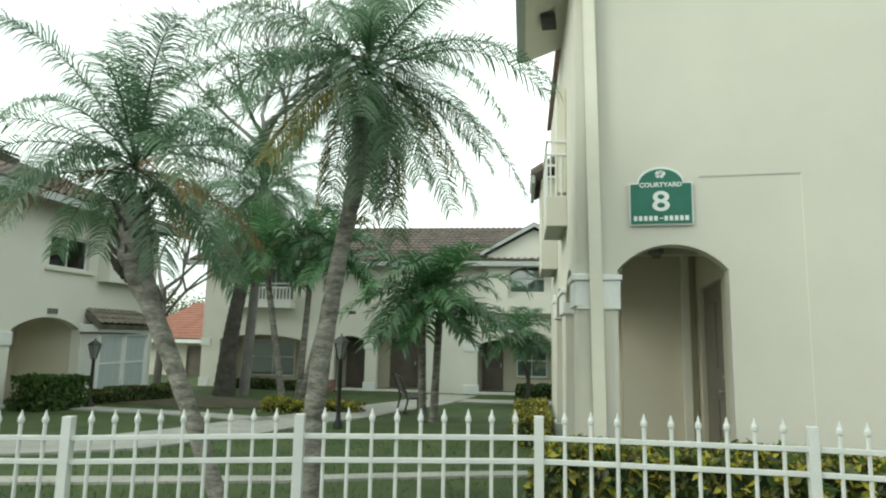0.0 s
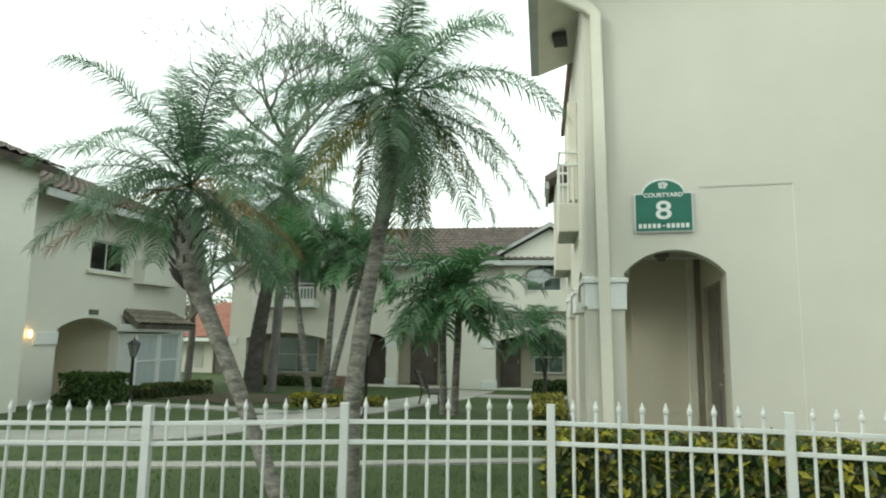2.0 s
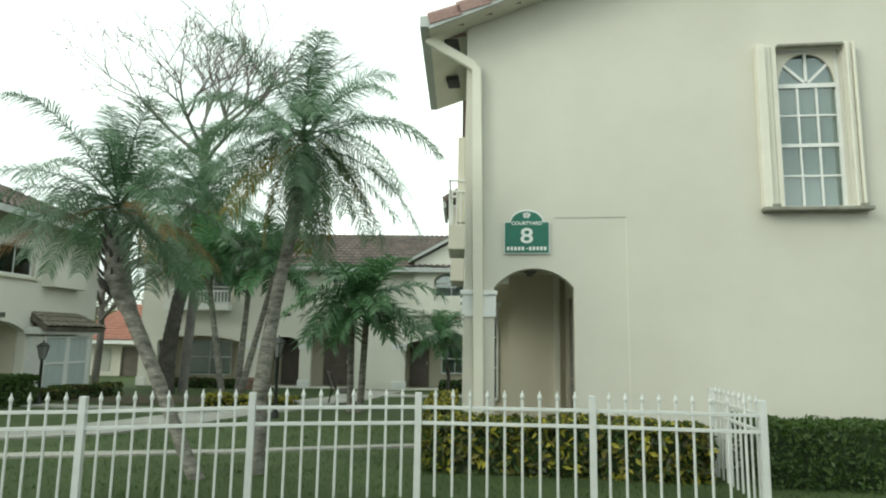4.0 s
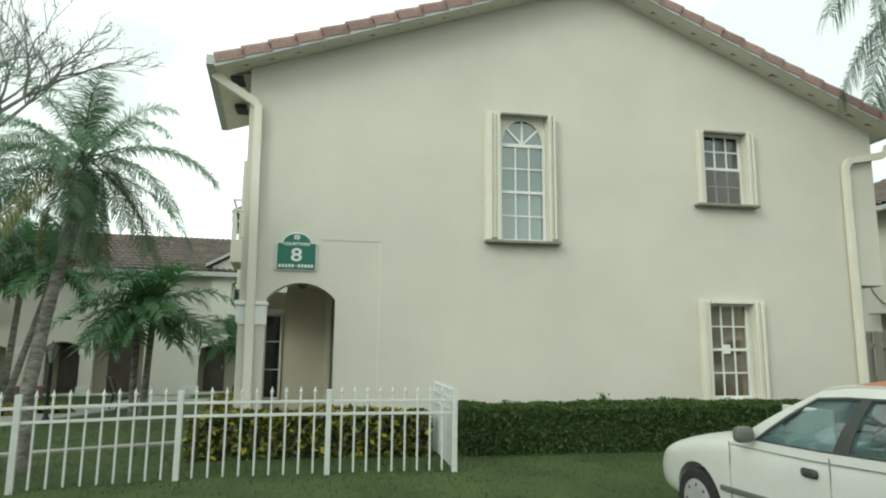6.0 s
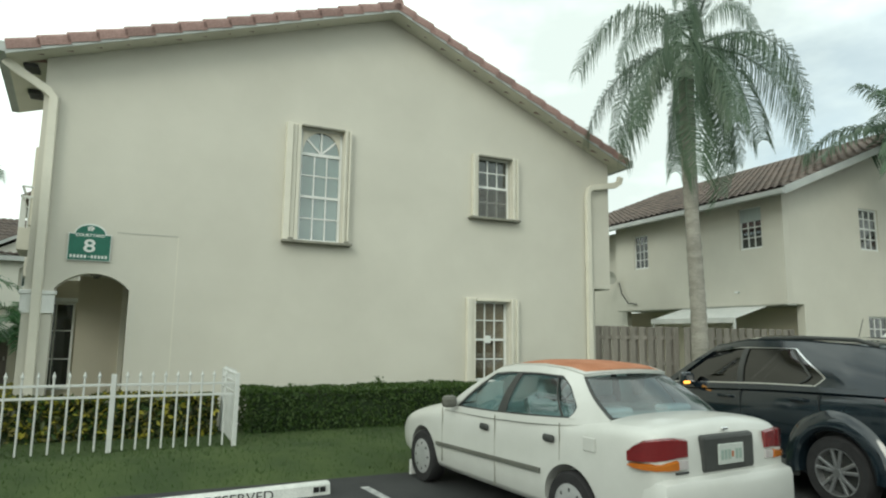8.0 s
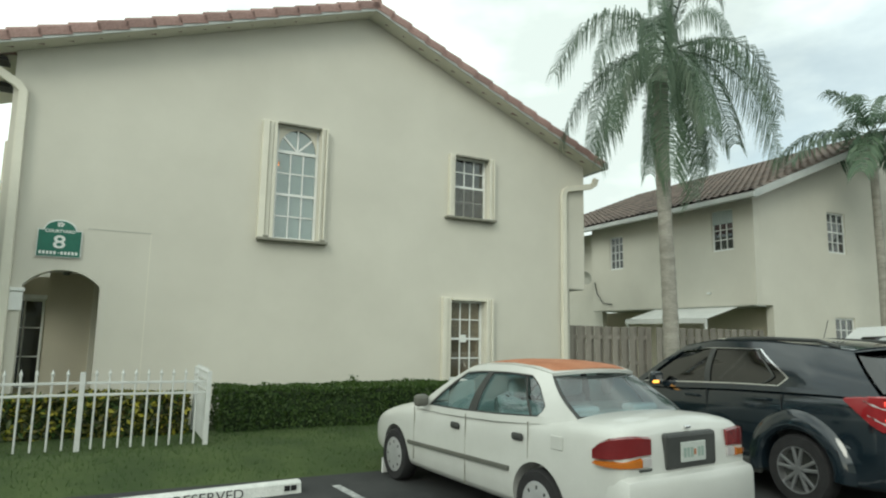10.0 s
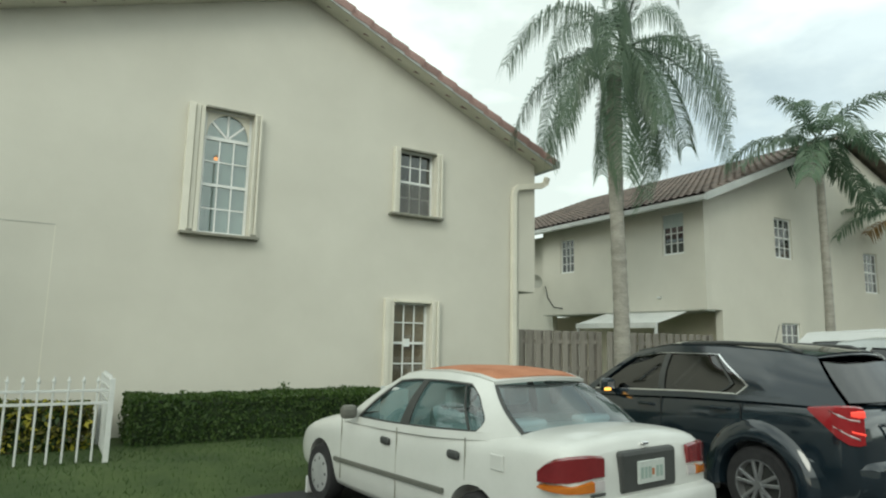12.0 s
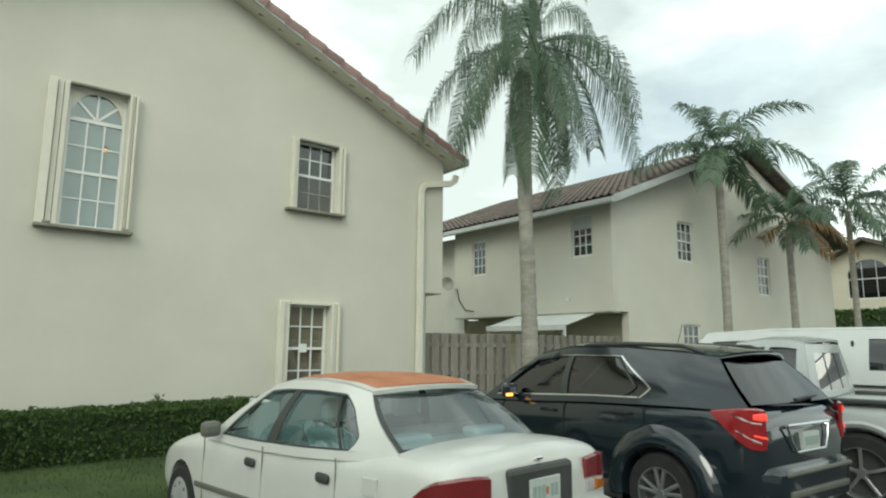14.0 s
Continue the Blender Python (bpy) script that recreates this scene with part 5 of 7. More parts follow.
# neighbouring house on the parking side
right_house = thing("house", None, "neighbouring cream townhouse with overhanging upper floor", "house")
RB = side((16.8, 5.75, 0), (0, -1), (1, 0))
bl = part("wall", slab(rect(-6.6, 2.6, 0.0, 5.65), [rect(-1.37, 4.15, -0.65, 5.33), rect(-5.68, 3.98, -5.02, 5.14)], 0.22), M_STUCCO, right_house)
bl.matrix_local = RB
for w_ in ((-1.37, -0.65, 4.15, 5.33), (-5.68, -5.02, 3.98, 5.14)):
    sash_window(right_house, *w_, y=0.05, cols=3, rows=4, pane=M_PANE_DARK, mid=False).matrix_local = RB
part("blind", box((-1.34, 0.03, 4.93), (-0.68, 0.045, 5.30)), M_CURTAIN, right_house).matrix_local = RB
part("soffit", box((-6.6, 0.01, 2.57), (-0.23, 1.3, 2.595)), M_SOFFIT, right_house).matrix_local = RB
part("wall", box((-7.6, 1.2, -0.2), (-0.23, 1.4, 2.57)), M_STUCCO_Y, right_house).matrix_local = RB
part("wall", box((-12.5, 0.45, -0.2), (-6.61, 0.65, 5.5)), M_STUCCO, right_house).matrix_local = RB
gb = [(17.45, -0.2), (31.6, -0.2), (31.6, 6.05), (24.25, 8.45), (17.021, 5.65), (17.021, 2.6), (17.45, 2.6)]
part("wall", slab(gb, [rect(20.05, 4.24, 20.93, 5.46), rect(25.1, 3.5, 26.0, 4.85), rect(20.15, 0.9, 21.1, 2.35)], 0.22, 5.75), M_STUCCO, right_house)
for x0, x1, z0, z1 in ((20.05, 20.93, 4.24, 5.46), (25.1, 26.0, 3.5, 4.85), (20.15, 21.1, 0.9, 2.35)):
    sash_window(right_house, x0, x1, z0, z1, y=5.8, cols=3, rows=4, pane=M_PANE_DARK, back=M_DARKROOM)
tile_roof(right_house, [(16.25, 5.25, 5.55), (16.25, 17.5, 5.55), (24.25, 17.5, 8.75), (24.25, 5.25, 8.75)], M_TILE_OLD, label="brown weathered tile roof")
tile_roof(right_house, [(32.4, 5.25, 5.95), (32.4, 17.5, 5.95), (24.25, 17.5, 8.75), (24.25, 5.25, 8.75)], M_TILE_OLD)
for xa, za, xb, zb in ((16.2, 5.43, 24.25, 8.62), (24.25, 8.62, 32.45, 5.83)):
    bm = bmesh.new()
    vs = [bm.verts.new((x, y, z + dz)) for y in (5.19, 5.24) for x, z, dz in ((xa, za, -0.08), (xb, zb, -0.08), (xb, zb, 0.12), (xa, za, 0.12))]
    bm.faces.new(vs[:4]); bm.faces.new(vs[4:])
    for k in range(4):
        bm.faces.new((vs[k], vs[(k + 1) % 4], vs[4 + (k + 1) % 4], vs[4 + k]))
    part("fascia", bm, M_FASCIA, right_house)
part("gutter", box((16.1, 5.2, 5.36), (16.24, 17.5, 5.50), 0.02), M_FASCIA, right_house)
for k in range(10):
    y0_, y1_ = 6.4 + 0.3 * k, 6.4 + 0.3 * (k + 1)
    bm = bmesh.new()
    add_box(bm, (0, y0_ + 0.004, -0.012), (1.29, y1_ - 0.004, 0.012), 0.004, Matrix.Translation((15.6, 0, 2.2)) @ Matrix.Rotation(math.atan2(-0.35, 1.23), 4, "Y"))
    part("awning_panel", bm, M_AWNING, right_house, "pale metal patio awning panel" if k == 0 else "")
part("awning_edge", box((15.57, 6.4, 2.08), (15.6, 9.4, 2.23), 0.006), M_AWNING, right_house)
for y_ in (6.45, 9.35):
    part("awning_post", box((15.6, y_ - 0.03, 0.0), (15.66, y_ + 0.03, 2.2)), M_AWNING, right_house)
part("cable", tube([(16.78, 12.2, 3.6), (16.7, 12.0, 3.2), (16.72, 11.7, 2.85), (16.75, 11.3, 2.8)], 0.018, 6), M_BLACK, right_house)
part("satellite_dish", lathe([(0.02, 0), (0.16, 0.03), (0.25, 0.09), (0.245, 0.1), (0.02, 0.02)], 14, "x"), M_SOFFIT, right_house, "small grey dish").matrix_local = pose(16.5, 12.3, 3.8, 0, 160, 20)
part("light", box((16.72, 7.2, 2.95), (16.8, 7.32, 3.0), 0.01), M_WHITE, right_house)

# further house down the lane
lane = thing("house", side((45, 20, 0), (0, -1), (1, 0)), "further townhouse with an arched upper window", "house")
part("wall", slab([(-4, -0.2), (16, -0.2), (16, 6.8), (11.5, 8.0), (8.0, 6.6), (-4, 6.6)], [arch(10.3, 12.6, 4.6, 5.9, 6.9)], 0.25), M_STUCCO_Y, lane)
sash_window(lane, 10.3, 12.6, 4.6, 6.9, y=0.1, cols=3, rows=2, pane=M_PANE_DARK)
tile_roof(lane, [(-4, -0.6, 6.6), (8.2, -0.6, 6.6), (8.2, 4, 8.6), (-4, 4, 8.6)], M_TILE_OLD, label="red-brown tile roof")
tile_roof(lane, [(8.0, -0.9, 6.5), (11.5, -0.9, 8.1), (11.5, 6, 8.1), (8.0, 6, 6.5)], M_TILE_OLD)
tile_roof(lane, [(15.5, -0.9, 6.5), (11.5, -0.9, 8.1), (11.5, 6, 8.1), (15.5, 6, 6.5)], M_TILE_OLD)
hedge("hedge", -5, 5, -0.6, 0.6, -0.1, 3.8, 3500, 0.16, [M_HEDGE], 33, "tall dark green hedge by the lane", m=Matrix.Translation((42, 9, 0)) @ Matrix.Rotation(radians(90), 4, "Z"))

# far trees behind the courtyard
for u, v, r, seed in ((-22, 45, 5.5, 1), (-14, 48, 5, 2), (-30, 44, 6, 3), (-19, 40, 4.2, 4)):
    rng = np.random.default_rng(seed)
    c = court(u, v)
    t_ = thing("tree", Matrix.Translation((c.x, c.y, -0.6)), "distant rounded green tree", "tree")
    part("trunk", tube([(0, 0, 0), (0.1, 0, 1.5), (0.2, 0.1, 3.2)], [0.3, 0.24, 0.15], 8), M_TRUNK_DK, t_)
    cl = rng.normal(0, 1, (26, 3))
    cl /= np.linalg.norm(cl, axis=1)[:, None]
    cl = cl * np.array([r * 0.8, r * 0.8, r * 0.35]) * rng.uniform(0.4, 1, (26, 1)) + np.array([0, 0, 3.6])
    P = np.repeat(cl, 110, 0) + rng.normal(0, 0.55, (26 * 110, 3))
    vs, fs = leaf_mesh(P, np.repeat([[0.0, -0.3, 1]], len(P), 0), 0.17, rng, 1.3)
    tagged(raw("crown", vs, fs, M_TREELEAF if seed % 2 else M_HEDGE, t_), kind="stuff")

# ---- wooden fence ----
wf = thing("fence", None, "grey-brown shadowbox wooden privacy fence", "fence")
me_board = finish(box((-0.075, -0.009, 0), (0.075, 0.009, 1.88), 0.003), M_WOOD, "board")


def board_run(a, b, step=0.245):
    a, b = Vector((*a, 0)), Vector((*b, 0))
    L = (b - a).length
    ang = math.atan2(b.y - a.y, b.x - a.x)
    n = int(L / step)
    for k in range(n + 1):
        for off, sh in ((-0.035, 0.0), (0.035, 0.5)):
            p = a.lerp(b, min(1, (k + sh) / n)) + Vector((-math.sin(ang), math.cos(ang), 0)) * off
            o = new("board", me_board)
            o.parent = wf
            o.matrix_local = Matrix.Translation((p.x, p.y, 0.05 + 0.02 * noise.noise((k * 3.1, off, 0)))) @ Matrix.Rotation(ang, 4, "Z") @ Matrix.Rotation(0.012 * noise.noise((k * 1.7, 5, off)), 4, "Y")
    for zz in (0.35, 1.0, 1.62):
        part("rail", box((0, -0.024, zz), (L, 0.024, zz + 0.09)), M_WOOD, wf).matrix_local = Matrix.Translation(a) @ Matrix.Rotation(ang, 4, "Z")


board_run((11.35, 6.75), (13.6, 6.5))
board_run((13.75, 6.3), (17.2, 6.0))

# ---- courtyard lamps and bench ----


def lamp_post(x, y, h):
    z = ground_z(x, y)
    ob = thing("lamp_post", Matrix.Translation((x, y, z - 0.03)), "black garden lamp post with a glass lantern", "lamp", "courtyard lamps")
    part("pole", lathe([(0.09, 0), (0.09, 0.12), (0.05, 0.2), (0.04, 0.3), (0.036, h - 0.45), (0.06, h - 0.42)], 12), M_BLACK, ob, smooth=True)
    part("lantern", lathe([(0.06, h - 0.42), (0.13, h - 0.14), (0.13, h - 0.12)], 6), M_LAMPGLASS, ob, "frosted lantern glass")
    part("cap", lathe([(0.17, h - 0.12), (0.16, h - 0.1), (0.08, h - 0.03), (0.02, h), (0.01, h + 0.05)], 6), M_BLACK, ob)
    bm = bmesh.new()
    for k in range(6):
        a = 2 * math.pi * k / 6
        c, s = math.cos(a), math.sin(a)
        add_tube(bm, [(0.063 * c, 0.063 * s, h - 0.42), (0.135 * c, 0.135 * s, h - 0.13)], 0.008, 4)
    part("cage", bm, M_BLACK, ob)


lamp_post(-4.46, 10.75, 1.72)
lamp_post(-11.08, 12.1, 1.56)

bench = thing("bench", Matrix.Translation((-4.25, 15.0, ground_z(-4, 15) - 0.03)) @ Matrix.Rotation(radians(115), 4, "Z"), "dark slatted garden bench beside the path", "bench")
for k in range(4):
    part("seat_slat", box((-0.7, -0.25 + 0.12 * k, 0.42), (0.7, -0.16 + 0.12 * k, 0.45), 0.006), M_BENCH, bench)
for k in range(4):
    part("back_slat", box((-0.7, 0.24 + 0.04 * k, 0.52 + 0.11 * k), (0.7, 0.265 + 0.04 * k, 0.61 + 0.11 * k), 0.006), M_BENCH, bench)
for x in (-0.6, 0.6):
    part("leg", tube([(x, -0.25, 0), (x, -0.22, 0.42), (x, 0.22, 0.42), (x, 0.42, 0.95)], 0.025, 6), M_BLACK, bench)
    part("leg", tube([(x, 0.3, 0), (x, 0.2, 0.42)], 0.025, 6), M_BLACK, bench)

# ---- parking ----
stop = thing("wheel_stop", Matrix.Translation((2.75, 1.72, -0.1)) @ Matrix.Rotation(radians(5.5), 4, "Z"), "white concrete parking stop with black letters", "parking stop")
sbm = slab([(-0.085, 0.0), (0.085, 0.0), (0.07, 0.105), (0.045, 0.125), (-0.045, 0.125), (-0.07, 0.105)], [], 1.9, -0.95)
bmesh.ops.rotate(sbm, verts=sbm.verts[:], cent=(0, 0, 0), matrix=Matrix.Rotation(radians(90), 3, "Z"))
part("block", sbm, M_STOP, stop)
words("RESERVED", 0.135, (-0.02, -0.083, 0.012), M_BLACK, stop, rot=(82, 0, 0), sx=1.15)
dashes(stop, [((0.76 + 0.075 * k, -0.087, 0.035), (0.82 + 0.075 * k, -0.079, 0.09)) for k in range(2)], M_BLACK)
for x in (4.15, 7.55, 10.2, 13.0):
    a = Vector((x, 1.9, -0.096))
    bm = bmesh.new()
    d, s = -V * 4.8, U * 0.05
    bm.faces.new([bm.verts.new(a + q) for q in (-s, s, s + d, d - s)])
    bmesh.ops.subdivide_edges(bm, edges=bm.edges[:], cuts=6, use_grid_fill=True)
    tagged(part("marking", bm, M_LINE), "worn white parking line", "marking", kind="structure")

# ---- cars ----


def evaluated_mesh(ob):
    bpy.context.view_layer.update()
    me = bpy.data.meshes.new_from_object(ob.evaluated_get(bpy.context.evaluated_depsgraph_get()))
    return me


def car_body(parent, stations, wheels, wheel_r, material, half_track, name="body", label="", sub=2, sharp=0.0):
    """Lower body lofted over stations (y, half width, sill z, belt z, crown), with the wheel wells cut out."""
    bm = bmesh.new()
    rings = []
    for y, w, zs, zb, cr in stations:
        zm = zs + (zb - zs) * 0.5
        half = [(w * 0.80, zs), (w * 0.97, zs + 0.05), (w, zm), (w * 0.985, zb - 0.12), (w * 0.93, zb - 0.015), (w * 0.5, zb + cr * 0.8)]
        ring = [(-x, z) for x, z in reversed(half)]
        ring = [(0, zs)] + half + [(0, zb + cr)] + ring
        rings.append([bm.verts.new((x, y, z)) for x, z in ring])
    n = len(rings[0])
    for a, b in zip(rings, rings[1:]):
        for k in range(n):
            bm.faces.new((a[k], a[(k + 1) % n], b[(k + 1) % n], b[k]))
    bm.faces.new(rings[0])
    bm.faces.new(rings[-1][::-1])
    bmesh.ops.recalc_face_normals(bm, faces=bm.faces[:])
    me = finish(bm, material, name, True)
    ob = new(name, me)
    md = ob.modifiers.new("sub", "SUBSURF")
    md.levels = md.render_levels = sub
    cutters = []
    for yc in wheels:
        for q in (-1, 1):
            cb = bmesh.new()
            bmesh.ops.create_cone(cb, cap_ends=True, segments=40, radius1=wheel_r * 1.13, radius2=wheel_r * 1.13, depth=0.5, matrix=Matrix.Translation((q * (half_track + 0.12), yc, wheel_r * 1.02)) @ Matrix.Rotation(radians(90), 4, "Y"))
            c = new("cutter", finish(cb, M_PLASTIC, "cutter"))
            bo = ob.modifiers.new("cut", "BOOLEAN")
            bo.operation, bo.object, bo.solver = "DIFFERENCE", c, "EXACT"
            cutters.append(c)
    me2 = evaluated_mesh(ob)
    for c in cutters:
        bpy.data.objects.remove(c)
    bpy.data.objects.remove(ob)
    o2 = new(name, me2)
    o2.parent = parent
    if label:
        o2["label"] = label
    return o2


def lerp(a, b, t):
    return a + (b - a) * t


class Cabin:
    """Greenhouse: belt line below, roof edge above; s runs from the rear window (0) to the windscreen (1)."""

    def __init__(self, belt, roof, bow=0.05):
        self.belt, self.roof, self.bow = belt, roof, bow

    @staticmethod
    def along(line_, s):
        k = s * (len(line_) - 1)
        i = min(int(k), len(line_) - 2)
        return Vector(line_[i]).lerp(Vector(line_[i + 1]), k - i)

    def at(self, s, h, q=1):
        b, t = self.along(self.belt, s), self.along(self.roof, s)
        p = b.lerp(t, h)
        p.x += self.bow * math.sin(math.pi * h) * 0.6
        p.x *= q
        return p

    def patch(self, bm, s0, s1, h0, h1, q, out=0.0, ns=8, nh=5, clip=None):
        grid = []
        for i in range(ns + 1):
            row = []
            for j in range(nh + 1):
                h = lerp(h0, h1, j / nh)
                s = lerp(s0(h) if callable(s0) else s0, s1(h) if callable(s1) else s1, i / ns)
                p = self.at(s, h, q)
                p.x += q * out
                row.append(bm.verts.new(p))
            grid.append(row)
        for i in range(ns):
            for j in range(nh):
                bm.faces.new((grid[i][j], grid[i + 1][j], grid[i + 1][j + 1], grid[i][j + 1]))

    def across(self, bm, s, h0, h1, x0, x1, out, bulge, nx=10, nh=5):
        """A screen between the two sides at s; x0..x1 run from -1 to 1."""
        grid = []
        for i in range(nx + 1):
            f = lerp(x0, x1, i / nx)
            row = []
            for j in range(nh + 1):
                p = self.at(s, lerp(h0, h1, j / nh), 1)
                p.x *= f
                p.y += (1 if s > 0.5 else -1) * (bulge * (1 - f * f) + out)
                p.z += out * 0.5
                row.append(bm.verts.new(p))
            grid.append(row)
        for i in range(nx):
            for j in range(nh):
                bm.faces.new((grid[i][j], grid[i + 1][j], grid[i + 1][j + 1], grid[i][j + 1]))

    def roof_skin(self, bm, crown, out=0.0, n=12, m=10, s0=0.0, s1=1.0):
        grid = []
        for i in range(n + 1):
            s = lerp(s0, s1, i / n)
            row = []
            for j in range(m + 1):
                f = -1 + 2 * j / m
                p = self.at(s, 1.0, 1)
                p.x *= f
                p.z += crown * (1 - f * f) + out
                e = 0.10 * (1 - f * f)
                p.y += e * (2 * s - 1)
                row.append(bm.verts.new(p))
            grid.append(row)
        for i in range(n):
            for j in range(m):
                bm.faces.new((grid[i][j], grid[i + 1][j], grid[i + 1][j + 1], grid[i][j + 1]))


def strips(cab, parent, name, material, pieces, q, thick=0.025, out=0.0, label=""):
    """Each piece (s0, s1, h0, h1) of the greenhouse side as a part of its own."""
    for s0, s1, h0, h1 in pieces:
        bm = bmesh.new()
        cab.patch(bm, s0, s1, h0, h1, q, out, 10, 8)
        part(name, shell(bm, thick), material, parent, label, True)


def wheel(parent, x, y, r, width, q, style):
    w = part("wheel", lathe([(r * 0.62, -width / 2), (r * 0.93, -width / 2), (r, -width * 0.34), (r, width * 0.34), (r * 0.93, width / 2), (r * 0.66, width / 2)], 36, "x", False), M_TYRE, parent, smooth=True)
    w.matrix_local = Matrix.Translation((x, y, r)) @ Matrix.Rotation(0 if q > 0 else math.pi, 4, "Z")
    bm = bmesh.new()
    ro = r * 0.68
    if style == "cap":
        base = lathe([(ro, width * 0.40), (ro, width * 0.47), (ro * 0.9, width * 0.5), (ro * 0.3, width * 0.55), (ro * 0.05, width * 0.56)], 28, "x")
        part("hubcap", base, M_HUBCAP, w, "grey plastic hubcap", True)
        for k in range(8):
            m = Matrix.Rotation(2 * math.pi * k / 8, 4, "X")
            part("slot", box((width * 0.47, -0.018, ro * 0.58), (width * 0.522, 0.018, ro * 0.8), 0.008, m), M_PLASTIC, w)
    else:
        part("brake", lathe([(ro * 0.97, width * 0.05), (ro * 0.97, width * 0.1)], 24, "x"), M_PLASTIC, w)
        rim = lathe([(ro * 0.9, width * 0.1), (ro * 0.92, width * 0.48), (ro * 1.02, width * 0.5), (ro * 1.02, width * 0.44), (ro * 0.98, width * 0.1)], 32, "x", False)
        part("rim", rim, M_RIM, w, "bright alloy rim", True)
        for k in range(10 if style == "ten" else 5):
            a = 2 * math.pi * ((k // 2) / 5 + (0.035 if k % 2 else -0.035)) if style == "ten" else 2 * math.pi * k / 5
            m = Matrix.Rotation(a, 4, "X")
            part("spoke", box((width * 0.34, -0.017, 0.02), (width * 0.47, 0.017, ro * 0.96), 0.006, m), M_RIM, w)
        part("hub", tube([(width * 0.3, 0, 0), (width * 0.49, 0, 0)], [ro * 0.22, ro * 0.17], 14), M_RIM, w)


def shell(bm, thick=0.02):
    bm.normal_update()
    bmesh.ops.solidify(bm, geom=bm.faces[:], thickness=thick)
    bmesh.ops.recalc_face_normals(bm, faces=bm.faces[:])
    for e in bm.edges:
        e.smooth = not (e.is_manifold and e.calc_face_angle() > 0.7)
    return bm


def car_place(rear_left, scale, width):
    p = Vector((*rear_left, -0.1)) + U * width / 2
    return Matrix.Translation(p) @ Matrix.Rotation(math.atan2(-V.x, V.y), 4, "Z") @ Matrix.Diagonal((*scale, 1))


def corner_lamp(name, plan, q, material, parent, label="", thick=0.03):
    """A lens bent round the rear corner: points (x, y, z low, z high) from the middle outward."""
    bm = bmesh.new()
    n = len(plan)
    out_, in_ = [], []
    for i, (x, y, z0, z1) in enumerate(plan):
        a, b = plan[max(i - 1, 0)], plan[min(i + 1, n - 1)]
        d = Vector((b[0] - a[0], b[1] - a[1], 0)).normalized()
        nrm = Vector((d.y, -d.x, 0)) * thick
        rows = []
        for off, e in ((0.0, 0.0), (1.0, 0.012)):
            px, py = x + nrm.x * off, y + nrm.y * off
            rows.append([bm.verts.new((q * px, py, z0 + e)), bm.verts.new((q * px, py, z1 - e))])
        in_.append(rows[0])
        out_.append(rows[1])
    for i in range(n - 1):
        bm.faces.new((out_[i][0], out_[i + 1][0], out_[i + 1][1], out_[i][1]))
        bm.faces.new((in_[i][1], in_[i + 1][1], out_[i + 1][1], out_[i][1]))
        bm.faces.new((in_[i][0], in_[i + 1][0], out_[i + 1][0], out_[i][0]))
    for i in (0, -1):
        bm.faces.new((in_[i][0], in_[i][1], out_[i][1], out_[i][0]))
    return part(name, bm, material, parent, label, True)


# white sedan
sedan = thing("car", car_place((5.213, -1.63), (1.0, 1.0, 1.02), 1.7), "old white sedan with a rust-faded roof, parked nose-in", "car")
st = [(0.0, 0.68, 0.36, 0.74, 0.02), (0.03, 0.79, 0.27, 0.99, 0.03), (0.10, 0.825, 0.24, 1.055, 0.035), (0.45, 0.845, 0.2, 1.06, 0.04), (0.95, 0.85, 0.18, 1.02, 0.03), (1.6, 0.85, 0.18, 0.98, 0.0), (2.4, 0.85, 0.18, 0.95, 0.0), (3.05, 0.85, 0.18, 0.935, 0.03), (3.55, 0.845, 0.2, 0.885, 0.05), (4.02, 0.80, 0.22, 0.79, 0.05), (4.28, 0.73, 0.25, 0.70, 0.04), (4.40, 0.62, 0.3, 0.60, 0.02), (4.42, 0.5, 0.34, 0.5, 0.0)]
car_body(sedan, st, (0.95, 3.57), 0.30, M_CARWHITE, 0.73)
cab = Cabin([(0.69, 0.60, 1.045), (0.775, 0.98, 1.01), (0.80, 1.55, 0.975), (0.80, 2.25, 0.945), (0.77, 3.02, 0.93)], [(0.54, 1.06, 1.355), (0.575, 1.28, 1.40), (0.585, 1.62, 1.418), (0.585, 1.98, 1.405), (0.54, 2.32, 1.36)], 0.07)
skin = bmesh.new()
cab.roof_skin(skin, 0.03)
roof_ = part("roof", shell(skin, 0.03), M_CARWHITE, sedan, "white roof with a large faded rust-orange patch", True)
skin = bmesh.new()
cab.roof_skin(skin, 0.030, 0.0, 12, 10, 0.03, 0.80)
bmesh.ops.scale(skin, vec=(0.9, 1, 1), verts=skin.verts[:])
bmesh.ops.translate(skin, vec=(0, 0, 0.034), verts=skin.verts[:])
part("faded_patch", shell(skin, 0.006), M_RUST, roof_, "faded rust-orange paint", True)


def rear_edge(h):
    return 0.155 + 0.10 * max(0.0, 1 - h / 0.28) ** 1.6 + 0.09 * max(0.0, (h - 0.58) / 0.28) ** 1.8


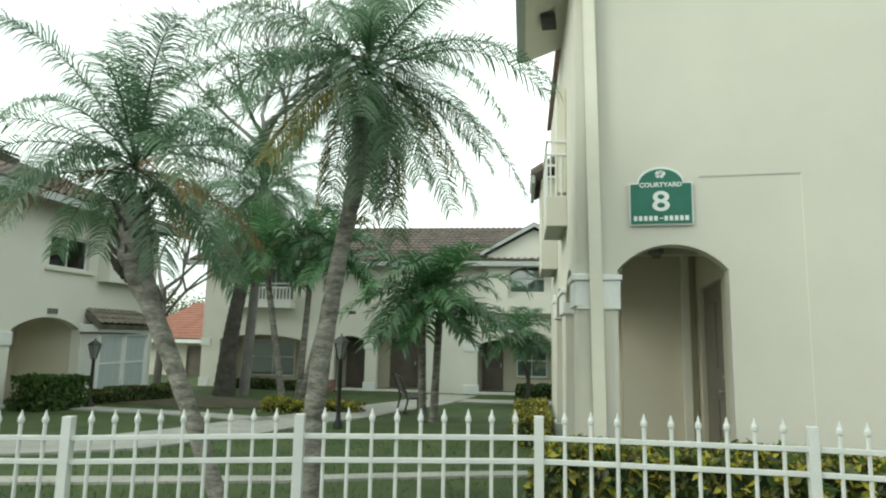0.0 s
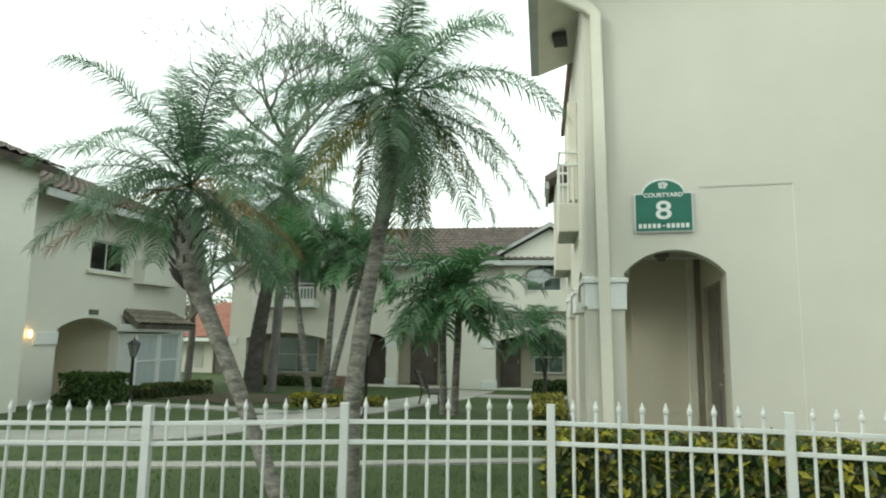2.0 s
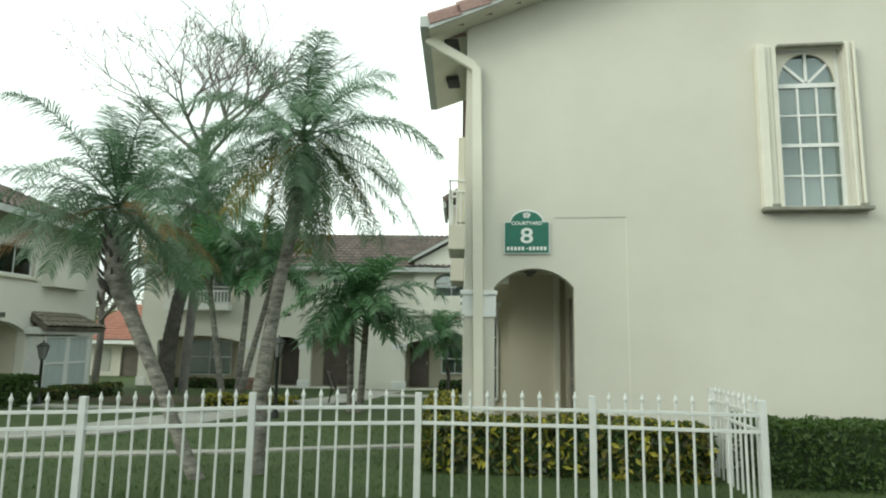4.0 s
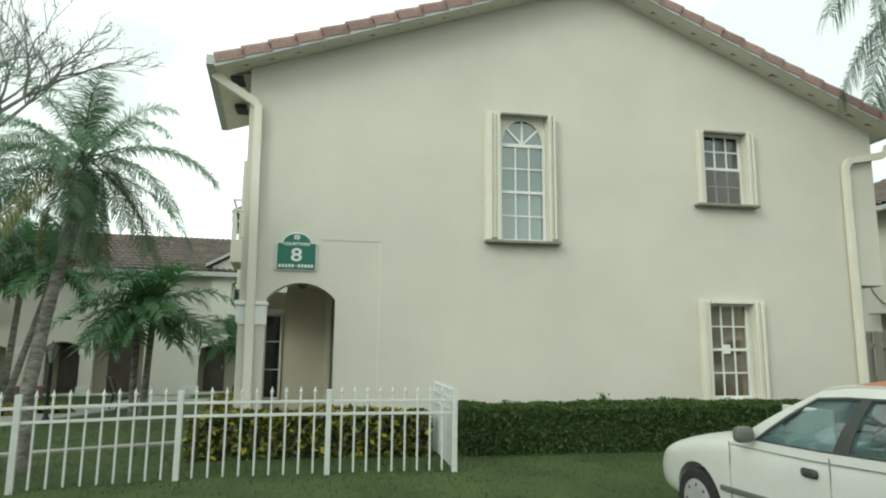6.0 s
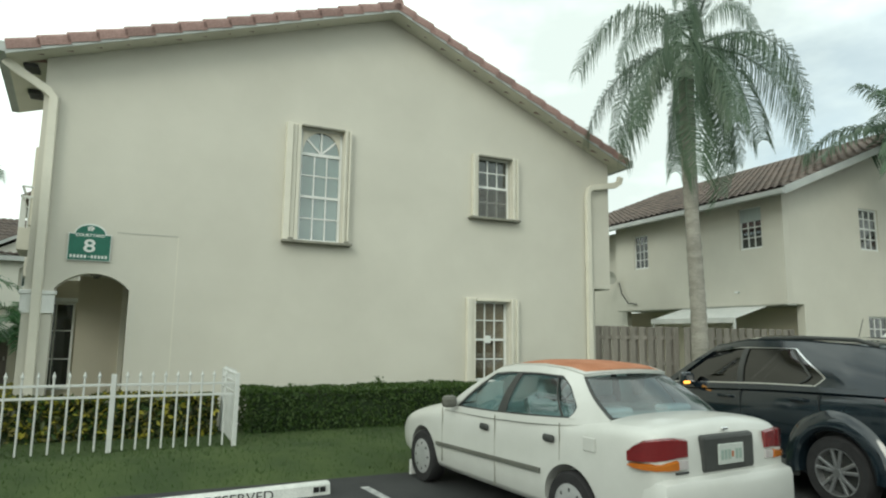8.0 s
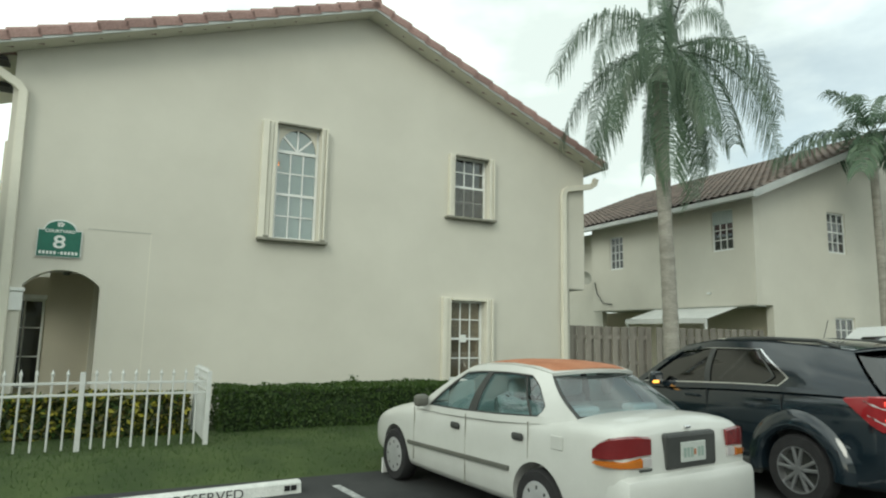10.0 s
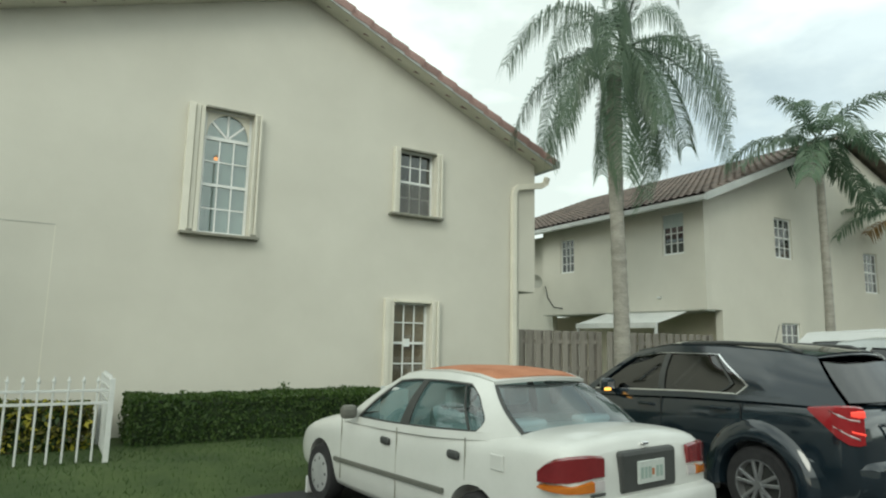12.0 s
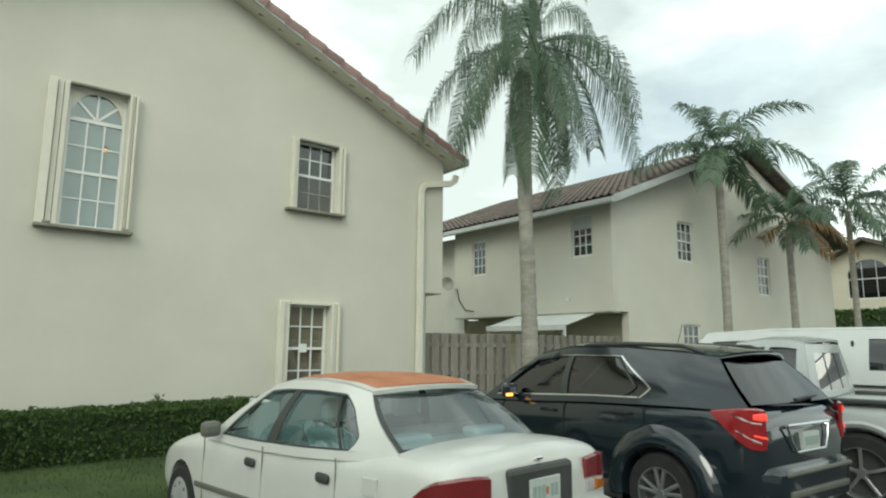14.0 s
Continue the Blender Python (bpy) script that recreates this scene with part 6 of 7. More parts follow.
for q in (-1, 1):
    strips(cab, sedan, "pillar", M_CARWHITE, [(0.0, 1.0, -0.14, 0.004), (0.0, rear_edge, 0.0, 0.87), (0.94, 1.0, 0, 1), (0.0, 0.94, 0.86, 1.0)], q)
    strips(cab, sedan, "window_trim", M_PLASTIC, [(0.245, 0.94, 0.0, 0.04), (0.625, 0.675, 0.03, 0.87), (0.285, 0.295, 0.03, 0.84), (lambda h: rear_edge(h) - 0.008, lambda h: rear_edge(h) + 0.012, 0.0, 0.87), (0.93, 0.95, 0.0, 0.88), (0.24, 0.94, 0.84, 0.87)], q, 0.012, 0.004)
    for s0, s1 in ((rear_edge, 0.288), (0.292, 0.63), (0.67, 0.935)):
        bm = bmesh.new()
        cab.patch(bm, s0, s1, 0.03, 0.85, q, -0.006, 8, 8)
        part("window", bm, M_CARGLASS, sedan, smooth=True).visible_shadow = False
for s, b in ((0.0, 0.08), (1.0, 0.10)):
    bm = bmesh.new()
    cab.across(bm, s, 0.02, 0.97, -0.95, 0.95, 0.004, b)
    part("window", bm, M_CARGLASS, sedan, smooth=True).visible_shadow = False
    for x0, x1, h0, h1 in ((-1, 1, 0.0, 0.035), (-1, 1, 0.95, 1.0), (-1.0, -0.935, 0, 1), (0.935, 1.0, 0, 1)):
        bm = bmesh.new()
        cab.across(bm, s, h0, h1, x0, x1, 0.0, b, 8, 4)
        part("window_trim", shell(bm, 0.01), M_PLASTIC, sedan)
for x in (-0.36, 0.36):
    part("seat", box((x - 0.24, 1.75, 0.55), (x + 0.24, 1.9, 1.12), 0.05), M_SEAT, sedan)
    part("headrest", box((x - 0.13, 1.70, 1.10), (x + 0.13, 1.82, 1.29), 0.05), M_SHADE, sedan)
part("seat", box((-0.62, 1.12, 0.55), (0.62, 1.27, 1.10), 0.05), M_SEAT, sedan)
part("parcel_shelf", box((-0.66, 0.70, 1.03), (0.66, 1.15, 1.045)), M_SEAT, sedan)
for x in (-0.4, 0.38):
    part("speaker_cover", box((x - 0.17, 0.76, 1.045), (x + 0.17, 0.92, 1.105), 0.025), M_VANWHITE, sedan)
shade = part("sun_shade", box((-0.665, 2.02, 0.93), (-0.64, 2.52, 1.25), 0.012), M_SHADE, sedan, "silver window sun shade")
shade.data.transform(Matrix.Translation((0, 0.12, 0)))
cloth = bmesh.new()
bmesh.ops.create_grid(cloth, x_segments=14, y_segments=8, size=0.5, matrix=Matrix.Translation((-0.67, 1.36, 1.03)) @ Matrix.Rotation(radians(72), 4, "Y") @ Matrix.Diagonal((0.22, 0.62, 1, 1)))
for v in cloth.verts:
    v.co += Vector((0.05, 0.03, 0.05)) * noise.noise(v.co * 9)
part("cloth", shell(cloth, 0.008), M_SHADE, sedan, "crumpled pale cloth behind the rear side window", True)
for q in (-1, 1):
    corner_lamp("tail_lamp", [(0.49, 0.025, 0.82, 0.96), (0.60, 0.028, 0.82, 0.972), (0.70, 0.042, 0.808, 0.975), (0.776, 0.07, 0.80, 0.97), (0.818, 0.13, 0.795, 0.955), (0.834, 0.197, 0.79, 0.925), (0.84, 0.26, 0.785, 0.875)], q, M_RED, sedan, "red tail lamp lens")
    corner_lamp("turn_lamp", [(0.60, 0.018, 0.735, 0.817), (0.705, 0.032, 0.735, 0.805), (0.782, 0.066, 0.735, 0.797), (0.824, 0.125, 0.738, 0.792), (0.838, 0.195, 0.742, 0.787), (0.843, 0.255, 0.75, 0.782)], q, M_AMBER, sedan, "amber lamp lens", 0.034)
    corner_lamp("reverse_lamp", [(0.49, 0.025, 0.735, 0.817), (0.597, 0.028, 0.735, 0.817)], q, M_CLEAR, sedan, "clear reversing lamp")
    part("mirror", box((min(q * 0.83, q * 1.0), 2.76, 0.93), (max(q * 0.83, q * 1.0), 2.86, 1.06), 0.04), M_MOULD, sedan, "dull grey door mirror")
    part("side_moulding", box((min(q * 0.84, q * 0.868), -0.94, -0.022), (max(q * 0.84, q * 0.868), 0.94, 0.022), 0.008, Matrix.Translation((0, 2.26, 0.515)) @ Matrix.Rotation(radians(-1.1), 4, "X")), M_MOULD, sedan, "grey-green side moulding strip")
    for y, z in ((1.12, 0.83), (2.14, 0.80)):
        part("door_handle", box((min(q * 0.835, q * 0.872), y, z - 0.035), (max(q * 0.835, q * 0.872), y + 0.15, z + 0.03), 0.022), M_PLASTIC, sedan, "black door handle")
    for y, z0, z1 in ((3.08, 0.32, 0.90), (2.04, 0.26, 0.93), (1.06, 0.66, 0.97)):
        part("door_gap", box((min(q * 0.835, q * 0.8455), y, z0), (max(q * 0.835, q * 0.8455), y + 0.004, z1)), M_SILL, sedan)
    for y in (0.95, 3.57):
        wheel(sedan, q * 0.74, y, 0.295, 0.19, q, "cap")
part("bumper", box((-0.815, -0.07, 0.28), (0.815, 0.3, 0.685), 0.08), M_CARWHITE, sedan, "white rear bumper", True)
part("plate_panel", box((-0.325, -0.016, 0.695), (0.325, 0.06, 0.975), 0.03), M_PLASTIC, sedan, "dark plate surround")
plate = part("number_plate", box((-0.155, -0.030, 0.75), (0.155, -0.016, 0.902), 0.004), M_PLATE, sedan, "pale number plate")
dashes(plate, [((-0.13 + 0.045 * k, -0.034, 0.785), (-0.10 + 0.045 * k, -0.029, 0.86)) for k in range(6) if k != 3], M_PLATE_INK)
part("fruit_mark", box((0.0, -0.034, 0.80), (0.028, -0.029, 0.845), 0.003), M_RUST, plate)
part("badge", box((-0.03, 0.012, 1.0), (0.03, 0.05, 1.02), 0.006), M_CHROME, sedan)
part("badge", box((-0.62, -0.004, 0.712), (-0.48, 0.03, 0.73), 0.004), M_PLASTIC, sedan)
part("fuel_flap", box((-0.847, 0.62, 0.79), (-0.83, 0.76, 0.90), 0.006), M_CARWHITE, sedan)
part("mud_flap", box((-0.83, 3.88, 0.02), (-0.66, 3.90, 0.2), 0.01), M_WHITE, sedan)

# dark SUV
RED_GLOW = lit("red_tail_glow", (1.0, 0.07, 0.05), 0.55)
SUV_TURN = Matrix.Translation((-0.92, 0.98, 0)) @ Matrix.Rotation(radians(-8), 4, "Z") @ Matrix.Translation((0.92, -0.98, 0))
suv = thing("car", car_place((8.50, -1.83), (1.0, 1.0, 1.0), 1.9) @ SUV_TURN, "dark navy SUV with chrome window trim and red tail lights on", "car")
st = [(0.03, 0.66, 0.40, 0.84, 0.02), (0.05, 0.80, 0.32, 1.06, 0.02), (0.13, 0.87, 0.28, 1.21, 0.01), (0.34, 0.905, 0.26, 1.26, 0.0), (0.9, 0.92, 0.24, 1.265, 0.0), (2.0, 0.92, 0.22, 1.235, 0.0), (3.0, 0.92, 0.22, 1.185, 0.0), (3.6, 0.91, 0.24, 1.13, 0.04), (4.25, 0.87, 0.26, 1.05, 0.05), (4.6, 0.78, 0.3, 0.92, 0.03), (4.72, 0.62, 0.36, 0.74, 0.02), (4.74, 0.5, 0.4, 0.6, 0.0)]
car_body(suv, st, (1.0, 3.86), 0.37, M_NAVY, 0.79)
cab = Cabin([(0.80, 0.15, 1.235), (0.88, 0.8, 1.245), (0.885, 1.8, 1.22), (0.885, 2.7, 1.175), (0.84, 3.55, 1.13)], [(0.60, 0.50, 1.635), (0.67, 0.88, 1.68), (0.69, 1.5, 1.72), (0.69, 2.2, 1.725), (0.63, 2.78, 1.635)])
skin = bmesh.new()
cab.roof_skin(skin, 0.05)
part("roof", shell(skin, 0.03), M_NAVY, suv, smooth=True)


def suv_edge(h):
    return 0.347 - 0.03 * min(1.0, h / 0.2) + 0.165 * max(0.0, (h - 0.2) / 0.65) ** 1.25


for q in (-1, 1):
    strips(cab, suv, "pillar", M_NAVY, [(0.0, suv_edge, -0.01, 0.86), (0.95, 1.0, 0, 1), (0.0, 0.95, 0.85, 1.0), (0.0, 1.0, -0.13, 0.0)], q)
    strips(cab, suv, "quarter_window", M_TINT, [(0.012, lambda h: 0.078 + 0.33 * h, 0.05, 0.87)], q, 0.004, 0.014, "dark rear quarter glass")
    strips(cab, suv, "window_trim", M_BLACK, [(lambda h: 0.074 + 0.33 * h, lambda h: 0.082 + 0.33 * h, 0.04, 0.88)], q, 0.004, 0.017)
    strips(cab, suv, "chrome_trim", M_CHROME, [(0.355, 0.95, -0.01, 0.035), (0.48, 0.95, 0.84, 0.872), (lambda h: suv_edge(h) - 0.008, lambda h: suv_edge(h) + 0.008, 0.0, 0.865)], q, 0.012, 0.008, "chrome window surround")
    strips(cab, suv, "window_trim", M_PLASTIC, [(lambda h: 0.600 + 0.13 * h, lambda h: 0.624 + 0.13 * h, 0.035, 0.84), (lambda h: suv_edge(h) + 0.06 - 0.05 * h, lambda h: suv_edge(h) + 0.068 - 0.05 * h, 0.035, 0.84)], q, 0.012, 0.003)
    for s0, s1 in ((suv_edge, lambda h: 0.61 + 0.13 * h), (lambda h: 0.615 + 0.13 * h, 0.945)):
        bm = bmesh.new()
        cab.patch(bm, s0, s1, 0.02, 0.86, q, -0.004, 10, 8)
        part("window", bm, M_TINT, suv, smooth=True)
    part("roof_rail", tube([(q * 0.62, 0.64, 1.69), (q * 0.64, 0.86, 1.755), (q * 0.645, 1.5, 1.775), (q * 0.64, 2.05, 1.76), (q * 0.62, 2.28, 1.70)], [0.02, 0.022, 0.024, 0.022, 0.02], 8), M_PLASTIC, suv, "black roof rail")
    lamp_ = corner_lamp("tail_lamp", [(0.735, 0.06, 0.875, 1.215), (0.795, 0.08, 0.865, 1.225), (0.845, 0.125, 0.875, 1.225), (0.875, 0.20, 0.93, 1.22), (0.893, 0.30, 1.03, 1.208), (0.905, 0.43, 1.15, 1.19)], q, M_RED_BRIGHT, suv, "bright red tail lamp lens")
    corner_lamp("lamp_strip", [(0.795, 0.045, 1.085, 1.105), (0.85, 0.095, 1.09, 1.115), (0.885, 0.17, 1.115, 1.155), (0.904, 0.25, 1.165, 1.18)], q, M_CLEAR, lamp_, "clear lamp strip", 0.014)
    corner_lamp("lamp_strip", [(0.80, 0.048, 0.925, 0.945), (0.85, 0.095, 0.945, 0.975), (0.882, 0.165, 0.985, 1.02), (0.897, 0.22, 1.03, 1.04)], q, M_CLEAR, lamp_, "clear lamp strip", 0.014)
    corner_lamp("lamp_glow", [(0.75, 0.026, 1.12, 1.185), (0.80, 0.046, 1.12, 1.185), (0.848, 0.09, 1.13, 1.175)], q, RED_GLOW, lamp_, "lit red lamp", 0.012)
    corner_lamp("lamp_glow", [(0.75, 0.026, 0.965, 0.985), (0.80, 0.046, 0.975, 0.995), (0.848, 0.09, 0.99, 1.01)], q, RED_GLOW, lamp_, "lit red lamp", 0.012)
    part("mirror", box((min(q * 0.90, q * 1.10), 2.93, 1.13), (max(q * 0.90, q * 1.10), 3.05, 1.30), 0.045), M_NAVY, suv, "dark door mirror with lit amber signal")
    part("signal_lamp", box((min(q * 1.01, q * 1.105), 2.915, 1.15), (max(q * 1.01, q * 1.105), 2.94, 1.185), 0.005), M_SIGNALON, suv)
    for y, z in ((1.30, 1.07), (2.33, 1.02)):
        part("door_handle", box((min(q * 0.91, q * 0.955), y, z), (max(q * 0.91, q * 0.955), y + 0.2, z + 0.035), 0.012), M_NAVY, suv)
    for y, z0, z1 in ((3.25, 0.35, 1.1), (2.2, 0.3, 1.15), (1.15, 0.95, 1.16)):
        part("door_gap", box((min(q * 0.90, q * 0.916), y, z0), (max(q * 0.90, q * 0.916), y + 0.005, z1)), M_BLACK, suv)
    part("cladding", box((min(q * 0.86, q * 0.93), 1.45, 0.24), (max(q * 0.86, q * 0.93), 3.4, 0.40), 0.03), M_PLASTIC, suv)
    for yc in (1.0, 3.86):
        bm = bmesh.new()
        rows_ = []
        for a in range(-8, 189, 8):
            c_, s_ = math.cos(radians(a)), math.sin(radians(a))
            ring = []
            for r_, x_ in ((0.425, 0.86), (0.43, 0.935), (0.455, 0.955), (0.52, 0.95), (0.585, 0.925), (0.62, 0.88)):
                rr_ = r_ if s_ > 0 else r_ * (1 + 0.1 * s_)
                ring.append(bm.verts.new((q * x_, yc + rr_ * c_, 0.375 + rr_ * s_ * 1.03)))
            rows_.append(ring)
        for r0, r1 in zip(rows_, rows_[1:]):
            for k in range(5):
                bm.faces.new((r0[k], r0[k + 1], r1[k + 1], r1[k]))
        part("wheel_arch", shell(bm, 0.01), M_NAVY, suv, "bulging dark fender flare", True)
        wheel(suv, q * 0.80, yc, 0.37, 0.23, q, "ten")
for s, b in ((0.0, 0.05), (1.0, 0.12)):
    bm = bmesh.new()
    cab.across(bm, s, 0.02, 0.94, -0.93, 0.93, 0.0, b)
    part("window", bm, M_TINT, suv, smooth=True)
wing = bmesh.new()
rows_ = []
for i in range(13):
    f = -1 + i / 6
    lift = 0.045 * (1 - f * f)
    back = 0.50 - 0.10 * (1 - f * f)
    rows_.append([wing.verts.new((0.61 * f, y, z + lift)) for y, z in ((0.80, 1.672), (back, 1.652), (back - 0.015, 1.64), (back, 1.625), (0.72, 1.60))])
for r0, r1 in zip(rows_, rows_[1:]):
    for k in range(4):
        wing.faces.new((r0[k], r0[k + 1], r1[k + 1], r1[k]))
    wing.faces.new((r0[4], r0[0], r1[0], r1[4]))
wing.faces.new(rows_[0])
wing.faces.new(rows_[-1][::-1])
bmesh.ops.recalc_face_normals(wing, faces=wing.faces[:])
part("spoiler", wing, M_NAVY, suv, "roof spoiler over the rear window", True)
part("wiper", tube([(-0.08, 0.085, 1.265), (0.2, 0.09, 1.285), (0.42, 0.12, 1.29)], [0.022, 0.02, 0.01], 6), M_BLACK, suv)
for pts, r in (([(-0.40, 0.02, 1.055), (0.40, 0.02, 1.055)], 0.02), ([(-0.40, 0.02, 1.06), (-0.35, 0.015, 0.93), (-0.28, 0.01, 0.835)], 0.012), ([(-0.28, 0.01, 0.825), (0.28, 0.01, 0.825)], 0.014), ([(0.40, 0.02, 1.06), (0.35, 0.015, 0.93), (0.28, 0.01, 0.835)], 0.012)):
    part("plate_trim", tube(pts, r, 8), M_CHROME, suv, "chrome plate trim", True)
pl = part("number_plate", box((-0.155, 0.0, 0.84), (0.155, 0.06, 0.99), 0.004), M_PLATE, suv, "pale number plate")
dashes(pl, [((-0.13 + 0.045 * k, -0.004, 0.875), (-0.10 + 0.045 * k, 0.001, 0.95)) for k in range(6)], M_PLATE_INK)
bump = bmesh.new()
rows_ = []
for i in range(17):
    f = -1 + i / 8
    x = 0.90 * math.copysign(1 - (1 - abs(f)) ** 1.6, f)
    y = -0.06 + 0.5 * max(0.0, abs(f) - 0.45) ** 2.2 / 0.55 ** 2.2
    rows_.append([bump.verts.new((x, y + d, z)) for d, z in ((0.14, 0.74), (0.03, 0.715), (0.0, 0.67), (0.02, 0.52), (0.03, 0.40), (0.10, 0.34))])
for r0, r1 in zip(rows_, rows_[1:]):
    for k in range(5):
        bump.faces.new((r0[k], r0[k + 1], r1[k + 1], r1[k]))
part("bumper", shell(bump, 0.02), M_NAVY, suv, "dark wrapped rear bumper", True)
part("bumper_trim", box((-0.62, -0.075, 0.655), (0.62, 0.0, 0.69), 0.012), M_MOULD, suv, "grey bumper step")
part("bumper_trim", box((-0.55, -0.065, 0.47), (0.55, 0.0, 0.53), 0.015), M_MOULD, suv, "grey lower bumper trim")
part("interior", box((-0.72, 0.5, 0.6), (0.72, 3.2, 1.14), 0.03), M_PLASTIC, suv)

# silver pickup
pick = thing("car", car_place((11.0, -2.9), (1.04, 1.04, 1.04), 1.98), "silver-grey pickup truck with an open bed", "car")
st = [(0.0, 0.8, 0.5, 0.95, 0.0), (0.05, 0.92, 0.42, 1.08, 0.0), (0.3, 0.95, 0.38, 1.13, 0.0), (1.5, 0.95, 0.36, 1.12, 0.0), (2.6, 0.95, 0.34, 1.1, 0.0), (3.9, 0.95, 0.34, 1.08, 0.03), (4.8, 0.92, 0.38, 1.05, 0.04), (5.2, 0.86, 0.42, 0.96, 0.02), (5.3, 0.7, 0.5, 0.8, 0.0)]
car_body(pick, st, (1.15, 4.4), 0.40, M_SILVER, 0.82)
cab = Cabin([(0.86, 1.56, 1.12), (0.88, 2.0, 1.11), (0.88, 2.5, 1.1), (0.84, 3.2, 1.09)], [(0.70, 1.66, 1.73), (0.71, 1.85, 1.765), (0.70, 2.1, 1.765), (0.66, 2.42, 1.71)])
skin = bmesh.new()
cab.roof_skin(skin, 0.03)
part("roof", shell(skin, 0.03), M_SILVER, pick, smooth=True)
for q in (-1, 1):
    strips(cab, pick, "pillar", M_SILVER, [(0.0, 0.12, 0, 0.88), (0.93, 1.0, 0, 0.88), (0.5, 0.56, 0, 0.88), (0.0, 1.0, 0.87, 1.0)], q, 0.03)
    for s0, s1 in ((0.12, 0.5), (0.56, 0.93)):
        bm = bmesh.new()
        cab.patch(bm, s0, s1, 0.0, 0.88, q, -0.004)
        part("window", bm, M_TINT, pick, smooth=True)
    part("fuel_flap", box((min(q * 0.94, q * 0.962), 1.7, 0.9), (max(q * 0.94, q * 0.962), 1.9, 1.08), 0.015), M_SILVER, pick)
    part("bed_rail", box((min(q * 0.80, q * 0.95), 0.02, 1.10), (max(q * 0.80, q * 0.95), 1.55, 1.15), 0.015), M_PLASTIC, pick, "black bed rail cap")
    for yc in (1.15, 4.4):
        wheel(pick, q * 0.83, yc, 0.40, 0.25, q, "five")
        bm = bmesh.new()
        add_tube(bm, [(q * 0.94, yc + 0.49 * math.cos(radians(a)), 0.41 + 0.49 * math.sin(radians(a))) for a in range(-5, 186, 10)], 0.03, 6)
        part("wheel_arch", bm, M_SILVER, pick, smooth=True)
for s in (0.0, 1.0):
    bm = bmesh.new()
    cab.across(bm, s, 0.12, 0.84, -0.74, 0.74, 0.0, 0.04)
    part("window", bm, M_TINT, pick, smooth=True)
    for x0, x1, h0, h1, m_ in ((-1, 1, 0.0, 0.13, M_SILVER), (-1, 1, 0.83, 1.0, M_SILVER), (-1.0, -0.72, 0.13, 0.83, M_SILVER), (0.72, 1.0, 0.13, 0.83, M_SILVER), (-0.3, -0.27, 0.13, 0.83, M_BLACK), (0.27, 0.3, 0.13, 0.83, M_BLACK)):
        bm = bmesh.new()
        cab.across(bm, s, h0, h1, x0, x1, 0.004, 0.04, 6, 4)
        part("window_trim", shell(bm, 0.012), m_, pick)
part("interior", box((-0.7, 1.75, 0.7), (0.7, 3.0, 1.12), 0.03), M_PLASTIC, pick)
part("brake_lamp", box((-0.15, 1.62, 1.72), (0.15, 1.68, 1.755), 0.006), M_RED, pick)

# white van
van = thing("car", car_place((13.93, -2.7), (1.0, 1.0, 1.0), 2.0), "long white cargo van with roof gutters", "car")
st = [(0.0, 0.85, 0.4, 1.0, 0.0), (0.06, 0.95, 0.32, 1.2, 0.0), (0.5, 0.98, 0.3, 1.22, 0.0), (2.5, 0.98, 0.3, 1.22, 0.0), (4.4, 0.98, 0.3, 1.2, 0.0), (5.0, 0.95, 0.34, 1.12, 0.04), (5.5, 0.9, 0.38, 1.0, 0.04), (5.62, 0.75, 0.45, 0.85, 0.0)]
car_body(van, st, (1.1, 4.6), 0.36, M_VANWHITE, 0.85)
cab = Cabin([(0.92, 0.06, 1.2), (0.96, 1.5, 1.22), (0.96, 3.2, 1.22), (0.93, 5.0, 1.14)], [(0.80, 0.2, 1.985), (0.83, 1.5, 2.03), (0.83, 3.0, 2.03), (0.80, 4.2, 1.97)])
skin = bmesh.new()
cab.roof_skin(skin, 0.04)
part("roof", shell(skin, 0.03), M_VANWHITE, van, smooth=True)
for q in (-1, 1):
    strips(cab, van, "side_panel", M_VANWHITE, [(0.0, 0.10, 0, 0.84), (0.385, 0.75, 0, 0.84), (0.93, 1.0, 0, 0.84), (0.0, 1.0, 0.83, 1.0), (0.10, 0.385, 0.0, 0.26)], q, 0.03)
    strips(cab, van, "panel_gap", M_SILL, [(0.437, 0.4395, -0.05, 0.97), (0.586, 0.5885, 0.0, 0.97), (0.745, 0.7475, 0.0, 0.97)], q, 0.004, 0.014)
    for z in (1.45, 1.78):
        part("hinge", box((min(q * 0.88, q * 0.93), 1.93, z), (max(q * 0.88, q * 0.93), 1.97, z + 0.09), 0.01), M_PLASTIC, van)
    for s0, s1 in ((0.10, 0.385), (0.75, 0.93)):
        bm = bmesh.new()
        cab.patch(bm, s0, s1, 0.24, 0.86, q, -0.006)
        part("window", bm, M_TINT, van, smooth=True)
    part("drip_rail", tube([(q * 0.81, 0.3, 2.0), (q * 0.84, 1.5, 2.045), (q * 0.84, 3.0, 2.045), (q * 0.81, 4.15, 1.985)], 0.018, 6), M_VANWHITE, van)
    for yc in (1.1, 4.6):
        wheel(van, q * 0.86, yc, 0.36, 0.22, q, "five")
for y in (0.6, 1.5, 2.4, 3.3):
    part("roof_rib", tube([(-0.84, y, 2.01), (-0.5, y, 2.06), (0, y, 2.075), (0.5, y, 2.06), (0.84, y, 2.01)], 0.022, 6), M_VANWHITE, van)
for s in (0.0, 1.0):
    bm = bmesh.new()
    cab.across(bm, s, 0.02, 0.94, -0.95, 0.95, 0.0, 0.05)
    part("window", bm, M_TINT, van, smooth=True)
part("antenna", tube([(-0.9, 4.9, 1.15), (-0.93, 4.6, 2.15)], 0.006, 5), M_BLACK, van)

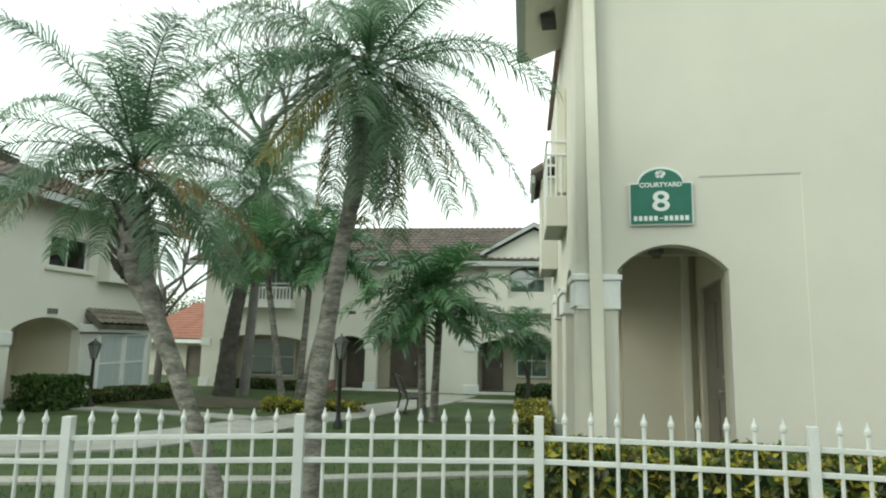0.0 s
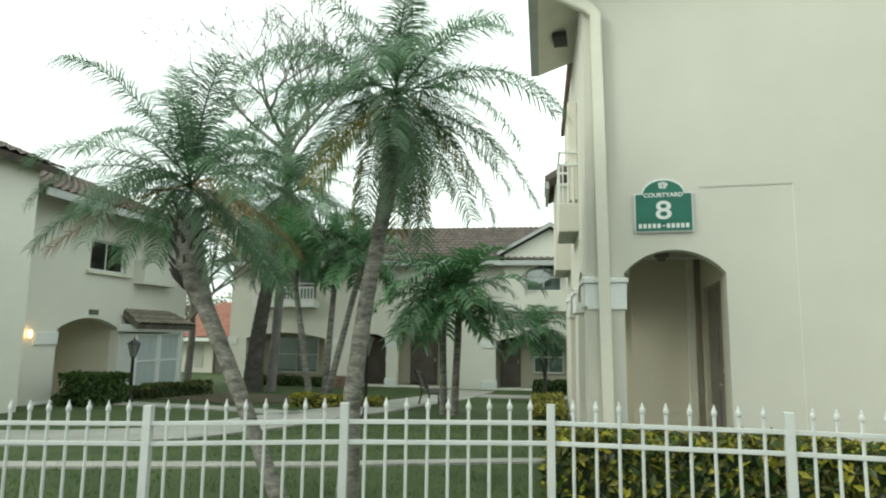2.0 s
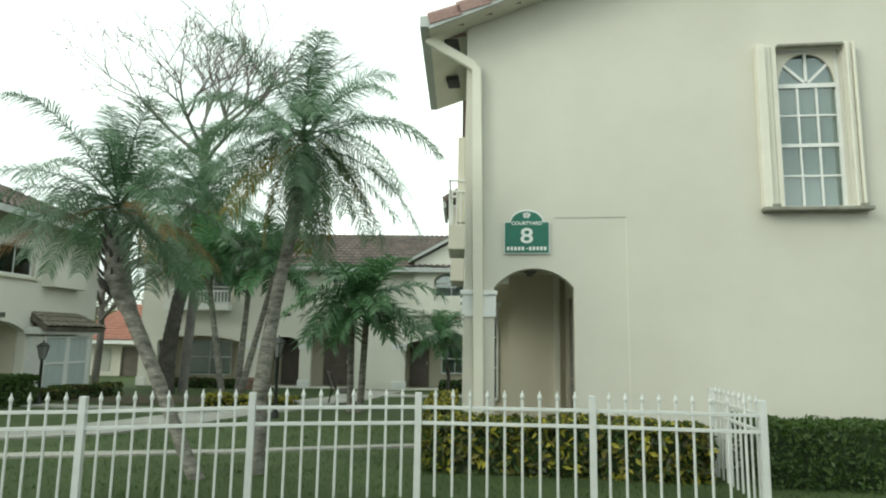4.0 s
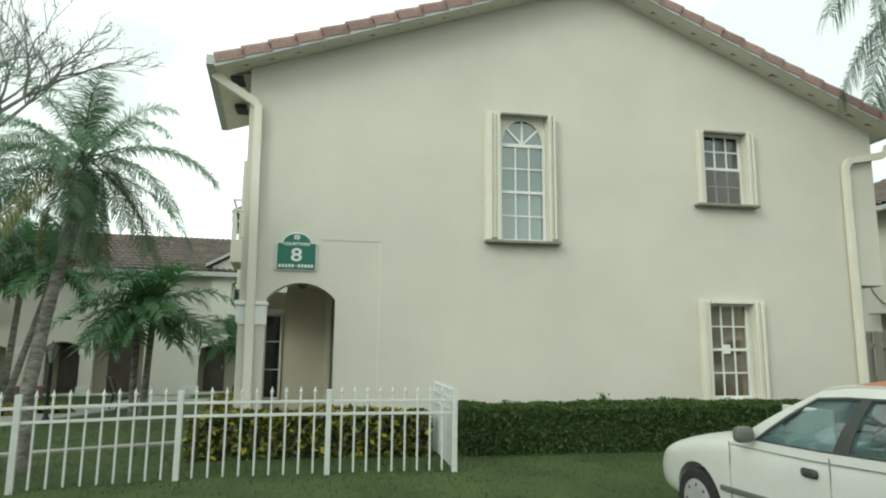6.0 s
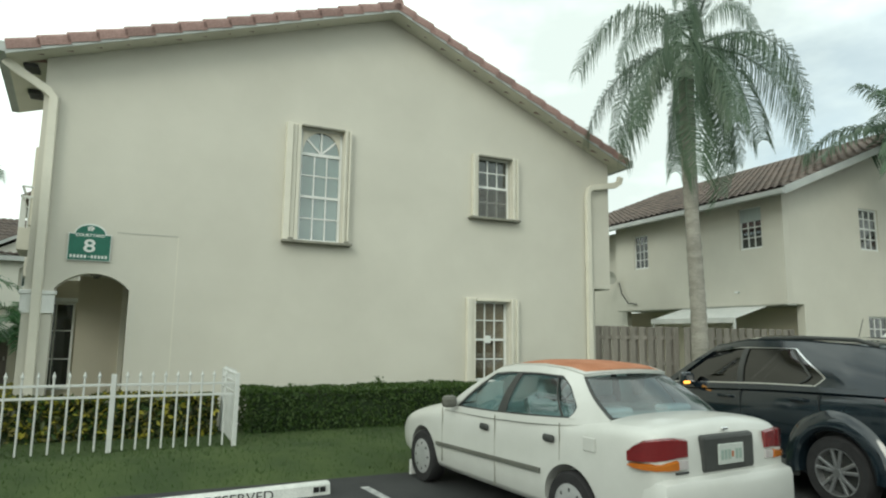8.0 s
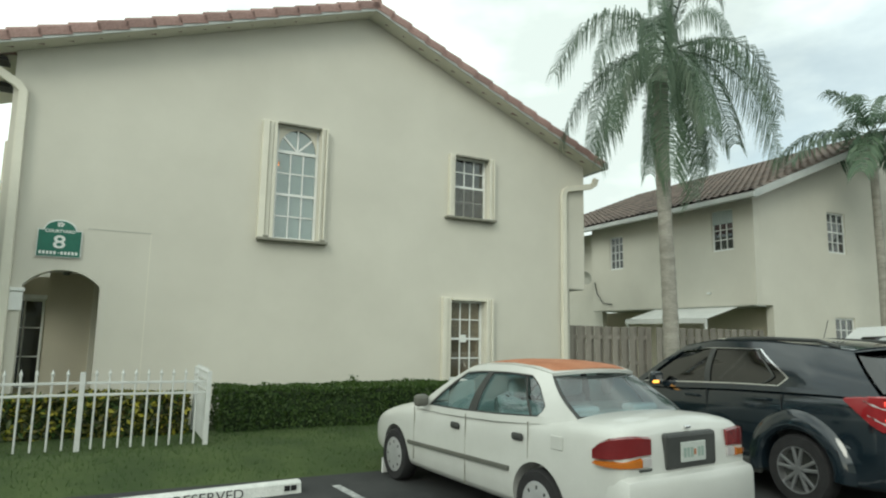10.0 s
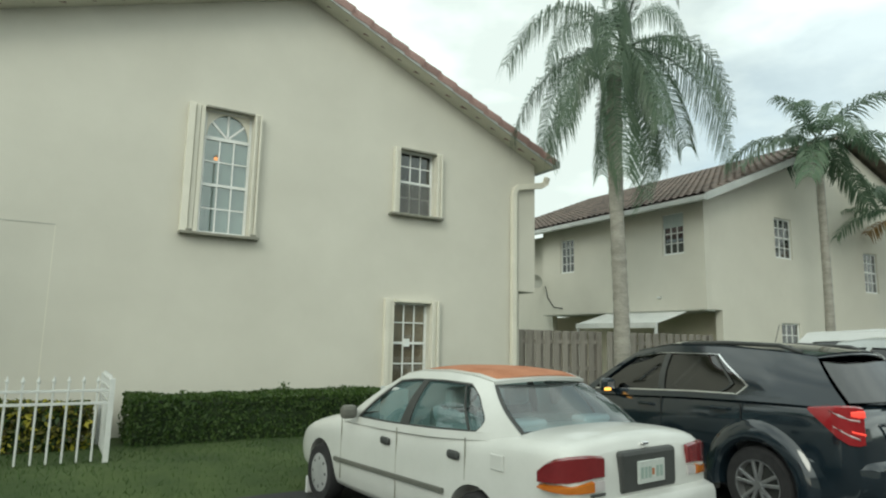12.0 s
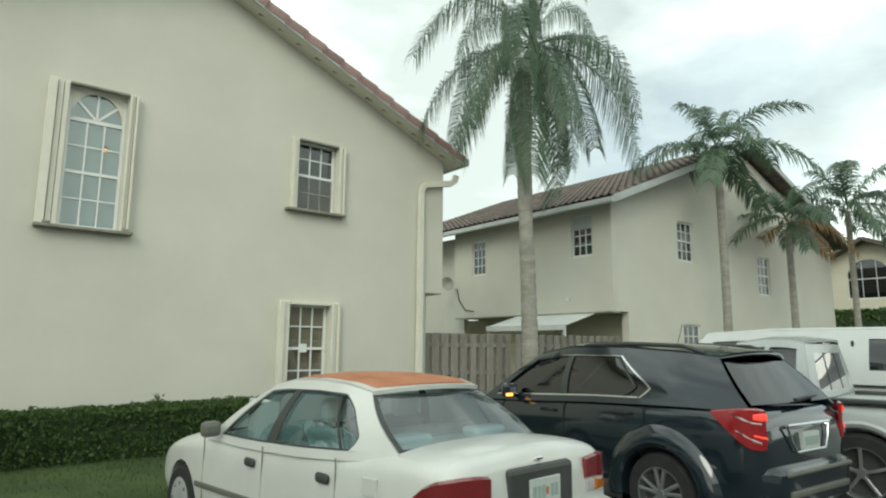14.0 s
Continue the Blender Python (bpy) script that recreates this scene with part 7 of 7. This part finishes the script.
# ---- roof edge tiles of the near house, one by one ----
prof = [(-0.035, -0.13), (-0.035, 0.01), (-0.01, 0.05), (0.05, 0.07), (0.13, 0.06), (0.20, 0.0), (0.20, -0.10)]
tb = bmesh.new()
ends = [[tb.verts.new((x, y, z)) for y, z in prof] for x in (0.0, 0.47)]
for k in range(len(prof)):
    tb.faces.new((ends[0][k], ends[1][k], ends[1][(k + 1) % len(prof)], ends[0][(k + 1) % len(prof)]))
tb.faces.new(ends[0])
tb.faces.new(ends[1])
bmesh.ops.recalc_face_normals(tb, faces=tb.faces[:])
me_tile = finish(tb, M_TILE, "tile")
for xa, xb in ((XL - 0.02, XA), (XR + 0.02, XA)):
    za, zb = zroof(xa) + 0.14, ZA + 0.145
    L = math.hypot(xb - xa, zb - za)
    n = int(L / 0.42)
    slope = math.atan2(zb - za, abs(xb - xa))
    for col, yy in ((0, YF - 0.01), (1, YF + 0.26), (2, YF + 0.53)):
        for k in range(n):
            t = k / n
            o = new("tile", me_tile)
            o.parent = roof
            o.matrix_local = Matrix.Translation((lerp(xa, xb, t), yy + 0.008 * noise.noise((k, col, 0)), lerp(za, zb, t) + 0.03 + 0.006 * noise.noise((k * 1.3, 7, col)))) @ (Matrix.Rotation(math.pi, 4, "Z") if xb < xa else Matrix.Identity(4)) @ (Matrix.Diagonal((1, -1, 1, 1)) if xb < xa else Matrix.Identity(4)) @ Matrix.Rotation(-slope + 0.075, 4, "Y")
part("ridge_cap", tube([(XA, YF - 0.02, ZA + 0.16), (XA, YB, ZA + 0.16)], 0.12, 8), M_TILE, roof)

# plain house row added out of view behind the viewer
unseen_back_row = thing("house", None, "unseen plain cream house row added across the parking lane", "house")
part("wall", box((-30, -24, -0.2), (40, -23.6, 5.5)), M_STUCCO, unseen_back_row)
tile_roof(unseen_back_row, [(-30, -23.2, 5.4), (40, -23.2, 5.4), (40, -28, 7.6), (-30, -28, 7.6)], M_TILE_OLD, pitch=0.6)

# street lamp behind the viewer, mirrored in the tall window
street = thing("street_lamp", Matrix.Translation((6.88, -7.6, -0.1)), "street lamp glowing orange at dusk on a tall pole", "lamp")
part("pole", tube([(0, 0, 0), (0, 0, 4), (0, 0, 8.55)], [0.06, 0.045, 0.035], 12), M_TRUNK_LT, street, "slim grey pole")
part("arm", tube([(0, 0, 8.45), (0, 0.2, 8.62), (0, 0.45, 8.66)], 0.03, 8), M_SILL, street)
part("shade", lathe([(0.05, 8.72), (0.12, 8.69), (0.15, 8.62), (0.14, 8.62), (0.04, 8.68)], 16), M_SILL, street).location = (0, 0.45, 0)
part("bulb", lathe([(0.02, 8.50), (0.09, 8.53), (0.11, 8.58), (0.09, 8.63)], 14), M_LAMPON, street, "glowing orange bulb").location = (0, 0.45, 0)

# spiky plant inside the arch
spiky = thing("plant", Matrix.Translation((0.58, 6.78, 0.02)), "dark green spiky plant growing beside the arch pier", "plant")
rng_p = random.Random(77)
for k in range(22):
    a_, el_ = k * 2.4, radians(28 + 60 * (k / 22))
    L_ = 0.5 + 0.2 * rng_p.random()
    d_ = Vector((math.cos(a_) * math.cos(el_), math.sin(a_) * math.cos(el_), math.sin(el_)))
    s_ = Vector((-math.sin(a_), math.cos(a_), 0))
    bm = bmesh.new()
    rows_ = []
    for t_ in (0.0, 0.25, 0.55, 0.8, 1.0):
        p_ = d_ * L_ * t_ - Vector((0, 0, 0.10 * t_ * t_)) + Vector((0, 0, 0.05))
        w_ = 0.026 * (1 - t_) ** 0.6 + 0.002
        rows_.append([bm.verts.new(p_ - s_ * w_), bm.verts.new(p_ + Vector((0, 0, -0.008))), bm.verts.new(p_ + s_ * w_)])
    for r0, r1 in zip(rows_, rows_[1:]):
        bm.faces.new((r0[0], r0[1], r1[1], r1[0]))
        bm.faces.new((r0[1], r0[2], r1[2], r1[1]))
    part("leaf", bm, M_FROND_DK, spiky)
